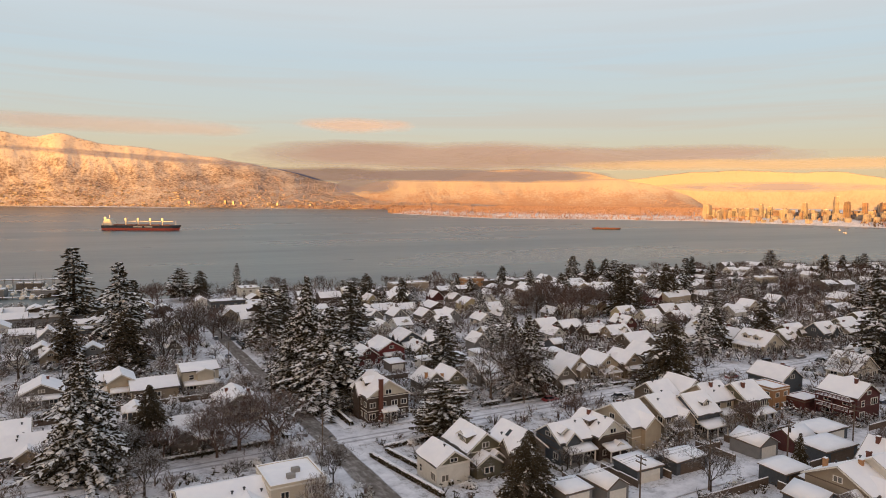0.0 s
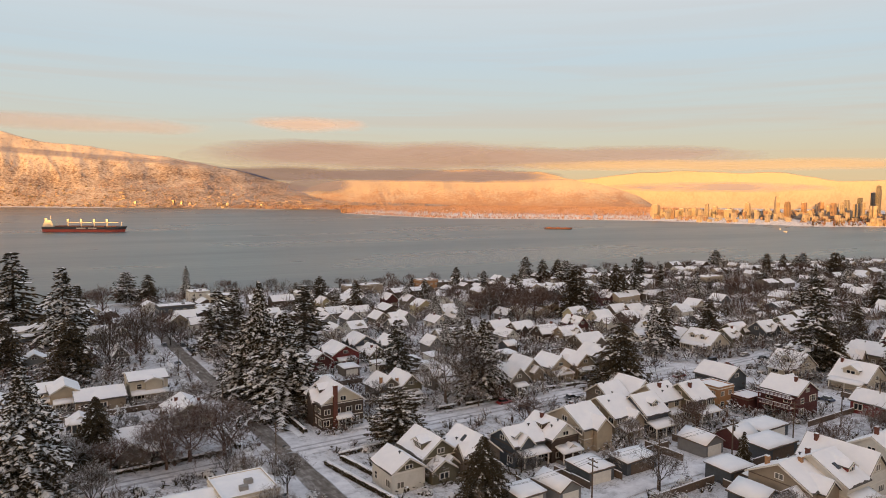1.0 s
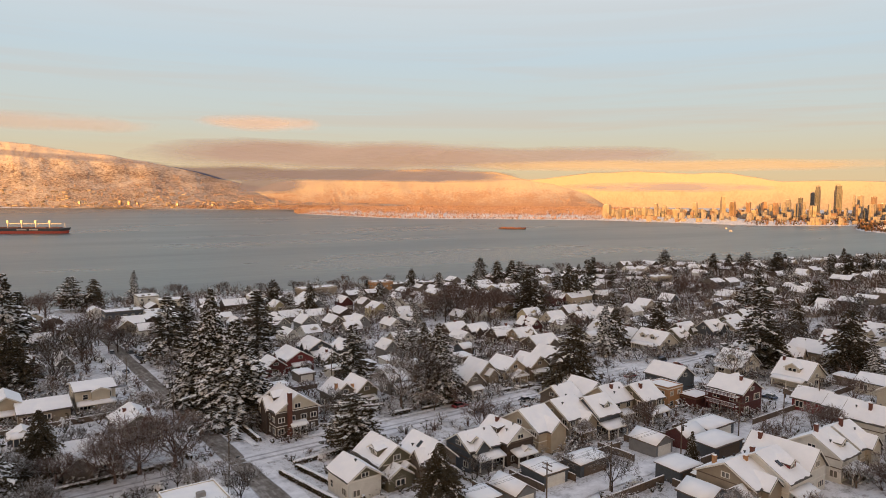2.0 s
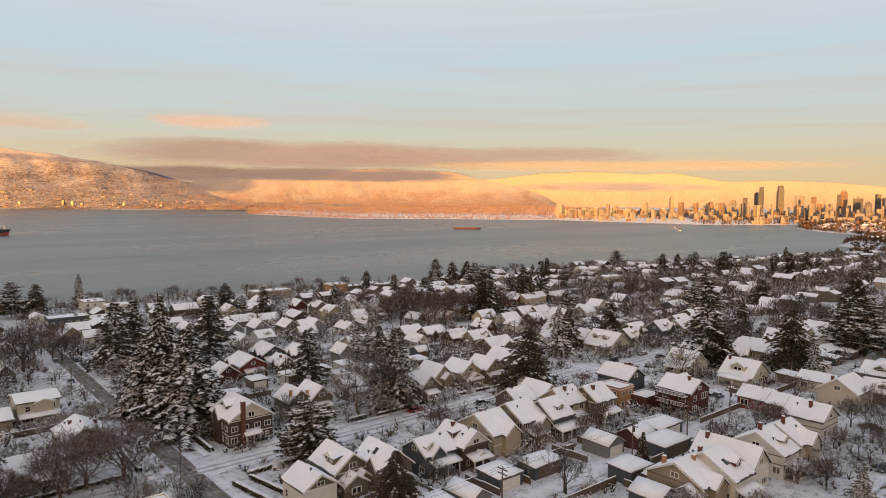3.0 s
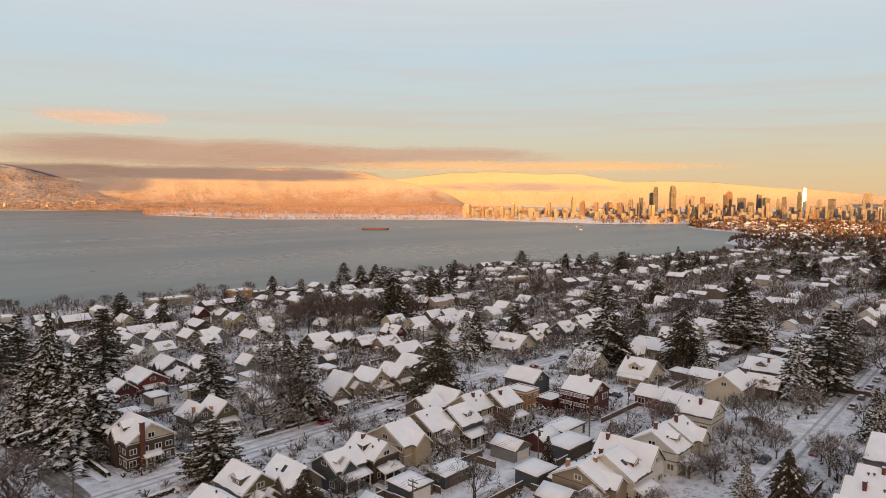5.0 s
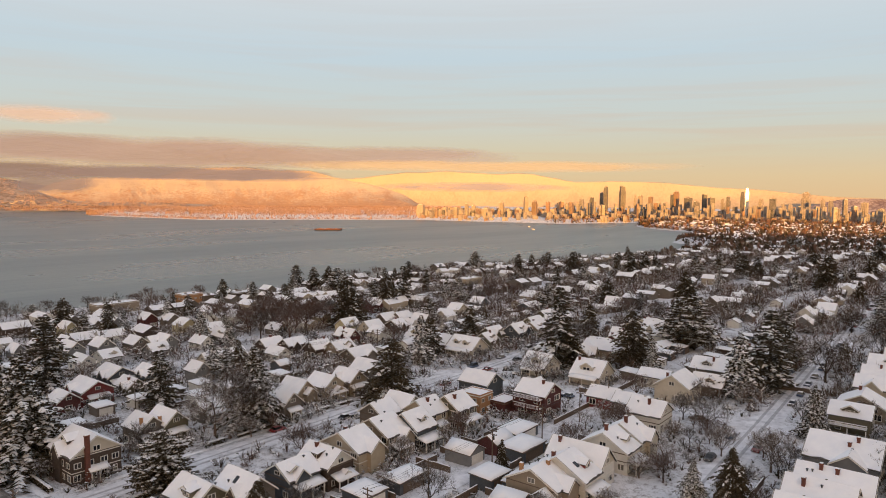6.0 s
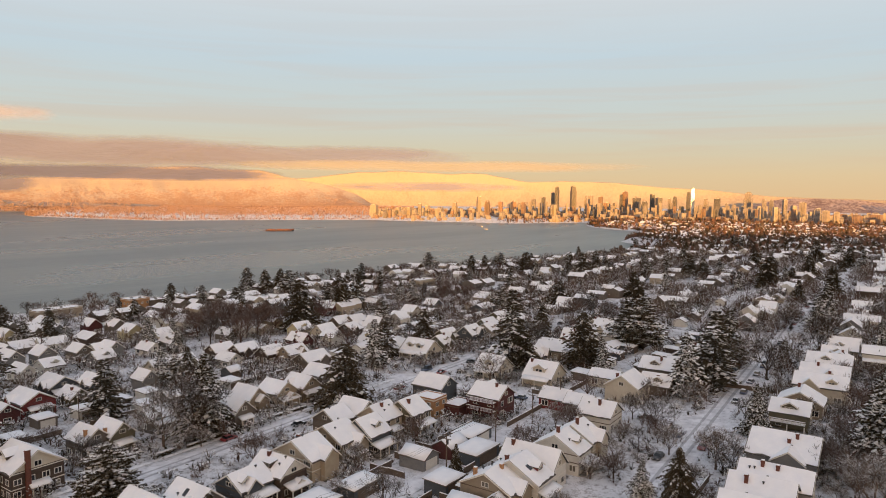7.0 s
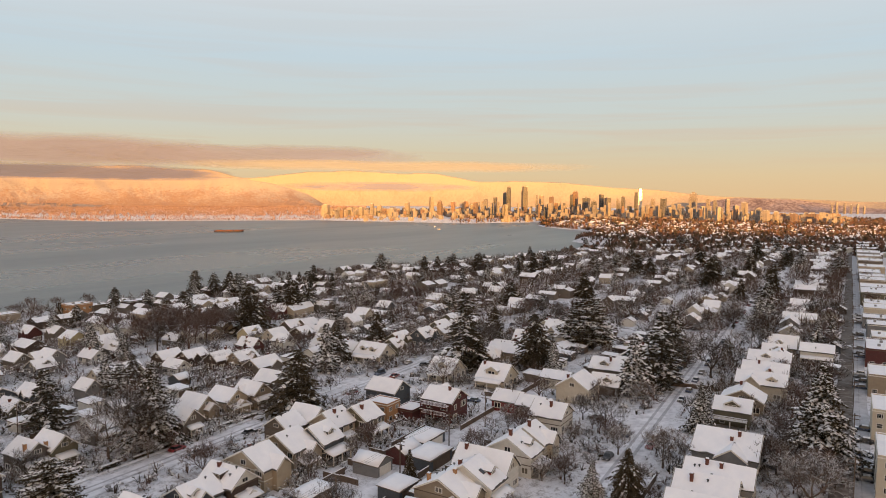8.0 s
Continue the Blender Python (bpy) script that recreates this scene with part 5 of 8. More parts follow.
house(141.6, 63.6, 6.8, 11.6, 5.0, 3.4, "x", "white", wing=(), dormers=(("s", 0.6, 3.0, 3.0),), chimney=((-1.8, 0.0, 1.5),), porch=("s", 6.0, 2.0, 2.7), plan=1.0)
house(150.6, 63.6, 7.0, 10.8, 5.0, 3.2, "x", "cream", wing=(1.0, -4.6, 4.4, 3.8, 5.0, 2.2, "y"), chimney=((-1.5, -0.6, 1.7),), vents=1, porch=(), plan=1.0)
house(165.6, 20.4, 15.5, 13.4, 5.2, 3.4, "y", "grey", wing=(-4.2, -1.6, 9.4, 6.4, 5.0, 2.4, "x"), vents=3, chimney=((-1.6, -2.4, 1.2), (-3.2, -1.0, 1.0)), porch=(), label="large grey house with broad snow-covered roofs", plan=1.0)
house(146.6, 19.4, 8.6, 13.0, 4.8, 2.7, "y", "grey", wing=(), chimney=((-1.0, 2.4, 1.3), (-1.2, -0.4, 1.1)), vents=4, porch=(), plan=1.0)
house(138.8, 20.6, 7.4, 11.4, 4.9, 2.6, "y", "white", wing=(), chimney=((-1.8, 2.6, 1.6),), vents=3, porch=("s", 5.0, 1.8, 2.7), plan=1.0)
house(128.6, 20.0, 8.2, 11.6, 4.8, 2.7, "y", "white", wing=(), vents=3, porch=(), plan=1.0)
house(119.6, 20.4, 8.0, 11.6, 4.8, 2.7, "y", "cream", wing=(), vents=2, porch=(), plan=1.0)
house(199.8, 24.0, 9.0, 9.2, 4.6, 2.5, "y", "olive", wing=(), dormers=(("w", 0.0, 4.4, 2.8),), porch=("w", 8.4, 2.2, 2.6), balcony=2.7, label="green-grey house with a railed balcony under a snowy roof", plan=1.0)
house(213.6, 23.2, 9.4, 11.4, 4.2, 3.0, "x", "tan", wing=(), chimney=((2, 1, 1.4),), porch=(), plan=1.0)
house(231.8, 20.2, 10.4, 14.0, 4.9, 2.8, "y", "cream", wing=(-3.0, 2.6, 6.0, 5.0, 4.9, 2.6, "x"), dormers=(("w", -3.0, 3.2, 3.0),), chimney=((0.6, -2.0, 1.4),), porch=(), plan=1.0)
house(246.6, 20.6, 9.6, 13.6, 4.9, 2.8, "y", "white", wing=(-2.6, -1.6, 5.6, 4.6, 4.9, 2.4, "x"), chimney=((-1, 2, 1.2),), porch=(), plan=1.0)
house(266.6, 21.2, 9.6, 13.4, 4.8, 2.7, "y", "grey", wing=(), dormers=(("w", 1.0, 3.2, 3.0),), porch=(), plan=1.0)
house(287.8, 7.2, 9.0, 10.8, 5.2, 2.2, "y", "white", wing=(), vents=2, porch=("w", 10.0, 1.8, 2.8), label="white two-storey house with a covered porch", plan=1.0)
house(231.0, 68.6, 10.0, 11.0, 4.8, 3.0, "y", "taupe", wing=(), dormers=(("w", 0.6, 3.6, 3.0),), chimney=((-1.5, -1, 1.6),), plan=1.0)
house(184.6, 84.6, 7.6, 8.6, 3.3, 2.4, "y", "red", wing=(), porch=(), plan=1.0)
house(182.4, 76.2, 7.0, 7.6, 3.4, 2.2, "y", "maroon", wing=(), porch=(), plan=1.0)
house(216.0, 81.6, 8.0, 9.6, 3.4, 1.8, "y", "cream", wing=(), porch=(), plan=1.0)
house(245.6, 113.6, 9.4, 15.0, 3.8, 2.8, "y", "tan", wing=(), vents=4, porch=(), plan=1.0)
house(226.4, 127.0, 8.6, 9.0, 4.2, 2.6, "y", "cream", wing=(), chimney=((0, 0, 1.2),), porch=(), plan=1.0)
house(122.6, 155.2, 9, 12, 4.8, 3.0, "y", "taupe", plan=0.74)
house(133.9, 162.8, 9, 12, 4.8, 3.0, "y", "tan", wing=(1.0,-7.0,5.0,3.0,4.1,1.7,"y"), plan=0.74)
house(143.0, 160.3, 11, 12, 4.8, 3.0, "y", "beige", wing=(1.5,-6.5,6,3.2,2.9,1.7,"y"), chimney=((2.5,0,1.2),), plan=0.74)
house(152.1, 159.0, 10, 12, 4.8, 3.0, "y", "tan", chimney=((3.0,1.0,1.0),), plan=0.74)
house(165.9, 164.3, 10, 12, 4.8, 3.0, "y", "taupe", plan=0.74)
house(246.3, 167.1, 13, 12, 4.1, 3.1, "x", "olive", wing=(-4.5,-4.5,6.0,5.0,4.1,2.8,"y"), dormers=(("s",3.0,3.0,2.4),), chimney=((-2.5,1.0,1.4),), plan=0.74)
house(254.4, 159.8, 12, 11, 4.8, 3.4, "x", "slate", dormers=(("s",0,3.0,2.4),))
house(189.2, 202.8, 13, 11, 3.9, 2.8, "x", "tan", dormers=(("s",2.0,4.0,2.6),), chimney=((3.5,0.5,1.0),), plan=0.74)
house(184.8, 187.6, 15, 11, 3.8, 2.6, "x", "taupe", chimney=((4.0,0.5,1.0),))
house(177.4, 232.9, 13, 10, 3.9, 2.6, "x", "brown", chimney=((0.5,0,0.9),), plan=0.74)
house(183.3, 225.2, 13, 10, 3.9, 2.4, "x", "brown", plan=0.74)
house(183.8, 209.9, 12, 10, 4.0, 2.8, "x", "brown", chimney=((4.0,0,1.0),), plan=0.74)
house(145.0, 224.6, 12, 10, 4.3, 2.9, "x", "cream", wing=(-1.0,-5.5,6.0,4.0,4.5,2.2,"y"), plan=0.74)
house(154.5, 224.9, 10, 10, 4.2, 2.8, "x", "cream", plan=0.74)
house(131.3, 212.9, 8, 9, 4.6, 2.8, "y", "grey", plan=0.74)
house(97.4, 219.8, 11, 13, 4.6, 2.8, "y", "red", label="red house with a snowy gable roof", porch=("s",7,2,2.8), plan=0.9)
house(87.7, 215.2, 9, 10, 3.9, 2.4, "y", "maroon", plan=0.74)
house(111.7, 232.8, 11, 12, 4.5, 2.9, "y", "slate", porch=("s",9,2.2,3.0), plan=0.9)
house(119.7, 224.3, 9, 11, 4.3, 2.8, "y", "slate", plan=0.74)
house(122.6, 290.7, 9, 11, 4.8, 3.0, "y", "grey")
house(133.6, 288.4, 9, 11, 4.8, 3.0, "y", "grey")
house(144.5, 280.9, 9, 11, 4.8, 2.8, "y", "taupe")
house(154.2, 274.7, 9, 11, 4.8, 2.8, "y", "grey")
house(151.0, 277.4, 8, 10, 4.4, 2.6, "x", "cream")
house(145.3, 348.5, 9, 11, 5, 3, "y", "yellow")
house(159.7, 354.1, 10, 10, 4.5, 2.4, "x", "taupe")
house(166.4, 345.7, 9, 11, 4.8, 2.8, "y", "grey")
house(183.0, 343.2, 9, 11, 4.8, 3.0, "y", "maroon")
house(189.0, 331.0, 9, 11, 4.8, 2.8, "y", "taupe")
house(183.2, 307.1, 12, 11, 4.8, 3.0, "y", "yellow")
house(185.2, 286.1, 10, 10, 4.4, 2.8, "x", "cream")
house(212.0, 307.4, 9, 11, 5.2, 3.2, "y", "white")
house(286.1, 278.3, 15, 11, 4.8, 3.4, "x", "maroon", wing=(2,-5.5,6,4,4.6,2.8,"y"))
house(303.6, 334.3, 10, 10, 4.5, 2.4, "x", "cream")
house(277.6, 302.1, 10, 10, 4.5, 2.4, "x", "grey")
house(228.1, 239.2, 12, 10, 4.4, 3.0, "x", "yellow", dormers=(("s",0,3.4,2.4),))
house(229.4, 224.5, 12, 10, 4.4, 3.0, "x", "cream")
house(250.7, 234.6, 12, 10, 4.4, 3.0, "x", "taupe")
house(258.6, 231.4, 12, 10, 4.4, 2.8, "x", "taupe")
house(221.4, 211.7, 10, 10, 4.4, 2.6, "y", "white")
house(297.9, 225.6, 11, 10, 4.4, 3.0, "y", "cream")
house(275.2, 215.9, 10, 10, 4.4, 2.8, "x", "white")
house(324.5, 229.9, 11, 10, 4.6, 3.0, "y", "slate")
house(351.9, 264.9, 10, 10, 4.4, 2.8, "x", "white")
house(378.6, 267.4, 10, 10, 4.4, 2.8, "y", "grey")
house(331.8, 200.3, 17, 11, 4.0, 1.8, "x", "slate", vents=3)
house(303.0, 172.8, 15, 11, 4.4, 2.6, "x", "olive", chimney=((1,0,1.2),))
house(280.8, 166.9, 13, 10, 4.2, 2.8, "x", "olive")
house(289.6, 111.0, 9, 12, 5.0, 3.0, "y", "cream")
house(279.3, 103.0, 9, 10, 4.6, 2.4, "y", "white", plan=0.74)
house(262.3, 99.1, 22, 8, 3.2, 1.0, "x", "slate")
house(412.6, 201.3, 10, 11, 4.6, 3, "y", "taupe")
house(376.1, 19.8, 13, 10, 5.2, 3.0, "y", "white")
house(351.4, 20.5, 14, 10, 4.8, 2.8, "x", "grey")
house(391.4, 5.6, 10, 9, 4.5, 2.4, "x", "white")
house(369.4, 66.3, 12, 10, 5, 3, "x", "white")
house(390.0, 60.8, 12, 10, 5, 3, "y", "white")
house(345.5, 63.1, 10, 10, 4.6, 2.6, "x", "grey")
flat_house(-17.1, 373.5, 46, 17, 5.0, "grey", rows=1)
flat_house(8.5, 322.7, 20, 8, 4.5, "slate", rows=1)
flat_house(73.3, 371.4, 18, 10, 7, "slate", rows=2)
flat_house(94.5, 414.7, 11, 12, 9, "white", rows=3)
flat_house(102.1, 394.5, 13, 10, 8, "cream", rows=2)
flat_house(86.5, 361.0, 10, 9, 6, "white", rows=2)
flat_house(32.8, 114.2, 9.5, 10, 6.0, "cream", rows=2, label="cream stucco house with a flat stepped roof")
flat_house(158.6, 112.8, 6.4, 7.2, 5.8, "orange", rows=2, name="house", label="orange plywood house under construction, roofless")
flat_house(164.6, 107.0, 8.0, 5.6, 3.2, "maroon", rows=0, label="long maroon garden wall building")
flat_house(200.8, 414.8, 26, 10, 6, "tan", rows=1)
flat_house(242.2, 401.0, 14, 10, 8, "orange", rows=2)
flat_house(254.4, 398.6, 12, 9, 6, "taupe", rows=1)
flat_house(277.0, 393.6, 15, 9, 6, "brown", rows=1)
flat_house(417.6, 305.9, 20, 10, 7, "beige", rows=1)
flat_house(300.5, -12.3, 22, 8, 6.5, "maroon", rows=1)
flat_house(254.0, -17.3, 16, 18, 6.5, "tan", rows=1)
flat_house(475.3, -15.3, 30, 14, 7, "olive", rows=2)
flat_house(613.9, -15.3, 30, 14, 6, "grey", rows=1)
flat_house(382.8, -13.3, 14, 10, 5, "grey", rows=1)
flat_house(207.5, -14.8, 16, 13, 8.0, "cream", rows=3)
flat_house(169.7, -14.3, 16, 12, 8.5, "cream", rows=3)
garage(75.9, 91.4, 5.8, 4.8, 2.8, "grey", 0, 0, "x")
garage(94.7, 94.3, 6.5, 6.4, 2.7, "slate", 0, 0, "x")
garage(83.1, 90.9, 5.0, 7.2, 2.7, "grey", 0, 1.6, "y")
garage(105.5, 93.1, 8.6, 4.8, 2.6, "slate", 0, 0, "x")
garage(125.3, 92.1, 5.8, 7.2, 2.8, "grey", 0, 1.6, "y")
garage(134.9, 89.8, 7.2, 5.6, 2.8, "maroon", 0, 1.7, "x")
garage(145.5, 90.2, 10.1, 5.6, 2.8, "slate", 0, 0, "x")
garage(135.7, 82.7, 10.1, 6.4, 2.8, "slate", 0, 0, "x")
garage(116.6, 78.9, 7.2, 5.6, 2.8, "slate", 0, 0, "x")
garage(118.5, 71.4, 10.1, 4.8, 2.8, "slate", 0, 0, "x")
garage(114.5, 63.2, 8.6, 4.8, 2.8, "grey", 0, 1.8, "x")
garage(108.4, 68.1, 6.5, 6.4, 2.8, "slate", 0, 1.6, "y")
conifer(2.3, 372.0, 37.0, "fir", 1.6)
conifer(19.0, 318.0, 33.0, "spruce", 1.2)
conifer(-1.1, 264.6, 19.0, "dark", 1.15)
conifer(1.6, 146.5, 24.4, "spruce", 1.25)
conifer(14.6, 157.5, 14.6, "cedar", 1.00)
conifer(7.2, 150.2, 9.9, "fir", 1.00)
conifer(59.0, 438.0, 20.0, "pine", 1.16)
conifer(70.1, 432.7, 19.0, "cedar", 1.09)
conifer(95.3, 448.9, 21.0, "spruce", 0.75)
conifer(65.5, 256.6, 25.2, "fir", 1.50)
conifer(60.6, 192.4, 33.3, "spruce", 0.80)
conifer(60.3, 171.8, 26.6, "spruce", 1.55)
conifer(57.0, 194.5, 22.6, "spruce", 1.30)
conifer(93.4, 242.3, 26.6, "fir", 1.50)
conifer(92.0, 326.9, 17.0, "fir", 1.00)
conifer(166.6, 335.6, 12.0, "spruce", 0.90)
conifer(189.0, 334.3, 15.0, "spruce", 1.00)
conifer(185.3, 298.2, 13.0, "spruce", 1.20)
conifer(193.3, 289.4, 11.0, "spruce", 1.20)
conifer(105.3, 191.3, 18.4, "fir", 1.50)
conifer(112.3, 154.5, 22.4, "spruce", 1.20)
conifer(73.0, 132.3, 13.6, "pine", 1.25)
conifer(68.3, 93.4, 13.5, "cedar", 1.10)
conifer(153.4, 141.4, 20.0, "cedar", 1.20)
conifer(258.2, 387.1, 17.0, "cedar", 1.09)
conifer(339.1, 411.6, 20.0, "cedar", 1.09)
conifer(343.0, 396.6, 18.0, "cedar", 1.23)
conifer(356.9, 394.9, 18.0, "cedar", 1.09)
conifer(242.3, 253.9, 26.3, "cedar", 1.30)
conifer(320.3, 296.2, 18.0, "cedar", 1.01)
conifer(402.9, 353.7, 20.0, "spire", 1.30)
conifer(377.9, 314.5, 17.0, "spire", 1.20)
conifer(353.7, 277.3, 16.0, "spruce", 0.90)
conifer(264.9, 218.2, 14.6, "pine", 1.00)
conifer(220.9, 120.3, 30.0, "fir", 1.20)
conifer(279.6, 137.3, 15.8, "cedar", 1.01)
conifer(236.2, 98.5, 21.4, "cedar", 1.16)
conifer(230.8, 88.9, 12.7, "spruce", 1.00)
conifer(281.1, 97.2, 20.9, "pine", 1.16)
conifer(278.0, 89.9, 22.1, "pine", 1.16)
conifer(280.5, 84.6, 9.6, "spruce", 0.90)
conifer(216.7, 56.1, 20.2, "spruce", 1.05)
conifer(227.3, 50.0, 26.3, "fir", 1.40)
conifer(129.4, 40.8, 10.5, "spruce", 1.00)
conifer(131.4, 34.2, 13.2, "cedar", 0.85)
conifer(186.7, 30.3, 13.7, "spruce", 1.00)
conifer(172.8, 2.3, 24.0, "spruce", 1.25)
conifer(125.5, 81.9, 7.0, "cedar", 0.70)
conifer(547.5, 287.7, 20.0, "cedar", 1.16)
conifer(542.6, 243.7, 20.0, "fir", 1.10)
conifer(578.9, 246.1, 19.0, "cedar", 1.16)
conifer(595.8, 240.3, 19.0, "cedar", 1.30)
conifer(611.7, 237.0, 18.0, "fir", 1.10)
conifer(415.9, 205.1, 14.0, "spruce", 1.00)
conifer(362.6, 121.2, 20.4, "cedar", 1.01)
conifer(520.6, 83.5, 22.0, "cedar", 1.16)
conifer(549.4, 86.2, 22.0, "cedar", 1.16)
conifer(460.6, 37.8, 22.0, "cedar", 1.16)
conifer(382.2, 33.4, 20.0, "spruce", 1.10)
conifer(350.2, 33.9, 18.0, "spruce", 1.10)
conifer(552.5, 9.7, 15.0, "spruce", 1.00)
conifer(308.2, 7.8, 14.0, "spruce", 1.00)
conifer(317.9, 3.1, 14.0, "spruce", 1.00)
conifer(500.9, 147.2, 16.0, "spruce", 1.00)
conifer(583.1, 64.6, 20.0, "cedar", 1.16)
conifer(676.5, 119.1, 18.0, "cedar", 1.30)
conifer(578.4, 128.0, 17.0, "spruce", 1.00)
conifer(591.6, 154.6, 18.0, "cedar", 1.30)
conifer(42.1, 100.9, 6.7, "spruce", 1.00)
conifer(236.8, 3.6, 12.0, "fir", 1.00)
bare_tree(31.4, 148.1, 12.5, "russet", 1.75)
bare_tree(38.4, 147.4, 13.0, "russet", 1.7)
bare_tree(26.2, 145.3, 10.0, "russet", 1.5)
bare_tree(40.8, 280.6, 18.0, "brown", 1.25)
bare_tree(30.4, 270.9, 16.0, "brown", 1.2)
bare_tree(17.6, 465.6, 14.0, "russet", 1.2)
bare_tree(38.5, 490.3, 13.0, "russet", 1.2)
bare_tree(42.8, 430.7, 13.0, "russet", 1.1)
bare_tree(47.7, 303.8, 13.0, "brown", 1.0)
bare_tree(101.1, 156.4, 18.0, "weeping", 1.1)
bare_tree(107.7, 152.4, 18.0, "brown", 1.1)
bare_tree(123.1, 165.4, 13.0, "brown", 1.0)
bare_tree(212.4, 277.0, 22.0, "russet", 1.1)
bare_tree(222.0, 262.2, 18.0, "russet", 1.2)
bare_tree(199.9, 247.8, 16.0, "russet", 1.2)
bare_tree(232.1, 261.3, 14.0, "russet", 1.3)
bare_tree(195.0, 262.8, 16.0, "brown", 1.1)
bare_tree(42.4, 119.3, 8.0, "brown", 1.0)
bare_tree(56.5, 201.4, 11.0, "frosted", 1.3)
bare_tree(55.1, 177.5, 8.0, "frosted", 1.2)
bare_tree(65.7, 161.3, 5.0, "frosted", 1.1)
bare_tree(13.2, 136.0, 7.0, "frosted", 1.1)
bare_tree(14.8, 128.6, 6.0, "frosted", 1.1)
bare_tree(83.4, 160.8, 8.0, "brown", 1.0)
bare_tree(78.6, 158.0, 6.0, "frosted", 1.0)
bare_tree(59.7, 159.7, 6.0, "brown", 1.0)
bare_tree(137.8, 154.3, 7.0, "frosted", 1.3)
bare_tree(147.7, 155.3, 6.0, "frosted", 1.2)
bare_tree(207.2, 171.6, 7.0, "frosted", 1.2)
bare_tree(192.9, 164.4, 6.0, "frosted", 1.0)
bare_tree(100.8, 82.4, 9.0, "brown", 1.0)
bare_tree(100.5, 94.1, 6.0, "frosted", 1.0)
bare_tree(97.5, 105.2, 5.0, "frosted", 1.0)
bare_tree(67.4, 109.7, 6.0, "frosted", 1.3)
bare_tree(87.5, 109.3, 6.0, "brown", 1.2)
bare_tree(249.7, 38.2, 16.0, "brown", 1.2)
bare_tree(158.1, 33.4, 11.0, "frosted", 1.2)
bare_tree(149.1, 2.7, 13.0, "frosted", 1.3)
bare_tree(161.4, 44.8, 8.0, "frosted", 1.2)
bare_tree(202.4, 63.1, 9.0, "frosted", 0.9)
bare_tree(157.0, 59.8, 6.0, "frosted", 1.4)
bare_tree(150.8, 54.5, 6.0, "frosted", 1.5)
bare_tree(138.5, 55.2, 6.0, "frosted", 1.4)
bare_tree(162.0, 79.6, 6.0, "frosted", 1.3)
bare_tree(166.3, 76.6, 6.0, "frosted", 1.2)
bare_tree(165.0, 58.4, 6.0, "frosted", 1.2)
conifer(15.6, 241.4, 21.0, "dark", 1.3)
conifer(25.0, 330.0, 24.0, "fir", 1.3)
conifer(75.3, 269.7, 23.6, "fir", 1.3)
conifer(17.6, 185.6, 7.7, "dark", 1.0)
conifer(264.0, 53.6, 21.0, "fir", 1.3)
conifer(560.4, 136.4, 18.0, "cedar", 1.2)
conifer(677.9, 34.7, 19.0, "spruce", 1.4)
conifer(707.1, 46.7, 19.0, "cedar", 1.4)
conifer(630.0, 5.3, 16.0, "pine", 1.3)
conifer(754.1, 78.4, 24.0, "cedar", 1.3)
conifer(347.0, 386.0, 17.0, "cedar", 1.0)
conifer(309.3, 276.0, 26.0, "fir", 1.1)
conifer(294.3, 276.0, 23.0, "cedar", 1.0)
conifer(170.5, 271.8, 14.0, "spruce", 1.3)
conifer(176.2, 259.6, 12.0, "spruce", 1.3)
bare_tree(27.6, 243.0, 15.5, "brown", 1.0)
bare_tree(-14.1, 292.2, 9.0, "brown", 1.2)
bare_tree(43.4, 412.0, 18.0, "russet", 1.1)
bare_tree(36.0, 418.0, 15.0, "russet", 1.1)
bare_tree(288.8, 53.2, 10.0, "frosted", 1.3)
bare_tree(209.9, 390.3, 11.0, "russet", 1.3)
bare_tree(156.5, 5.6, 6.7, "frosted", 1.3)
bare_tree(300.0, 28.0, 11.0, "brown", 1.3)
bare_tree(372.0, 20.0, 12.0, "russet", 1.3)
bare_tree(392.0, 14.0, 12.0, "brown", 1.3)
bare_tree(520.0, 22.0, 13.0, "russet", 1.4)
bare_tree(566.0, 18.0, 13.0, "russet", 1.4)
grove = random.Random(15)
for x0, x1, y0, y1, count, low, high in ((200, 262, 258, 325, 20, 11, 17), (352, 392, 230, 268, 9, 9, 14), (330, 372, 128, 152, 8, 8, 11), (20, 60, 268, 330, 9, 9, 15), (60, 130, 452, 466, 8, 8, 12), (150, 300, 436, 456, 12, 7, 11),
                                         (400, 560, 404, 424, 12, 8, 13), (520, 640, 276, 330, 8, 9, 14),
                                         (136, 168, 30, 37, 7, 5, 8), (148, 268, 1, 11, 20, 6, 10), (270, 420, 1, 9, 10, 7, 11), (430, 640, 0, 10, 12, 8, 13), (360, 640, -13, -9, 9, 6, 10), (140, 182, 48, 54, 8, 4, 7)):
    for k in range(count):
        bare_tree(round(grove.uniform(x0, x1), 1), round(grove.uniform(y0, y1), 1), round(grove.uniform(low, high), 1), grove.choice(("russet", "russet", "brown")), round(grove.uniform(1.0, 1.4), 2))
bare_tree(360.9, 248.4, 14.0, "russet", 1.2)
bare_tree(366.2, 234.6, 14.0, "russet", 1.4)
bare_tree(424.5, 103.0, 12.0, "brown", 1.5)
bare_tree(341.8, 149.3, 12.0, "russet", 1.5)
bare_tree(376.9, 153.9, 12.0, "brown", 1.5)
bare_tree(351.0, 44.7, 13.0, "brown", 1.3)
bare_tree(203.0, 21.4, 9.0, "brown", 1.0)
bare_tree(171.4, 10.4, 10.0, "brown", 1.0)
bare_tree(159.9, -1.1, 9.0, "brown", 1.0)
bare_tree(201.4, 12.8, 9.0, "brown", 1.0)
bare_tree(300.6, 37.7, 10.0, "frosted", 1.2)
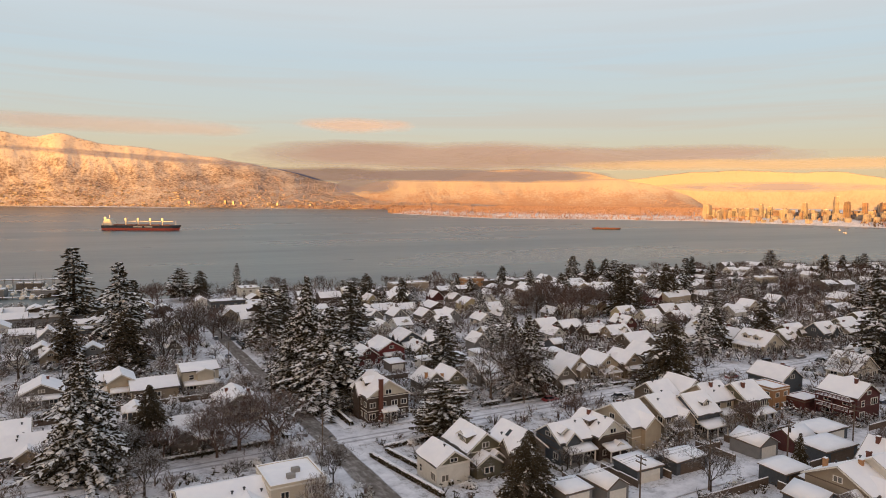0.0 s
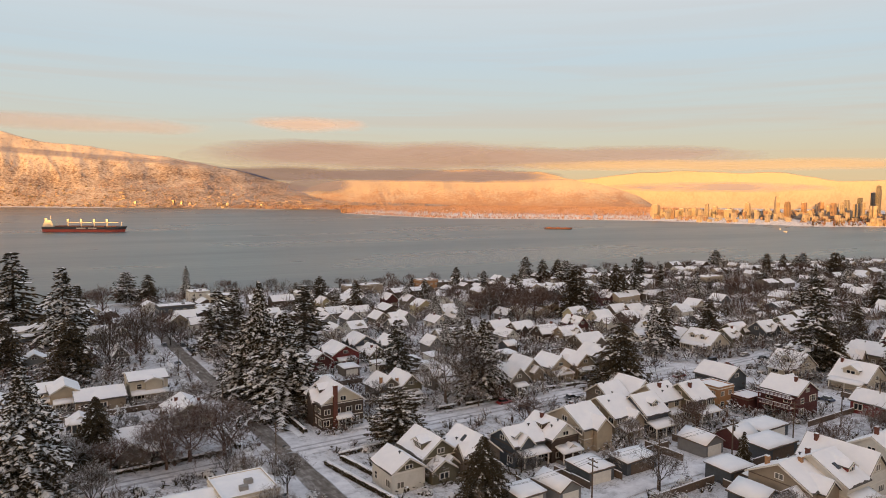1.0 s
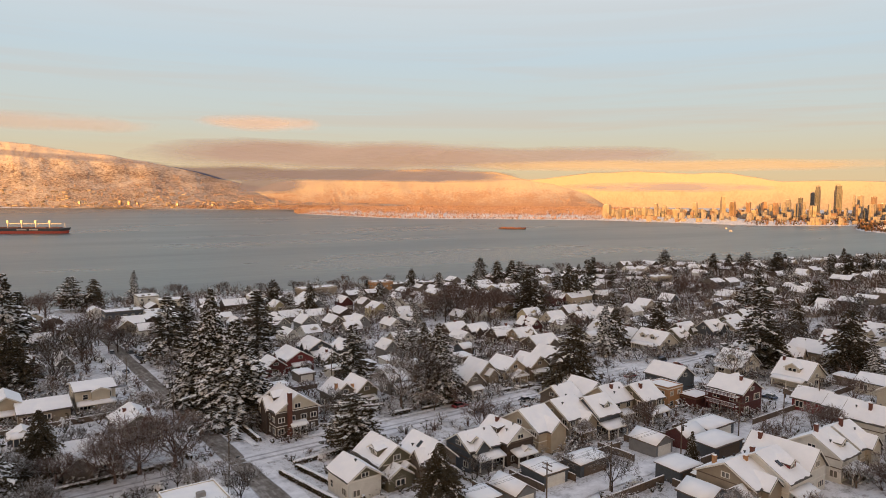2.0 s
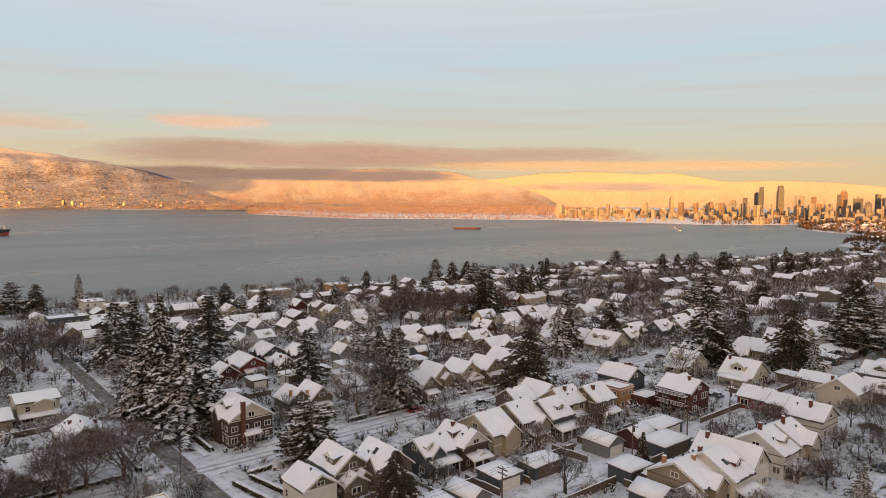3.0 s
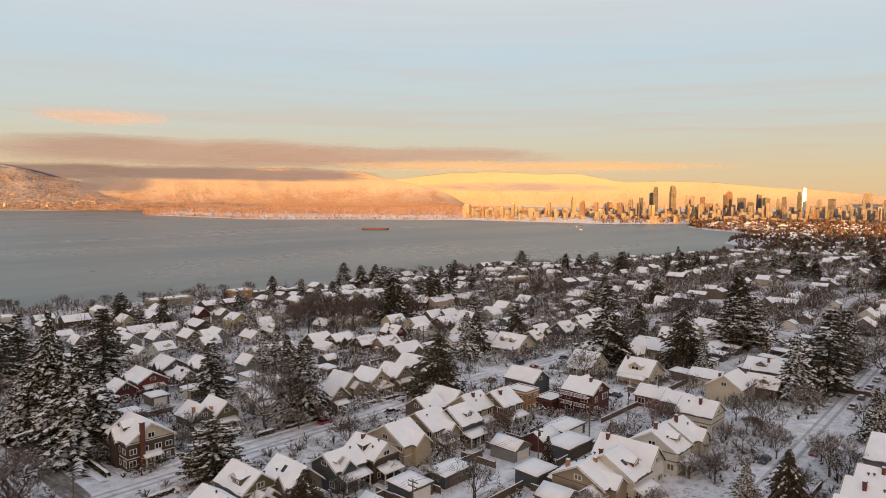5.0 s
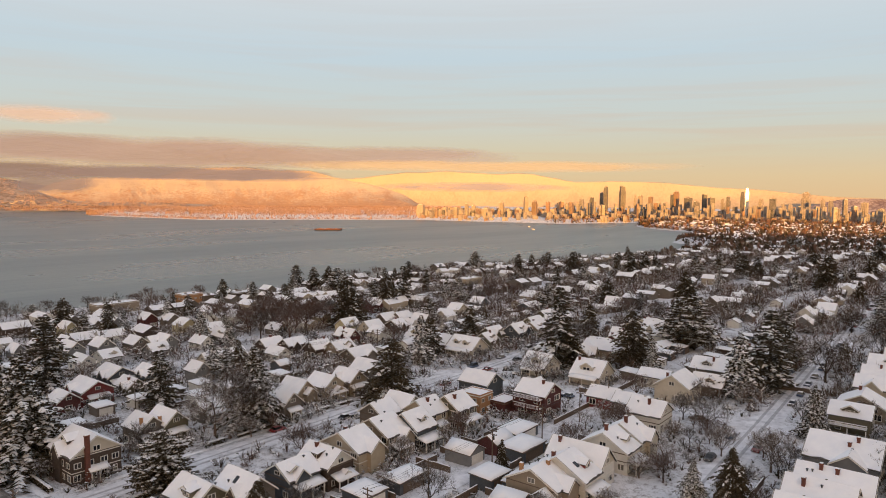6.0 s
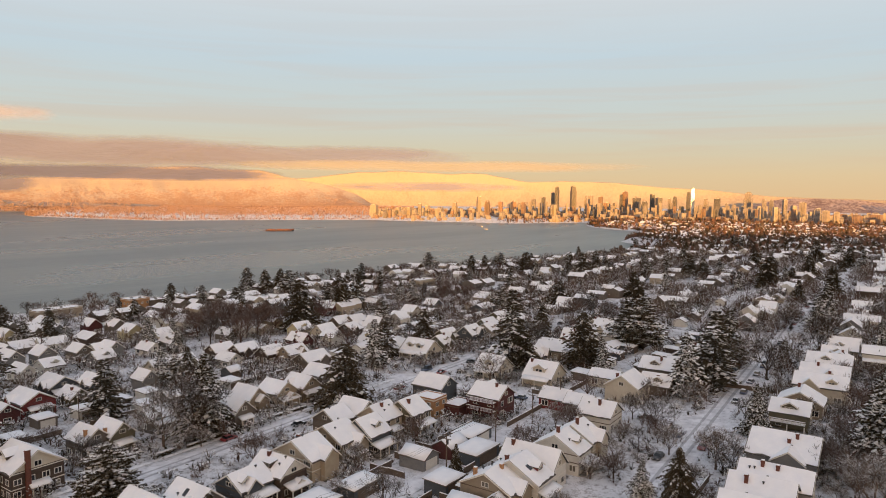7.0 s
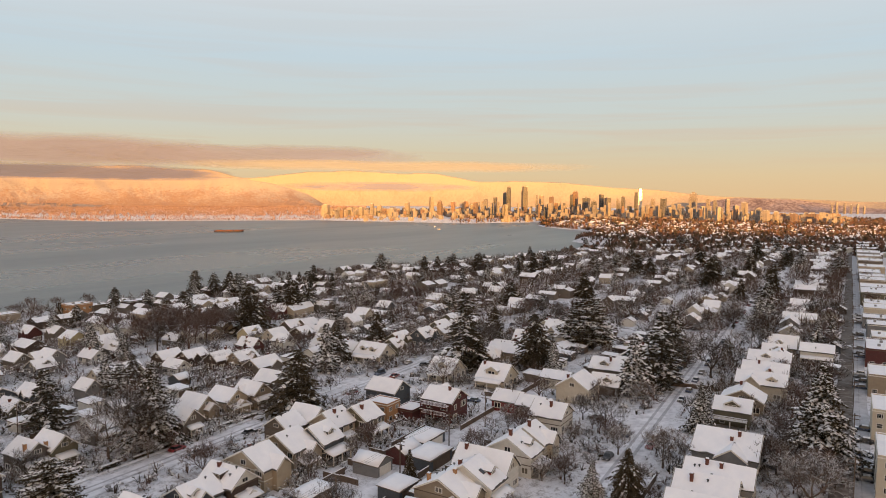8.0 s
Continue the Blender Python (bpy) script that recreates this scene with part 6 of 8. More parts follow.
bare_tree(338.5, 50.2, 8.0, "frosted", 1.3)
bare_tree(359.2, 33.1, 12.0, "frosted", 1.2)
bare_tree(209.5, 52.8, 8.0, "frosted", 1.2)
bare_tree(167.4, 132.1, 6.0, "frosted", 1.2)
bare_tree(153.4, 89.6, 5.0, "frosted", 1.2)


# ---- streets ----
def strip(name, x0, y0, x1, y1, width, mat, label, lift=0.0, step=3.0):
    """A road or path draped on the land, slightly crowned."""
    L = math.hypot(x1 - x0, y1 - y0)
    n = max(2, int(L / step))
    t = np.linspace(0, 1, n)
    o = np.linspace(-0.5, 0.5, 7)
    nx, ny = -(y1 - y0) / L, (x1 - x0) / L
    T, O = np.meshgrid(t, o, indexing="ij")
    wob = 1 + 0.05 * np.sin(T * L / 7.0) + 0.03 * np.sin(T * L / 2.3)
    X, Y = x0 + (x1 - x0) * T + nx * O * width * wob, y0 + (y1 - y0) * T + ny * O * width * wob
    Z = land_height(X, Y) + 0.10 * (1 - 4 * O * O) + lift
    P = np.stack([X, Y, Z], -1)
    ob = new(name, grid_mesh(name, P[:, ::-1], [mat]))
    tagged(ob, label, "road", kind="structure")


strip("road_north", 46.6, 60, 57.9, 345, 10.5, SNOW_ROAD, "snow-packed edges of the sloping street", 0.10)
strip("road_north_slush", 46.6, 60, 57.9, 345, 7.0, RUT, "grey slush along the sloping street", 0.125)
strip("road_north_tracks", 46.6, 60, 57.9, 345, 5.6, ROAD, "slushy asphalt worn bare by wheels", 0.15)
strip("road_cross_middle", -60, 142, 900, 142, 8.5, SNOW_ROAD, "side street under packed snow", 0.11)
strip("road_cross_south", 90, 40.3, 640, 58, 9.0, SNOW_ROAD, "residential street under packed snow", 0.11)
strip("road_cross_far", 60, 246, 700, 246, 8.0, SNOW_ROAD, "far side street under packed snow", 0.12)
strip("lane_middle", 62, 86, 186, 86, 5.0, SNOW_ROAD, "back lane under snow", 0.11)
strip("lane_south", 20, -2.2, 1300, -2.2, 4.4, LANE, "straight slushy lane with wheel tracks", 0.12)
strip("parking_strip", 120, -6.3, 1100, -6.3, 3.6, RUT, "trampled grey snow of the parking strip beside the lane", 0.10)
strip("road_east", 190, -4, 190, 330, 8.0, SNOW_ROAD, "crossing street under packed snow", 0.12)
strip("road_east_far", 328, -4, 328, 320, 8.0, SNOW_ROAD, "further crossing street under snow", 0.12)
strip("pavement_west", 39.8, 60, 50.6, 330, 1.6, YARD_SNOW, "snowy pavement along the street", 0.16)
strip("pavement_east", 57.0, 150, 64.2, 330, 1.6, YARD_SNOW, "snowy pavement along the street", 0.16)
strip("pavement_cross", 62, 148.5, 186, 148.5, 1.6, YARD_SNOW, "snowy pavement with foot tracks", 0.16)
for k in range(2):
    strip("wheel_rut", -40, 140.6 + k * 2.4, 600, 140.6 + k * 2.4, 1.3, RUT, "grey wheel rut in the packed snow", 0.15 - 0.01 * k)
    strip("wheel_rut", 90, 39.1 + k * 2.4, 600, 55.4 + k * 2.4, 1.3, RUT, "grey wheel rut in the packed snow", 0.15 - 0.01 * k)

rng = random.Random(77)
# parked and standing cars
car(58.8, 286, 90, "black", False)
car(52.8, 291, 90, "grey")
car(59.2, 276, 90, "blue", False)
car(58.9, 270, 90, "black", False)
car(49.7, 250, 90, "blue", False)
car(57.5, 228, -90, "white")
car(57.1, 219, -90, "grey")
car(56.8, 210, -90, "white")
car(55.9, 193, -90, "black", False)
car(40.4, 118, 92, "white", van=True)
for x in np.arange(100, 520, 6.4):
    for y, p in ((46.9, 0.5), (39.4, 0.62), (145.6, 0.42), (138.6, 0.4)):
        if y > 100 and (x < 66 or x > 420) or abs(x - 190) < 9 or abs(x - 328) < 9:
            continue
        if rng.random() < p:
            car(x + rng.uniform(-0.7, 0.7), y + rng.uniform(-0.2, 0.2) + (0.032 * (x - 90) - 2.7 if y < 100 else 0), rng.choice((0, 180)) + rng.uniform(-2, 2),
                rng.choice(["black", "black", "grey", "white", "blue", "red"]), rng.random() < 0.75, rng.random() < 0.15)
for y in np.arange(52, 136, 6.6):
    if rng.random() < 0.4 and abs(y - 86) > 6:
        car(186.6, y, 90 + rng.uniform(-2, 2), rng.choice(["black", "grey", "blue"]), rng.random() < 0.7)
for x in np.arange(150, 420, 5.2):
    if rng.random() < 0.42:
        car(x + rng.uniform(-1.2, 1.2), -6.6 + rng.uniform(-0.4, 0.4), 90, rng.choice(["black", "grey", "white", "blue"]), rng.random() < 0.8)

# poles and wires
run = [(x, -4.3) for x in (122, 154, 186, 220, 256, 294, 334, 378, 426, 480, 540)]
for x, y in run:
    utility_pole(x, y, 10.5)
wires(run)
run = [(60, 83.0), (84, 83.0), (101, 83.0), (124, 83.5), (146, 83.5), (166, 83.5), (184, 83.5)]
for x, y in run:
    utility_pole(x, y, 9.5)
wires(run)
run = [(66, 196.0), (100, 196.0), (134, 196.0), (168, 196.0), (204, 196), (240, 196), (276, 196)]
for x, y in run:
    utility_pole(x, y, 9.5)
wires(run)
utility_pole(46.0, 136.0, 9.0)
utility_pole(46.2, 178.0, 9.0)
utility_pole(46.2, 232.0, 9.0)
street_lamp(40.5, 120.5, 20)
street_lamp(60.4, 186.0, 180)
street_lamp(180.0, 49.0, -90)

# garden walls, fences and hedges
hedge(54.5, 130, 57.5, 104, 0.9, 0.8)
hedge(58.5, 131, 61.5, 108, 0.9, 0.8)
hedge(58.8, 133, 76, 134, 0.8, 0.8)
hedge(58.6, 152, 60.6, 186, 1.2, 1.0)
hedge(42.2, 150, 42.8, 166, 1.1, 0.9)
hedge(8, 148, 40, 149.5, 0.7, 0.7)
for x0, x1, y in ((66, 100, 97.5), (101, 121, 97.0), (62, 90, 79.5), (94, 112, 79.0), (140, 156, 97.0), (126, 150, 80.0)):
    fence(x0, y, x1, y, 1.6)
for x in (72, 81, 90.5, 99, 108, 117, 126, 134.5):
    fence(x, 90, x, 100, 1.5)
for x in (112, 125, 133, 142.5, 153):
    fence(x, 66, x, 77, 1.5)
for x0, y0, x1, y1 in ((160, 88, 186, 88), (194, 75, 194, 98), (200, 88, 226, 88), (62, 190, 92, 190), (100, 190, 140, 190), (10, 195, 40, 196), (-10, 190, 8, 192),
                       (150, 190, 184, 190), (196, 190, 230, 190), (232, 30, 232, 60), (196, 33, 216, 33), (120, 33, 150, 33)):
    fence(x0, y0, x1, y1, 1.5)
for x in (94, 103.5, 112, 121, 130, 139, 150, 160):
    hedge(x, 149.8, x + 6.0, 149.8, rng.uniform(0.7, 1.2), 0.8)

# flat-roofed shops and flats along the south side of the lane
for x, w, d, h, wall, rows in ((332, 20, 13, 5.0, "white", 1), (356, 18, 15, 6.0, "grey", 0), (408, 24, 16, 6.5, "cream", 0), (436, 22, 14, 5.2, "taupe", 0), (510, 28, 16, 6.0, "white", 0),
                               (545, 30, 15, 7.0, "tan", 0), (580, 26, 16, 6.0, "grey", 0), (655, 34, 18, 6.5, "beige", 0), (700, 36, 18, 8.0, "taupe", 0), (745, 32, 18, 6.0, "white", 0),
                               (790, 36, 20, 7.0, "tan", 0), (840, 40, 20, 8.0, "grey", 0), (890, 38, 22, 6.5, "cream", 0), (945, 44, 22, 7.5, "olive", 0), (1005, 48, 24, 8.0, "tan", 0), (1070, 50, 26, 9.0, "grey", 0)):
    flat_house(x, -8.4 - d / 2 - (x * 7 % 5) * 0.6, w * 0.78, d, h, wall, rows=rows, name="shop", label=COLOUR_WORDS.get(wall, wall) + " flat-roofed shop building under snow", group="shops along the lane")


# ---- the rest of the houses, lot by lot ----
taken = [(o.location.x, o.location.y, o.name.split(".")[0]) for o in scene.objects if o.parent is None and o.name.split(".")[0] in ("house", "garage", "conifer_tree", "bare_tree")]
CELLS = {}
for tx, ty, tn in taken:
    CELLS.setdefault((int(tx // 20), int(ty // 20)), []).append((tx, ty, tn))


def free(x, y, r, r_tree=3.0):
    cx, cy = int(x // 20), int(y // 20)
    for i in (-1, 0, 1):
        for j in (-1, 0, 1):
            for tx, ty, tn in CELLS.get((cx + i, cy + j), ()):
                if math.hypot(tx - x, ty - y) < (r if tn in ("house", "garage") else r_tree):
                    return False
    return True


def take(x, y, n):
    CELLS.setdefault((int(x // 20), int(y // 20)), []).append((x, y, n))


rng = random.Random(42)
FAR_LOTS = []
CROSS = [53 + 137.0 * k for k in range(-3, 9)]
ROWS = [(20, "n"), (66, "s"), (118, "n"), (163, "s"), (219, "n"), (268, "s"), (318, "n"), (346, "s"), (378, "n"), (404, "s")]
TONES = ["beige", "cream", "tan", "brown", "slate", "grey", "white", "taupe", "olive", "maroon", "yellow", "white", "grey", "taupe"]
for y0, side in ROWS:
    x = -60.0
    while x < 840:
        w = rng.uniform(7.4, 10.2)
        x += w / 2 + 0.5
        y = y0 + rng.uniform(-2.0, 2.0)
        ok = all(abs(x - c) > 11 for c in CROSS) and free(x, y, 8.6, 3.0) and (y < 250 or float(bay_distance(x, y)) > 20)
        if x < 205 and y < 170:
            ok = False
        if x < 66 and y < 240:
            ok = False
        if ok and rng.random() < 0.90:
            ridge = "y" if rng.random() < 0.55 else "x"
            e, r = rng.choice([2.8, 3.2, 3.6, 4.2]), rng.uniform(2.4, 3.3)
            near = math.hypot(x, y) < 420
            take(x, y, "house")
            if math.hypot(x, y) > 345:
                if rng.random() < 0.72:
                    fx, fy = x + rng.uniform(-1.5, 1.5), y + rng.uniform(-5, 5)
                    FAR_LOTS.append((fx, fy, ground_z(fx, fy) - 0.5, rng.uniform(7.0, 11.5), rng.choice((0, 1, 1, 2, 4, 4))))
                x += w / 2 + 0.5
                continue
            house(round(x, 1), round(y, 1), round(w - 1.2 if ridge == "y" else w, 1), round(rng.uniform(10, 12.5), 1), e, round(r, 1), ridge, rng.choice(TONES),
                  trim=near, chimney=((rng.uniform(-2, 2), rng.uniform(-2, 2), 1.1),) if near and rng.random() < 0.6 else (),
                  dormers=((("s", rng.uniform(-1, 1), 3.2, 2.4),) if ridge == "x" else (("w", rng.uniform(-2, 2), 3.0, 2.4),)) if near and rng.random() < 0.45 else (),
                  vents=1 if near and rng.random() < 0.3 else 0)
        x += w / 2 + 0.5

# garages and sheds along the lanes
for y0 in (76, 92, 190, 202, 288, 2):
    x = 196.0 if y0 < 100 else 70.0
    while x < 420:
        x += rng.uniform(8, 15)
        y = y0 + rng.uniform(-1, 1)
        if free(x, y, 9.0, 3.0) and all(abs(x - c) > 9 for c in CROSS) and rng.random() < 0.7:
            garage(round(x, 1), round(y, 1), round(rng.uniform(5, 6.5), 1), round(rng.uniform(5, 6), 1), 2.6, rng.choice(["slate", "grey", "brown", "white", "taupe"]), 0,
                   rng.choice([0, 0, 1.5]), "x")
            take(x, y, "garage")

# ---- the rest of the trees ----
dice = np.random.default_rng(7)


def candidates(count, r0, r1, a0, a1, bias, shore, y_min=-200.0):
    """Places in a sector, clear of the shore, as rows of x, y, z."""
    d = r0 + (r1 - r0) * dice.random(count) ** bias
    a = np.radians(dice.uniform(a0, a1, count))
    x, y = d * np.sin(a), d * np.cos(a)
    keep = (bay_distance(x, y) > shore) & (y > y_min)
    x, y = x[keep], y[keep]
    return np.stack([x, y, land_height(x, y)], -1).tolist()


def on_road(x, y, gap):
    return min(abs(y - s) for s in (43, 142, 246, 86, -4)) < gap or min(abs(x - c) for c in CROSS) < gap


n = 0
for x, y, z in candidates(4000, 90, 345, -8, 95, 0.9, 14, 4):
    d = math.hypot(x, y)
    if n >= 85 or on_road(x, y, 5.5) or (d < 150 and rng.random() < 0.5) or not free(x, y, 6.8, 3.6):
        continue
    n += 1
    h = rng.uniform(5.5, 9) if d < 230 else rng.uniform(7, 13)
    bare_tree(round(x, 1), round(y, 1), round(h, 1), rng.choice(["brown", "russet", "frosted", "frosted"] if d < 400 else ["brown", "russet", "russet", "frosted"]), round(rng.uniform(1.0, 1.5), 2))
    take(x, y, "bare_tree")
n = 0
for x, y, z in candidates(3000, 240, 1140, 20, 95, 0.9, 18, 6):
    if n >= 95 or on_road(x, y, 6.0) or not free(x, y, 7.5, 5.0):
        continue
    n += 1
    conifer(round(x, 1), round(y, 1), round(rng.uniform(9, 19), 1), rng.choice(["cedar", "spruce", "cedar", "fir", "pine"]), round(rng.uniform(0.9, 1.3), 2))
    take(x, y, "conifer_tree")
n = 0
for x, y, z in candidates(3000, 95, 285, -6, 90, 0.9, 20, 4):
    if n >= 240 or on_road(x, y, 5.0) or not free(x, y, 5.2, 1.5):
        continue
    n += 1
    shrub(round(x, 1), round(y, 1), round(rng.uniform(0.7, 1.9), 2), rng.choice(["green", "snowy", "snowy", "snowy", "brown"]), round(rng.uniform(0.7, 1.2), 2))


n = 0
for x, y, z in candidates(4000, 105, 265, -6, 92, 0.9, 20, 6):
    if n >= 60 or on_road(x, y, 5.0) or not free(x, y, 5.6, 2.2):
        continue
    n += 1
    bare_tree(round(x, 1), round(y, 1), round(rng.uniform(3.5, 6.5), 1), rng.choice(["frosted", "frosted", "brown"]), round(rng.uniform(1.1, 1.5), 2))
    take(x, y, "bare_tree")


def scatter(name, label, mats, places, make, category):
    """One object of many small growths that nobody could count."""
    b = Build()
    for p in places:
        make(b, *p)
    tagged(new(name, b.mesh(name, *mats)), label, category, kind="stuff")


def tuft(b, x, y, z, s, kind):
    """A low twiggy tangle: crossed blades and a few snow flakes."""
    for k in range(9):
        a = rng.uniform(0, 6.283)
        r = s * rng.uniform(0.4, 1.0)
        tip = (x + math.cos(a) * r, y + math.sin(a) * r, z + s * rng.uniform(0.5, 1.2))
        w = 0.08 * s
        b.face([(x + math.cos(a + 1.6) * w - 0.1, y + math.sin(a + 1.6) * w, z - 0.1), (x - math.cos(a + 1.6) * w, y - math.sin(a + 1.6) * w, z - 0.1), tip], kind)
        if k % 3 == 0:
            q = s * 0.28
            b.face([(tip[0] - q, tip[1], tip[2]), (tip[0], tip[1] - q, tip[2]), (tip[0] + q, tip[1], tip[2] - 0.1), (tip[0], tip[1] + q, tip[2])], kind if rng.random() < 0.8 else 2)


places = []
for x, y, z in candidates(26000, 85, 415, -7, 93, 0.85, 5):
    if len(places) >= 6500 or on_road(x, y, 4.8) or not free(x, y, 4.0, 0.4) or noise.noise(Vector((x * 0.08, y * 0.08, 0))) < -0.12:
        continue
    places.append((x, y, z, rng.uniform(0.6, 1.7), rng.choice((0, 1, 1))))
scatter("undergrowth", "tangled winter garden growth, brown and dusted with snow", (RED_BARK, NEEDLES, BRANCH_SNOW), places, tuft, "undergrowth")


# snow-dusted wood, its colour paler and pinker to carry the low sun
SUNLIT_FROST_WOOD = plain("sunlit_frost_wood", paint(0.38, 0.265, 0.22), paint(0.24, 0.155, 0.125), 0.05, 0.9, 0.3, 0.3)


def clump(b, x, y, z, s, kind):
    """A far tree: a trunk-like spike with ragged flakes round it."""
    for k in range(11):
        a, f = rng.uniform(0, 6.283), rng.random()
        r = s * 0.42 * (1 - 0.75 * f) * rng.uniform(0.5, 1.1)
        cx, cy, cz = x + math.cos(a) * r, y + math.sin(a) * r, z + s * (0.12 + 0.85 * f)
        q = s * rng.uniform(0.12, 0.22)
        b.face([(cx - math.sin(a) * q, cy + math.cos(a) * q, cz - q * 0.6), (cx + math.sin(a) * q, cy - math.cos(a) * q, cz - q * 0.6), (cx + math.cos(a) * q * 0.3, cy + math.sin(a) * q * 0.3, cz + q)], kind)


def thicket(b, x, y, z, s, kind):
    """A small bare garden tree or bush: upright twigs fanning out, a few with snow along them."""
    for k in range(22):
        a, f = rng.uniform(0, 6.283), rng.uniform(0.2, 1.0)
        r = s * 0.62 * f
        h0, h1 = s * rng.uniform(0.05, 0.3), s * rng.uniform(0.25, 0.8) * (1.15 - 0.6 * f)
        cx, cy = x + math.cos(a) * r, y + math.sin(a) * r
        w = s * 0.022 + 0.035
        b.face([(x + math.cos(a) * r * 0.3 - math.sin(a) * w, y + math.sin(a) * r * 0.3 + math.cos(a) * w, z + h0),
                (x + math.cos(a) * r * 0.3 + math.sin(a) * w, y + math.sin(a) * r * 0.3 - math.cos(a) * w, z + h0), (cx, cy, z + h1)], kind)
        q = s * rng.uniform(0.05, 0.11)
        b.face([(cx - q, cy, z + h1 * 0.8), (cx, cy - q, z + h1 * 0.75), (cx + q, cy + q, z + h1 * 0.85)], kind if rng.random() < 0.8 else 3)


def far_places(count, r0, r1, a0, a1, size, kinds, shore=15, y_min=-200.0, bias=1.0):
    spots = candidates(count * 4, r0, r1, a0, a1, bias, shore, y_min)[:count]
    return [(x, y, z - 0.5, rng.uniform(*size), rng.choice(kinds)) for x, y, z in spots]


places = []
for x, y, z in candidates(30000, 150, 900, -8, 95, 0.9, 8, -2):
    if len(places) >= 3800 or on_road(x, y, 4.5) or not free(x, y, 4.6, 0.5) or noise.noise(Vector((x * 0.02, y * 0.02, 3.0))) < -0.25:
        continue
    places.append((x, y, z, rng.uniform(2.2, 5.0) if math.hypot(x, y) < 230 else rng.uniform(3.0, 8.0), rng.choice((0, 1, 0, 1, 2))))
for ob in [o for o in scene.objects if o.parent is None and o.name.startswith("house")]:
    hx, hy, hz = ob.location
    if 150 < math.hypot(hx, hy) < 800:
        for k in range(rng.choice((4, 6, 8))):
            side = rng.random() < 0.7
            x, y = (hx + rng.uniform(-6, 6), hy - rng.uniform(5.5, 8.5)) if side else (hx - rng.uniform(5, 7), hy + rng.uniform(-6, 5))
            if not on_road(x, y, 4.5) and free(x, y, 4.3, 0.5):
                places.append((x, y, ground_z(x, y), rng.uniform(2.4, 5.5), rng.choice((0, 1, 0, 2))))
scatter("garden_thickets", "bare brown garden bushes and small trees between the houses", (BARK, RED_BARK, GREY_BARK, BRANCH_SNOW), places, thicket, "bushes")


def far_bare(b, x, y, z, s, kind):
    """A leafless tree some way off: thin branches fanning out from a short stem into a loose dome, a few of them snowy."""
    b.face([(x - 0.14, y, z), (x + 0.14, y, z), (x, y, z + s * 0.55)], kind)
    for k in range(34):
        a, f = rng.uniform(0, 6.283), rng.random() ** 0.7
        r, h = s * 0.6 * f, s * (0.3 + 0.7 * math.sqrt(max(0, 1 - f * f))) * rng.uniform(0.45, 1.0)
        g, w = rng.uniform(0.3, 0.75), s * 0.008 + 0.045
        t = a + rng.uniform(-1.2, 1.2)
        px, py, pz = x + math.cos(t) * r * g, y + math.sin(t) * r * g, z + s * 0.2 + (h - s * 0.2) * g * 0.9
        b.face([(px - math.sin(a) * w, py + math.cos(a) * w, pz - w), (px + math.sin(a) * w, py - math.cos(a) * w, pz + w), (x + math.cos(a) * r, y + math.sin(a) * r, z + h)], kind if k % 11 else 4)


places = []
for x, y, z in candidates(80000, 205, 1050, 6, 95, 0.72, 16, 1):
    d = math.hypot(x, y)
    if len(places) >= 7200 or (x < 1.15 * y and rng.random() < 0.62) or on_road(x, y, 4.0) or not free(x, y, 4.7, 1.0) or noise.noise(Vector((x * 0.017, y * 0.017, 5.0))) < -0.22:
        continue
    places.append((x, y, z - 0.2, rng.uniform(4.0, 8.0) if d < 330 else rng.uniform(5.5, 11.5), rng.choice((0, 1, 1, 1, 2, 2, 3))))
scatter("garden_trees", "leafless brown and grey trees filling the gardens", (BARK, RED_BARK, GREY_BARK, NEEDLES, BRANCH_SNOW), places, far_bare, "trees")
# brighter, more orange copy of the russet bark, sunlight put into its colour
SUNLIT_RUSSET = plain("sunlit_russet_twigs", paint(0.19, 0.10, 0.066), paint(0.13, 0.073, 0.05), 0.3, 0.9)
scatter("far_woods_east", "bare reddish woods and gardens beyond the houses", (SUNLIT_RUSSET, NEEDLES, BARK, GREY_BARK),
        far_places(13000, 880, 3000, 60, 99, (5, 12), (0, 0, 1, 2, 3), 6, -400, 0.9), clump, "woods")
scatter("park_woods", "dense wooded park on the far point, snow-dusted and sunlit", (RED_BARK, NEEDLES, SUNLIT_FROST_WOOD),
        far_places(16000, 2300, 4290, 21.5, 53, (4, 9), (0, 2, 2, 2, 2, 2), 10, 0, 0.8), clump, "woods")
rim = []
for (x0, y0), (x1, y1) in list(zip(BAY[-10:-6], BAY[-9:-5])) + list(zip(BAY[15:25], BAY[16:26])):
    for k in range(int(math.hypot(x1 - x0, y1 - y0) / 2.2)):
        f = rng.random()
        x, y = x0 + (x1 - x0) * f + rng.uniform(-3, 38), y0 + (y1 - y0) * f + (rng.uniform(-3, 38) if y0 > 1500 else rng.uniform(-30, 1))
        rim.append((x, y, 0.2 if y0 > 1500 else ground_z(x, y), rng.uniform(4, 8), rng.choice((0, 2, 2) if y0 > 1500 else (0, 0, 1))))
scatter("shore_trees", "trees crowding the far shores of the bay", (RED_BARK, NEEDLES, SUNLIT_FROST_WOOD), rim, clump, "woods")
scatter("north_shore_woods", "trees along the far northern shore", (RED_BARK, SUNLIT_FROST_WOOD, BARK),
        far_places(6500, 3350, 4600, -9, 27, (5, 11), (0, 1, 1), 6, 0, 1.2), clump, "woods")


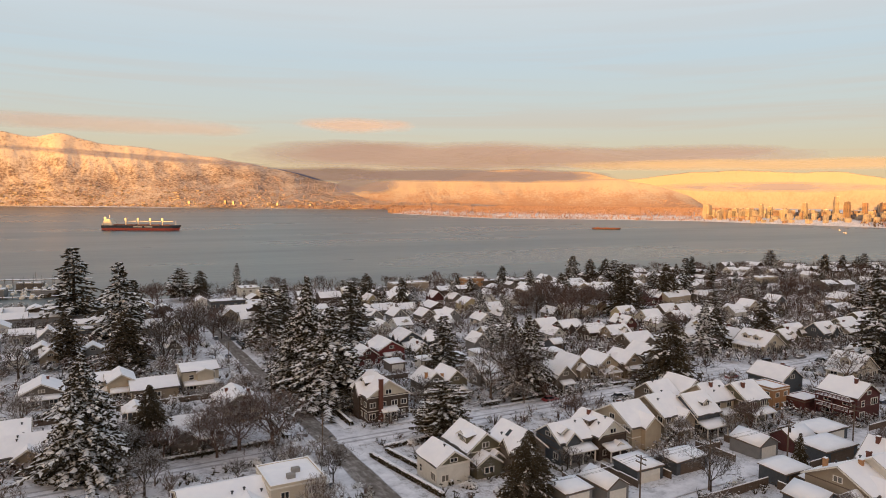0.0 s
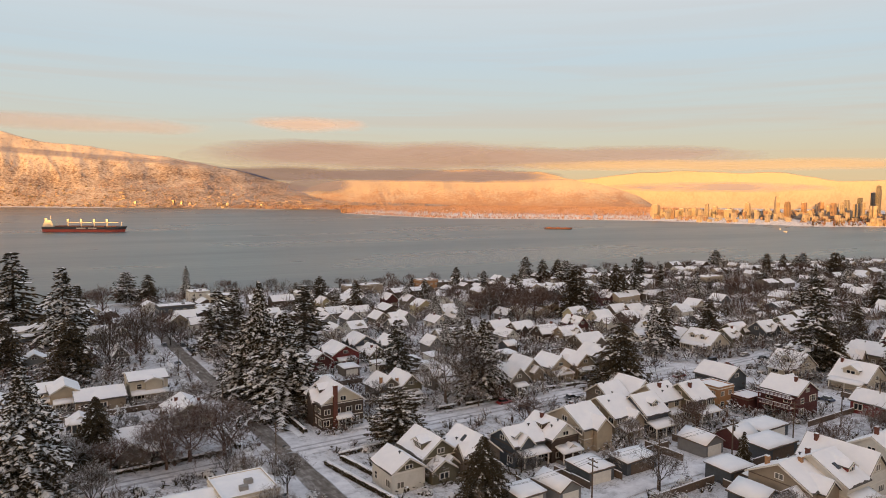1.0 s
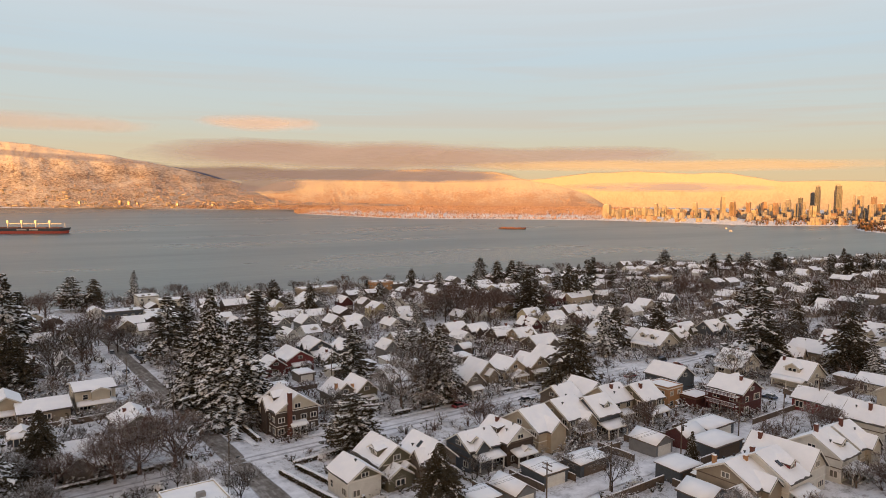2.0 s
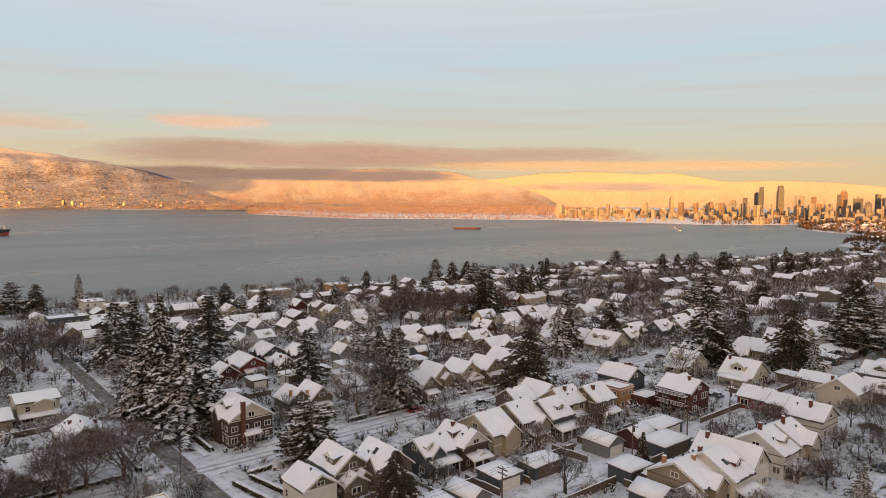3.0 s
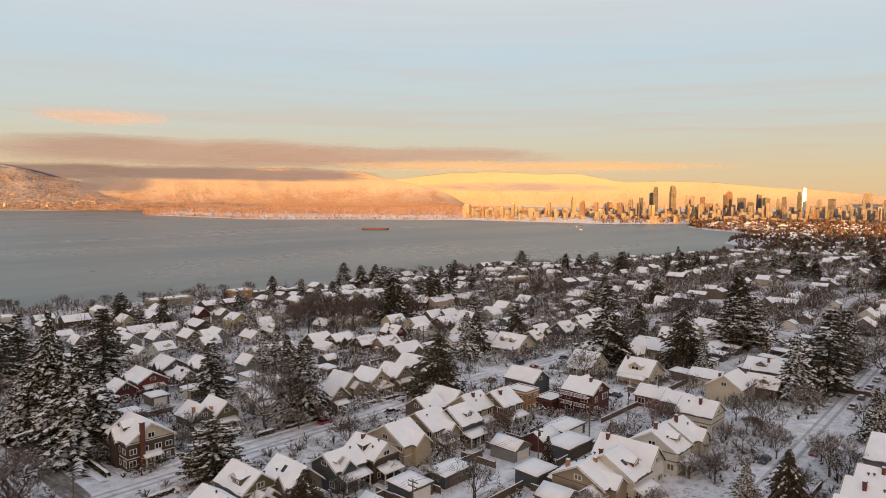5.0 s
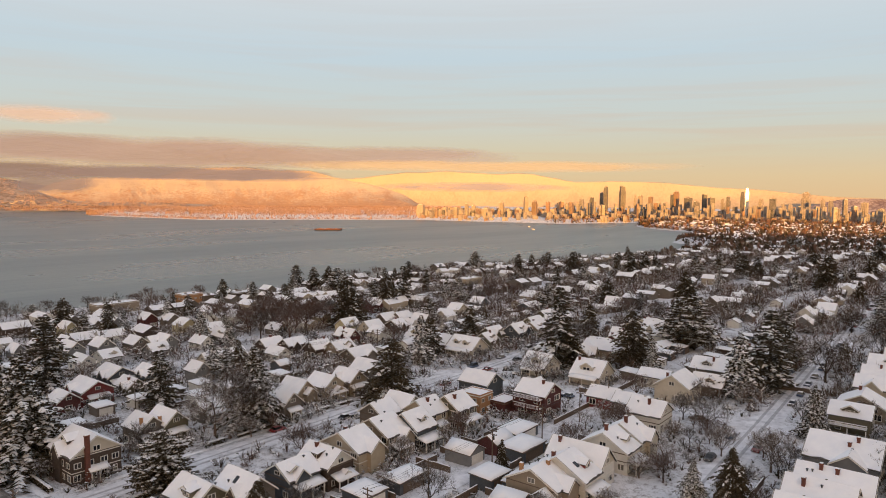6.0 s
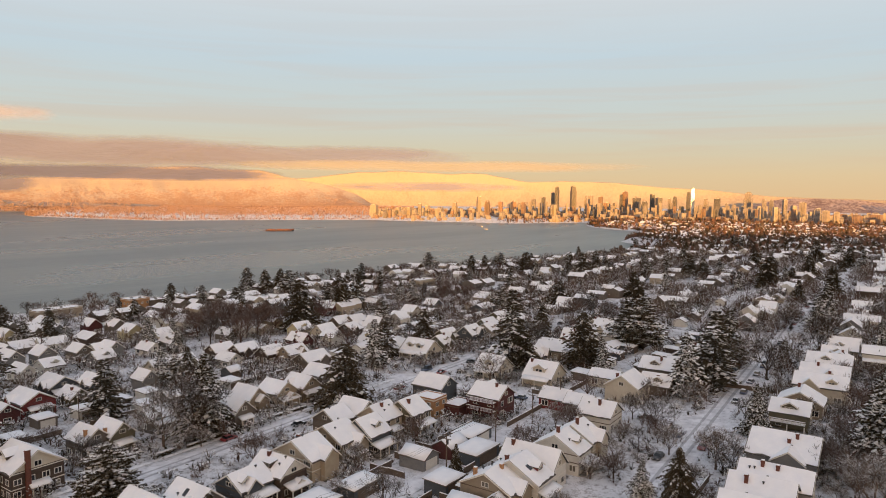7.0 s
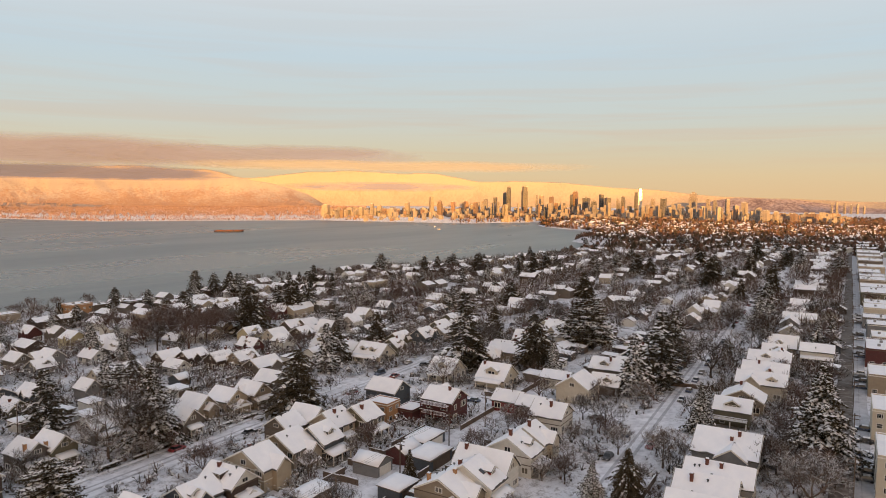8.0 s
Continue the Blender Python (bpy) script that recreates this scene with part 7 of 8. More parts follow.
def slope_places(slope, count, u0, u1, v0, v1, size, kinds, thin=1.0):
    """Places on a mountain's face, between shares of its width and of its depth; thin: how they thin out upwards."""
    X, Y, Z = slope
    spots = []
    for k in range(count):
        i = (v0 + (v1 - v0) * rng.random() ** thin) * (X.shape[0] - 1)
        j = (u0 + (u1 - u0) * rng.random()) * (X.shape[1] - 1)
        a, c = int(i), int(j)
        if noise.noise(Vector((j * 0.09, i * 0.35, 2.0))) < -0.12:
            continue
        f, g = i - a, j - c
        a2, c2 = min(a + 1, X.shape[0] - 1), min(c + 1, X.shape[1] - 1)
        at = [(M[a, c] * (1 - g) + M[a, c2] * g) * (1 - f) + (M[a2, c] * (1 - g) + M[a2, c2] * g) * f for M in (X, Y, Z)]
        spots.append((float(at[0]), float(at[1]), float(at[2]) - 1.0, rng.uniform(*size), rng.choice(kinds)))
    return spots


# frosted wood lightened further in colour, so the slopes read as sunlit
SUNLIT_SLOPE_WOOD = plain("sunlit_slope_wood", paint(0.46, 0.345, 0.29), paint(0.30, 0.21, 0.165), 0.05, 0.9, 0.3, 0.3)
scatter("mountain_woods", "frosted woods on the mountain's slopes, coloured pale as in low sun", (SUNLIT_SLOPE_WOOD, SUNLIT_FROST_WOOD),
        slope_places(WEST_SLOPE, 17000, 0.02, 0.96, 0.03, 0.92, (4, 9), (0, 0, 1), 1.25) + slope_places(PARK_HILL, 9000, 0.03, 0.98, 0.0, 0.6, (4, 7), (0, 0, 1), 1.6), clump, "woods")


def far_house(b, x, y, z, s, kind):
    """A small gabled house far off, its ridge along one street or the other."""
    w, d, h, r = s * rng.uniform(0.75, 1.0), s * rng.uniform(0.9, 1.3), rng.uniform(2.8, 5.2), rng.uniform(1.6, 3.0)
    z = z + 0.5
    if rng.random() < 0.45:
        w, d = d, w
    b.box(x - w / 2, x + w / 2, y - d / 2, y + d / 2, z - 2, z + h, kind)
    along = w > d

    def at(u, v, c):
        return (x + u, y + v, c) if along else (x - v, y + u, c)

    L, half = max(w, d) / 2, min(w, d) / 2
    p = [at(-L - 0.4, -half - 0.3, z + h), at(L + 0.4, -half - 0.3, z + h), at(L + 0.4, 0, z + h + r), at(-L - 0.4, 0, z + h + r), at(L + 0.4, half + 0.3, z + h), at(-L - 0.4, half + 0.3, z + h)]
    b.face([p[0], p[1], p[2], p[3]], 3)
    b.face([p[3], p[2], p[4], p[5]], 3)
    b.face([p[0], p[3], p[5]], kind)
    b.face([p[1], p[4], p[2]], kind)


scatter("far_houses", "small distant houses with snowy roofs among trees", (WALLS["beige"], WALLS["taupe"], WALLS["white"], SNOW, WALLS["brown"]),
        FAR_LOTS + far_places(950, 840, 2150, 55, 99, (9, 15), (0, 1, 2), 30, -400, 0.85), far_house, "houses")
scatter("shore_houses", "pale houses and small flats on the far mountain's foot", (WALLS["beige"], WALLS["taupe"], WALLS["white"], SUNLIT_SLOPE_WOOD),
        slope_places(WEST_SLOPE, 600, 0.02, 0.85, 0.02, 0.4, (8, 17), (0, 1, 1), 1.4), far_house, "houses")


# ---- the city across the water ----
def facade(name, wall, wall2, pane, gloss, floor=3.6, bay=4.5, share=0.45):
    """Storeys and bays of far-off towers, tinted tower by tower."""
    m, N = material(name)
    p = object_place(N)
    s = N.add("ShaderNodeSeparateXYZ", {0: p})
    fz = N.math("FRACT", N.math("MULTIPLY", s.outputs[2], 1 / floor))
    fx = N.math("FRACT", N.math("MULTIPLY", N.math("ADD", s.outputs[0], s.outputs[1]), 1 / bay))
    win = N.math("MULTIPLY", N.math("LESS_THAN", fz, share + 0.12), N.math("LESS_THAN", fx, share + 0.2))
    win = N.math("MULTIPLY", win, N.math("LESS_THAN", up_facing(N), 0.5))
    c = N.mix(chance(N), wall, wall2)
    c = N.mix(N.math("MULTIPLY", N.noise(p, 0.08, 4), 0.3), c, (0.2, 0.17, 0.15, 1))
    c = N.mix(win, c, pane)
    r = N.math("SUBTRACT", 0.75, N.math("MULTIPLY", win, 0.75 - gloss))
    finish(N, c, r, None)
    return m


FACADES = [facade("cream_tower", paint(0.42, 0.37, 0.31), paint(0.31, 0.27, 0.23), (0.19, 0.17, 0.15, 1), 0.3),
           facade("grey_tower", paint(0.26, 0.24, 0.23), paint(0.36, 0.32, 0.28), (0.12, 0.115, 0.115, 1), 0.25),
           facade("dark_glass_tower", paint(0.17, 0.16, 0.15), paint(0.25, 0.23, 0.21), (0.07, 0.075, 0.08, 1), 0.15, 3.8, 3.0, 0.6),
           facade("brick_tower", paint(0.33, 0.20, 0.13), paint(0.25, 0.17, 0.12), (0.09, 0.08, 0.08, 1), 0.3),
           facade("mirror_tower", paint(0.16, 0.16, 0.16), paint(0.18, 0.18, 0.18), (0.75, 0.72, 0.66, 1), 0.12, 3.8, 3.0, 0.75)]
TOWER_WORDS = ["cream concrete apartment tower in low sun", "grey concrete tower block", "dark glass office tower", "reddish brick tower block", "glass tower flashing in the sun"]


def tower(az, el, width, kind, dist, turn=None, eye=86.0, detail=True):
    """A tower at a bearing and distance whose top shows at that elevation."""
    a = radians(az)
    x, y = dist * math.sin(a), dist * math.cos(a)
    top_z = eye + dist * math.tan(radians(el))
    gz = ground_z(x, y) - 2
    h = max(8.0, top_z - gz)
    w = dist * math.tan(radians(width)) * 0.74
    rng = random.Random(int(az * 1000 + dist))
    d = w * rng.uniform(0.7, 1.1)
    b = Build()
    if detail and h > 45 and rng.random() < 0.6:
        k = rng.uniform(0.78, 0.92)
        b.box(-w / 2, w / 2, -d / 2, d / 2, 0, h * k)
        b.box(-w * 0.40, w * 0.40, -d * 0.40, d * 0.40, h * k, h)
    else:
        b.box(-w / 2, w / 2, -d / 2, d / 2, 0, h)
    for k in range(3):
        px = -w / 2 + (k + 0.5) * w / 3
        b.box(px - w * 0.08, px + w * 0.08, -d / 2 - 1.2, -d / 2, 3, h * 0.74)
    ob = new("tower", b.mesh("tower", FACADES[kind]))
    ob.matrix_world = pose(x, y, gz, 0, 0, (-az + rng.choice((-24, -20, 28)) if turn is None else turn))
    tagged(ob, TOWER_WORDS[kind], "tower", "city towers")
    if detail:
        r = Build()
        r.box(-w * 0.18, w * 0.2, -d * 0.2, d * 0.2, h, h + min(5, w * 0.18))
        part("roof_housing", r.mesh("roof_housing", FACADES[1 if kind != 1 else 0]), ob)
        s = Build()
        s.box(-w * 0.38, w * 0.38, -d * 0.38, -d * 0.22, h, h + 0.4)
        part("snow", s.mesh("snow", SNOW), ob, "roof snow")
    return ob


rng = random.Random(9)
for az, el, w, k in ((49.7, -0.82, 0.69, 0), (50.3, -1.37, 0.49, 0), (51.1, -1.27, 0.59, 0), (51.7, -1.08, 0.49, 0), (52.6, -1.03, 0.39, 0), (53.5, -0.70, 0.39, 1), (54.1, -0.88, 0.44, 0),
                     (55.1, -1.11, 0.84, 0), (56.4, -0.58, 0.49, 0), (57.0, -1.14, 0.44, 1), (57.7, -1.04, 0.49, 1), (58.4, -0.10, 0.44, 0), (59.1, -0.47, 0.55, 3), (60.2, -0.51, 0.39, 3), (60.6, -1.11, 0.49, 0)):
    tower(az, el, w, k, rng.uniform(2420, 2520))
for az, el, w, k in ((61.3, -0.45, 0.44, 3), (61.8, -0.73, 0.39, 0), (62.9, -0.25, 0.49, 1), (63.7, -0.10, 0.35, 2), (64.5, 0.28, 0.39, 2), (64.8, 0.74, 0.39, 2), (66.1, 0.80, 0.59, 2), (67.1, 0.11, 0.20, 1),
                     (67.5, 0.07, 0.44, 0), (68.3, -0.02, 0.39, 3), (68.9, -0.47, 0.39, 0), (69.9, 0.18, 0.30, 2), (70.2, 0.41, 0.55, 3), (71.1, -0.09, 0.65, 2), (71.7, -0.36, 0.49, 2), (72.3, 0.20, 0.39, 2)):
    tower(az, el, w, k, rng.uniform(2750, 3050))
for az, el, w, k in ((72.8, -0.07, 0.55, 2), (73.6, -0.11, 0.25, 1), (74.0, 0.03, 0.39, 2), (75.0, 0.40, 0.30, 2), (75.6, -0.72, 0.30, 0), (76.3, -0.13, 0.39, 1), (77.1, -0.08, 0.52, 2), (77.6, -0.79, 0.55, 0),
                     (77.8, -0.47, 0.30, 1), (78.3, -0.55, 0.39, 0), (78.9, -0.64, 0.30, 0), (79.3, 0.34, 0.70, 1), (80.4, -0.09, 0.35, 1), (80.9, -0.17, 0.39, 1), (81.8, -0.12, 0.39, 1), (82.4, -0.59, 0.44, 0)):
    tower(az, el, w, k, rng.uniform(2700, 3000))
for az, el, w, k in ((83.0, -0.33, 0.55, 0), (84.0, -0.74, 0.44, 1), (84.5, -0.90, 0.55, 0), (85.2, -0.98, 0.39, 0), (87.6, -1.10, 0.95, 3), (86.4, -1.12, 0.59, 3)):
    tower(az, el, w, k, rng.uniform(2250, 2500))
for az, el in ((88.8, -0.34), (89.1, -0.25), (89.6, -0.29), (90.0, -0.40), (90.4, -0.40), (90.8, -0.55)):
    tower(az, el, 0.18, 1, 4000)
tower(75.3, 0.67, 0.36, 4, 2900, turn=-(243.6 - 180.0))
# slender blocks in front of and between the towers
for k in range(190):
    az = rng.uniform(49.6, 84)
    high = -0.98 if az < 61 else -0.45 if az < 74 else -0.6
    el = high - abs(rng.gauss(0, 0.38))
    tower(az, max(el, -1.6), rng.uniform(0.18, 0.38), rng.choice((0, 0, 0, 1, 1, 3, 2)), rng.uniform(2380, 2950) if az < 78 else rng.uniform(2200, 2800), detail=False)
b = Build()
for x, y, z in candidates(4200, 2250, 3000, 49.4, 90, 0.8, 14, 0)[:1500]:
    w, d = rng.uniform(8, 15), rng.uniform(8, 14)
    h = rng.uniform(6, 13) if rng.random() < 0.7 else rng.uniform(13, 26)
    b.box(x - w / 2, x + w / 2, y - d / 2, y + d / 2, z - 1, z + h, rng.choice((0, 0, 1, 2)))
tagged(new("low_city_blocks", b.mesh("low_city_blocks", FACADES[0], FACADES[1], FACADES[3])), "low city buildings and houses along the far beach", "buildings", kind="stuff")
# waterfront blocks on the far north shore
for az, el in ((6.1, -0.62), (6.6, -0.7), (8.5, -0.62), (8.9, -0.66), (11.2, -0.52), (11.8, -0.6), (12.4, -0.7), (5.2, -0.75), (14.5, -0.7), (15.2, -0.75), (3.0, -0.72), (17.8, -0.8), (9.6, -0.72), (1.0, -0.78)):
    d = float(np.interp(az, (-4, 10, 24.3), (4330, 3850, 3450))) + 40
    tower(az, el, 0.22, rng.choice((0, 3, 0)), d, eye=76.0, detail=False)


# ---- clouds ----
def cloud_material(name, colour, seed, wave=(7.0, 2.2), density=1.0, cut=0.45):
    m, N = material(name)
    uv = N.add("ShaderNodeTexCoord").outputs["UV"]
    s = N.add("ShaderNodeSeparateXYZ", {0: uv})
    u, v = s.outputs[0], s.outputs[1]
    cu = N.math("POWER", N.math("ABSOLUTE", N.math("SUBTRACT", N.math("MULTIPLY", u, 2.0), 1.0)), 3.0)
    cv = N.math("POWER", N.math("ABSOLUTE", N.math("SUBTRACT", N.math("MULTIPLY", v, 2.0), 0.85)), 2.0)
    fall = N.math("SUBTRACT", N.math("SUBTRACT", 1.0, cu), cv)
    q = N.add("ShaderNodeMapping", {"Vector": uv, "Location": (seed, seed * 0.37, 0), "Scale": (wave[0], wave[1], 1)}).outputs[0]
    n = N.noise(q, 1.0, 7, 0.58, 0.5)
    a = N.math("MULTIPLY", N.math("SUBTRACT", N.math("ADD", N.math("MULTIPLY", fall, 0.9), N.math("MULTIPLY", n, 0.9)), cut + 0.45), 1.9, clamp=True)
    a = N.math("MULTIPLY", a, density)
    c = N.mix(n, colour, tuple(0.75 * k for k in colour[:3]) + (1,))
    bump = N.add("ShaderNodeBump", {"Height": n, "Strength": 0.35, "Distance": 60.0}).outputs[0]
    d = N.add("ShaderNodeBsdfDiffuse", {"Color": c, "Normal": bump})
    t = N.add("ShaderNodeBsdfTransparent")
    N.add("ShaderNodeOutputMaterial", {0: N.add("ShaderNodeMixShader", {0: a, 1: t.outputs[0], 2: d.outputs[0]}).outputs[0]})
    return m


def cloud(az0, az1, el0, el1, dist, colour, seed, wave=(7.0, 2.2), density=1.0, cut=0.45, tilt=0.0, lean=0.0, label="low grey-brown sheet, evening cloud and its shade"):
    """A far sheet of cloud, in places standing for cloud shadow; tilt: degrees that it rises from one end to the other.
    """
    az, v = np.linspace(az0, az1, 40), np.linspace(0, 1, 8)
    A, V = np.meshgrid(az, v)
    E = el0 + (el1 - el0) * V + tilt * (A - az0) / (az1 - az0)
    R = dist + lean * V
    P = np.stack([R * np.sin(np.radians(A)), R * np.cos(np.radians(A)), 78 + R * np.tan(np.radians(E))], -1)
    me = grid_mesh("cloud", P[:, ::-1], [cloud_material("cloud_vapour", colour, seed, wave, density, cut)])
    layer = me.uv_layers.new(name="UVMap")
    U = np.stack([(A - az0) / (az1 - az0), V], -1)[:, ::-1].reshape(-1, 2)
    idx = np.empty(len(me.loops), int)
    me.loops.foreach_get("vertex_index", idx)
    layer.data.foreach_set("uv", U[idx].ravel())
    ob = new("cloud", me)
    ob.visible_shadow = False
    tagged(ob, label, "cloud", "evening clouds", kind="structure")


# the two darker colours hold the clouds' own shade; blue offsets the orange sun
GREY_CLOUD, SHADED_CLOUD, PALE_CLOUD = (0.165, 0.203, 0.40, 1), (0.112, 0.138, 0.29, 1), (0.30, 0.32, 0.50, 1)
cloud(10, 46, 1.9, 4.9, 4840, GREY_CLOUD, 1.0, (4, 1.6), 0.95, 0.20)
cloud(28, 60, 2.1, 4.5, 4830, GREY_CLOUD, 3.3, (5, 1.8), 0.85, 0.30)
cloud(8, 27, 0.95, 2.4, 4872, SHADED_CLOUD, 5.9, (4, 1.2), 0.95, 0.12)
cloud(19.5, 44, 1.05, 2.35, 4285, SHADED_CLOUD, 5.1, (5, 1.2), 0.95, 0.12)
# dark wedge of cloud and shadow between the west and middle mountains
cloud(18.5, 25.5, 0.0, 1.6, 4275, SHADED_CLOUD, 2.7, (2, 1.0), 0.85, 0.20)
# thin dark sheet in place of the cloud shadow lying across the west mountain
cloud(-9, 17, 3.15, 3.75, 4270, SHADED_CLOUD, 6.4, (5, 1.2), 0.6, 0.28, tilt=-1.35)
cloud(36, 74, 1.95, 3.2, 4260, (0.27, 0.30, 0.36, 1), 7.7, (6, 1.4), 0.85, 0.30)
cloud(44, 64, 0.35, 1.4, 4255, GREY_CLOUD, 8.8, (5, 1.6), 0.7, 0.36)
cloud(15.5, 27.5, 4.9, 6.5, 4860, PALE_CLOUD, 9.9, (3.5, 2.0), 0.6, 0.34, label="small peach-coloured evening cloud")
cloud(-12, 16, 4.3, 6.0, 4865, PALE_CLOUD, 11.2, (4, 1.6), 0.45, 0.30, label="faint peach streak of cloud")


# ---- ships and boats ----
HULL_RED = plain("red_hull", paint(0.46, 0.085, 0.06), paint(0.36, 0.07, 0.05), 0.1, 0.6)
HULL_DARK = plain("dark_hull", paint(0.035, 0.045, 0.06), paint(0.06, 0.07, 0.085), 0.1, 0.6)
SHIP_WHITE = plain("ship_white", paint(0.75, 0.70, 0.60), paint(0.66, 0.60, 0.50), 0.1, 0.6)
DECK_RED = plain("deck_red", paint(0.22, 0.09, 0.06), paint(0.28, 0.13, 0.08), 0.2, 0.8)


def hull_mesh(name, L, W, z0, z1, mat, rake=6.0):
    """A hull between two heights: pointed raked bow at +x, rounded stern at -x."""
    n, b = 15, Build()
    rows = []
    for z in (z0, (z0 + z1) / 2, z1):
        f = (z - z0) / (z1 - z0)
        side = []
        for i in range(n):
            u = i / (n - 1)
            half = W / 2 * min(1, (u / 0.07) ** 0.5 if u > 0 else 0.35) * (1 - max(0, (u - 0.86) / 0.14) ** 2.0)
            half = max(half, 0.35 * W / 2 if u < 0.03 else 0.05)
            side.append((-L / 2 + u * L + (rake * f if u > 0.9 else 0) * (u - 0.9) * 10, half, z + (1.6 * f if u > 0.93 else 0)))
        rows.append(side)
    ring = [[(x, -h, z) for x, h, z in s] + [(x, h, z) for x, h, z in s[::-1]] for s in rows]
    m = 2 * n
    for r in ring:
        b.v.extend(r)
    for k in range(2):
        for i in range(m):
            j = (i + 1) % m
            b.f.append((k * m + i, k * m + j, (k + 1) * m + j, (k + 1) * m + i))
    b.f.append(tuple(2 * m + i for i in range(m)))
    b.m = [0] * len(b.f)
    return b.mesh(name, mat)


def freighter(x, y, heading, L):
    top = new("cargo_ship")
    top.matrix_world = pose(x, y, 0, 0, 0, heading)
    tagged(top, "bulk carrier with red and dark hull and four cranes", "ship")
    W = L * 0.16
    part("lower_hull", hull_mesh("lower_hull", L * 0.985, W, -2.0, 4.6, HULL_RED, 2.0), top, "red lower hull")
    part("upper_hull", hull_mesh("upper_hull", L, W + 0.1, 4.6, 9.6, HULL_DARK, 4.0), top, "dark blue-grey upper hull")
    sx = -L * 0.40
    for w, z0, z1 in ((20, 9.6, 13.5), (16, 13.5, 17), (13, 17, 20), (10, 20, 22.5)):
        b = Build()
        b.box(sx - w / 2 - 1, sx + w / 2, -W * 0.42, W * 0.42, z0, z1)
        part("superstructure", b.mesh("superstructure", SHIP_WHITE), top, "white deckhouse")
    b = Build()
    b.box(sx - 10, sx - 6, -3, 3, 12, 26)
    part("funnel", b.mesh("funnel", SHIP_WHITE), top)
    b = Build()
    b.tube((sx, 0, 24), (sx, 0, 31), 0.6, 0.3, 6)
    part("mast", b.mesh("mast", SHIP_WHITE), top)
    b = Build()
    b.tube((L * 0.455, 0, 10), (L * 0.455, 0, 20), 0.6, 0.35, 6)
    for k in range(2):
        t = Build()
        t.box(-L * 0.06 + k * L * 0.14, L * 0.05 + k * L * 0.13, -W / 2 - 0.25, -W / 2 - 0.05, 6.2, 8.2, bottom=True)
        part("lettering_bar", t.mesh("lettering_bar", SHIP_WHITE), top, "plain white bar of lettering")
    part("fore_mast", b.mesh("fore_mast", SHIP_WHITE), top)
    for k in range(4):
        cx = -L * 0.19 + k * L * 0.157
        b, j = Build(), Build()
        b.tube((cx, 0, 9), (cx, 0, 21), 1.4, 1.3, 8)
        b.box(cx - 1.8, cx + 1.8, -2.0, 2.0, 19, 24.5)
        j.box(cx + 1.7, cx + L * 0.135, -0.7, 0.7, 17.6, 18.6, bottom=True)
        c = part("crane", b.mesh("crane", SHIP_WHITE), top, "cream deck crane")
        part("jib", j.mesh("jib", SHIP_WHITE), c)
    for k in range(5):
        cx = -L * 0.27 + k * L * 0.157
        b = Build()
        b.box(cx - L * 0.055, cx + L * 0.055, -W * 0.36, W * 0.36, 9.6, 11.6)
        part("hatch_cover", b.mesh("hatch_cover", DECK_RED), top)


BARGE_RUST = plain("barge_rust", paint(0.17, 0.065, 0.045), paint(0.11, 0.05, 0.04), 0.3, 0.8)


def barge(x, y, heading, L):
    top = new("barge")
    top.matrix_world = pose(x, y, 0, 0, 0, heading)
    tagged(top, "low rust-red barge lying at anchor", "barge")
    part("lower_hull", hull_mesh("lower_hull", L, 15, -1.5, 1.4, HULL_DARK, 1.0), top)
    part("upper_hull", hull_mesh("upper_hull", L, 15.1, 1.4, 3.4, BARGE_RUST, 1.0), top, "rust-red side")
    b = Build()
    for i in range(9):
        u = -L * 0.42 + i * L * 0.084
        b.box(u, u + L * 0.084, -6, 6, 3.4, 4.2 + 0.5 * math.sin(i * 1.7))
    part("cargo", b.mesh("cargo", DECK_RED), top)


freighter(134, 1532, -28, 158)
barge(1100, 1219, -43, 64)


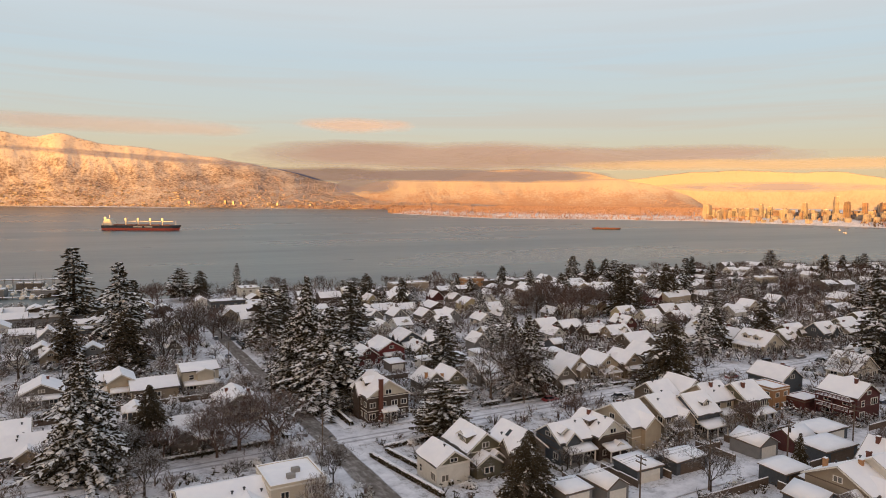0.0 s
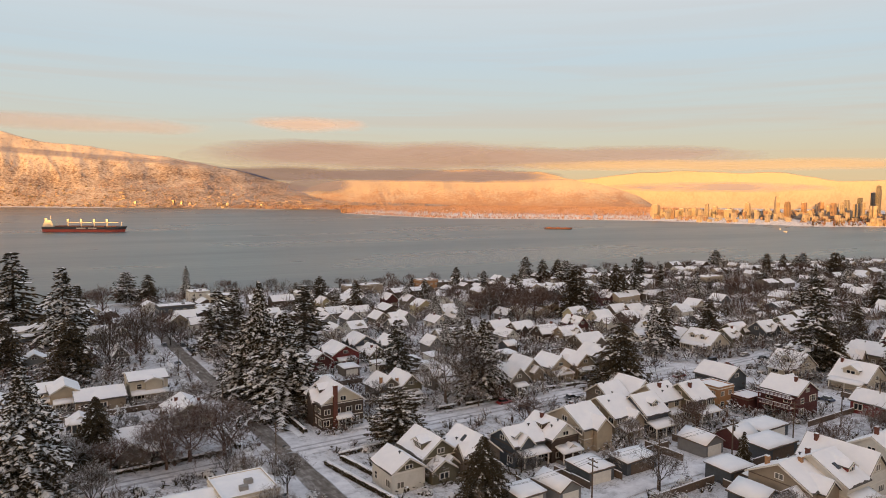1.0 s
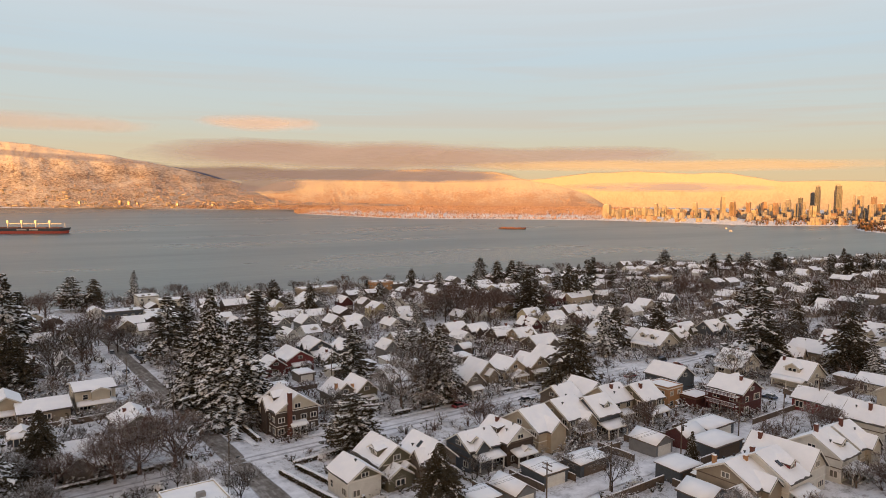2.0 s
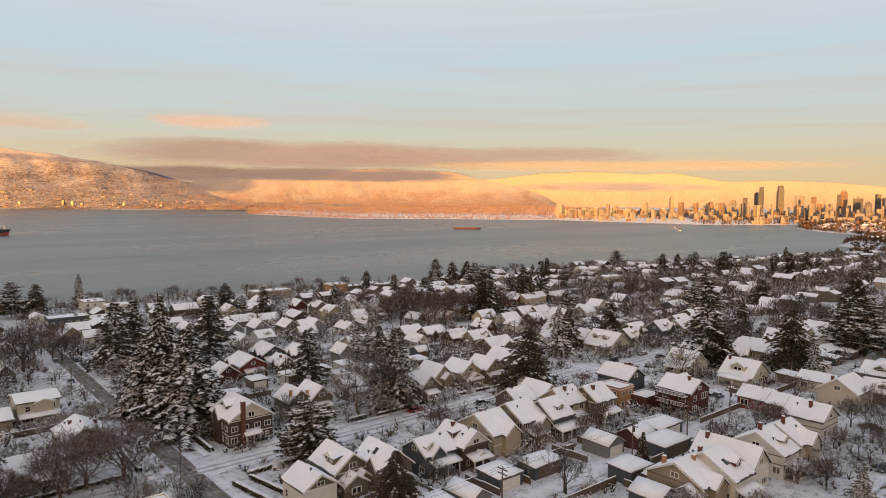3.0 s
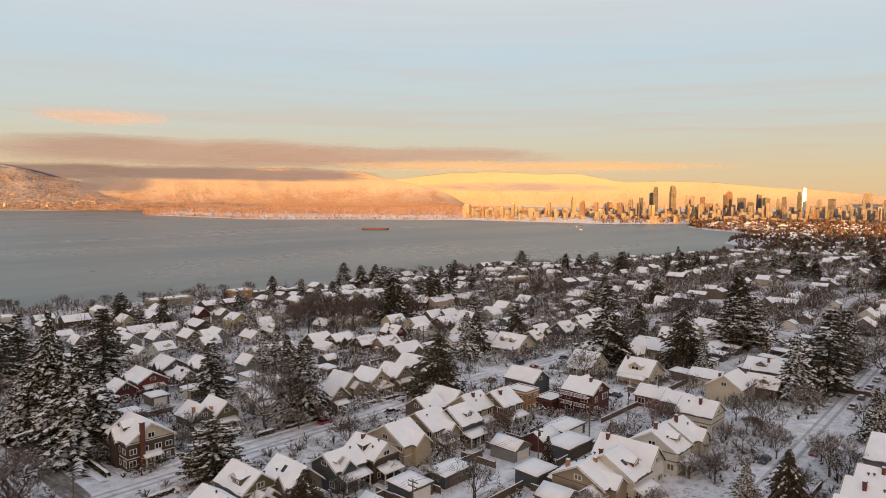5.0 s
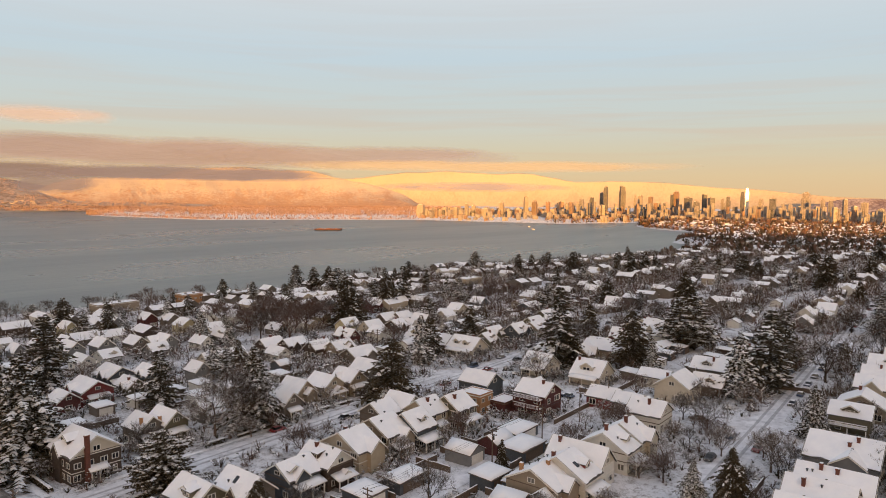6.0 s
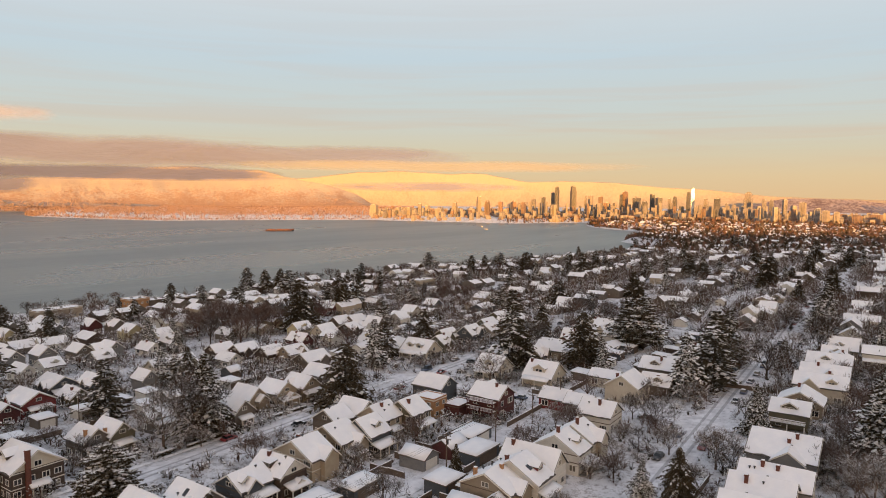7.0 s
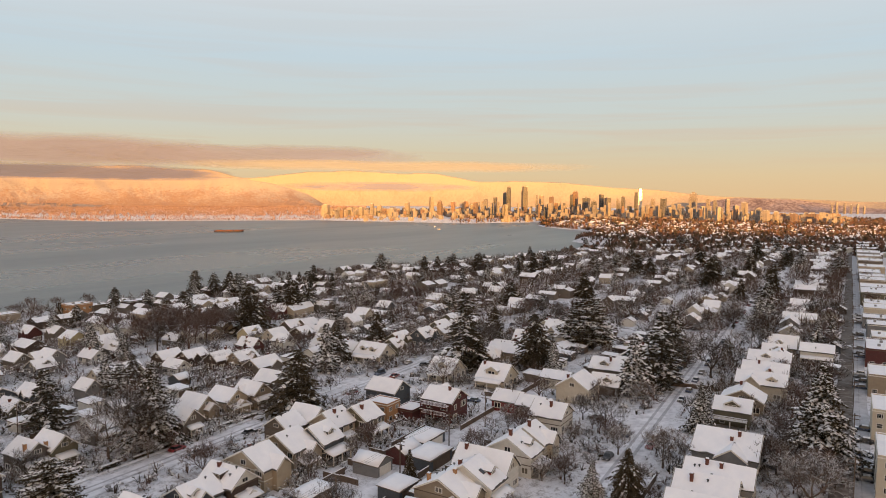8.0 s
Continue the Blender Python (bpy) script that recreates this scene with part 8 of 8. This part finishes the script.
def motor_boat(x, y, heading, L, mast=False, snowy=True):
    top = new("sailing_boat" if mast else "motor_boat")
    top.matrix_world = pose(x, y, 0, 0, 0, heading)
    tagged(top, f"moored white {'sailing boat' if mast else 'motor boat'} with snow on deck", "boat", "moored boats")
    part("hull", hull_mesh("hull", L, L * 0.3, -0.3, 1.2, SHIP_WHITE, 0.6), top)
    b = Build()
    b.box(-L * 0.3, L * 0.12, -L * 0.1, L * 0.1, 1.2, 1.9 if mast else 2.7)
    part("cabin", b.mesh("cabin", SHIP_WHITE), top)
    s = Build()
    s.box(-L * 0.29, L * 0.11, -L * 0.095, L * 0.095, 1.9 if mast else 2.7, 2.1 if mast else 2.9)
    part("snow", s.mesh("snow", SNOW), top)
    if mast:
        b = Build()
        b.tube((0, 0, 1), (0, 0, L * 1.35), 0.12, 0.08, 6)
        part("mast", b.mesh("mast", METAL), top)


def pier(x0, y0, x1, y1, w, z=1.8, name="pier", label="long wooden pier on piles, white with snow"):
    L = math.hypot(x1 - x0, y1 - y0)
    top = new(name)
    top.matrix_world = pose(x0, y0, 0, 0, 0, math.degrees(math.atan2(y1 - y0, x1 - x0)))
    tagged(top, label, "pier", "piers and docks")
    b, s = Build(), Build()
    b.box(0, L, -w / 2, w / 2, z - 0.4, z, bottom=True)
    s.box(0, L, -w / 2 + 0.1, w / 2 - 0.1, z, z + 0.2)
    part("deck", b.mesh("deck", WOOD), top)
    part("snow", s.mesh("snow", SNOW), top, "layer of snow")
    for k in range(int(L / 6) + 1):
        p = Build()
        p.tube((k * 6.0, -w / 2, -3), (k * 6.0, -w / 2, z + 1.1), 0.25, 0.22, 6, cap=True)
        part("pile", p.mesh("pile", WOOD), top)


pier(-110, 690, 18, 660, 5.0, 2.6)
pier(-100, 582, 4, 566, 3.0, 1.2, "dock", "floating dock white with snow")
pier(-100, 622, 2, 604, 3.0, 1.2, "dock", "floating dock white with snow")
rng = random.Random(31)
for y0, n in ((578, 15), (618, 16), (600, 15), (640, 14)):
    for k in range(n):
        x = -92 + k * 6.3 + rng.uniform(-0.6, 0.6)
        if rng.random() < 0.8:
            motor_boat(round(x, 1), round(y0 - 0.17 * (x + 60) + rng.uniform(-1, 1), 1), 80 + rng.uniform(-3, 3), rng.uniform(8, 12), rng.random() < 0.55)
flat_house(-48, 592, 16, 12, 4.5, "grey", -10, label="grey boat shed standing over the water", rows=0, base=0.8)
flat_house(-14, 578, 18, 8, 4.0, "grey", -10, label="grey boat shed with a snowy flat roof", rows=0, base=0.8)
flat_house(-26, 626, 18, 9, 4.2, "taupe", -10, label="brown boat shed with a snowy flat roof", rows=0, base=0.8)
for x, y, h in ((1619, 985, 40), (1500, 900, 70)):
    motor_boat(x, y, h, 11.0, True)
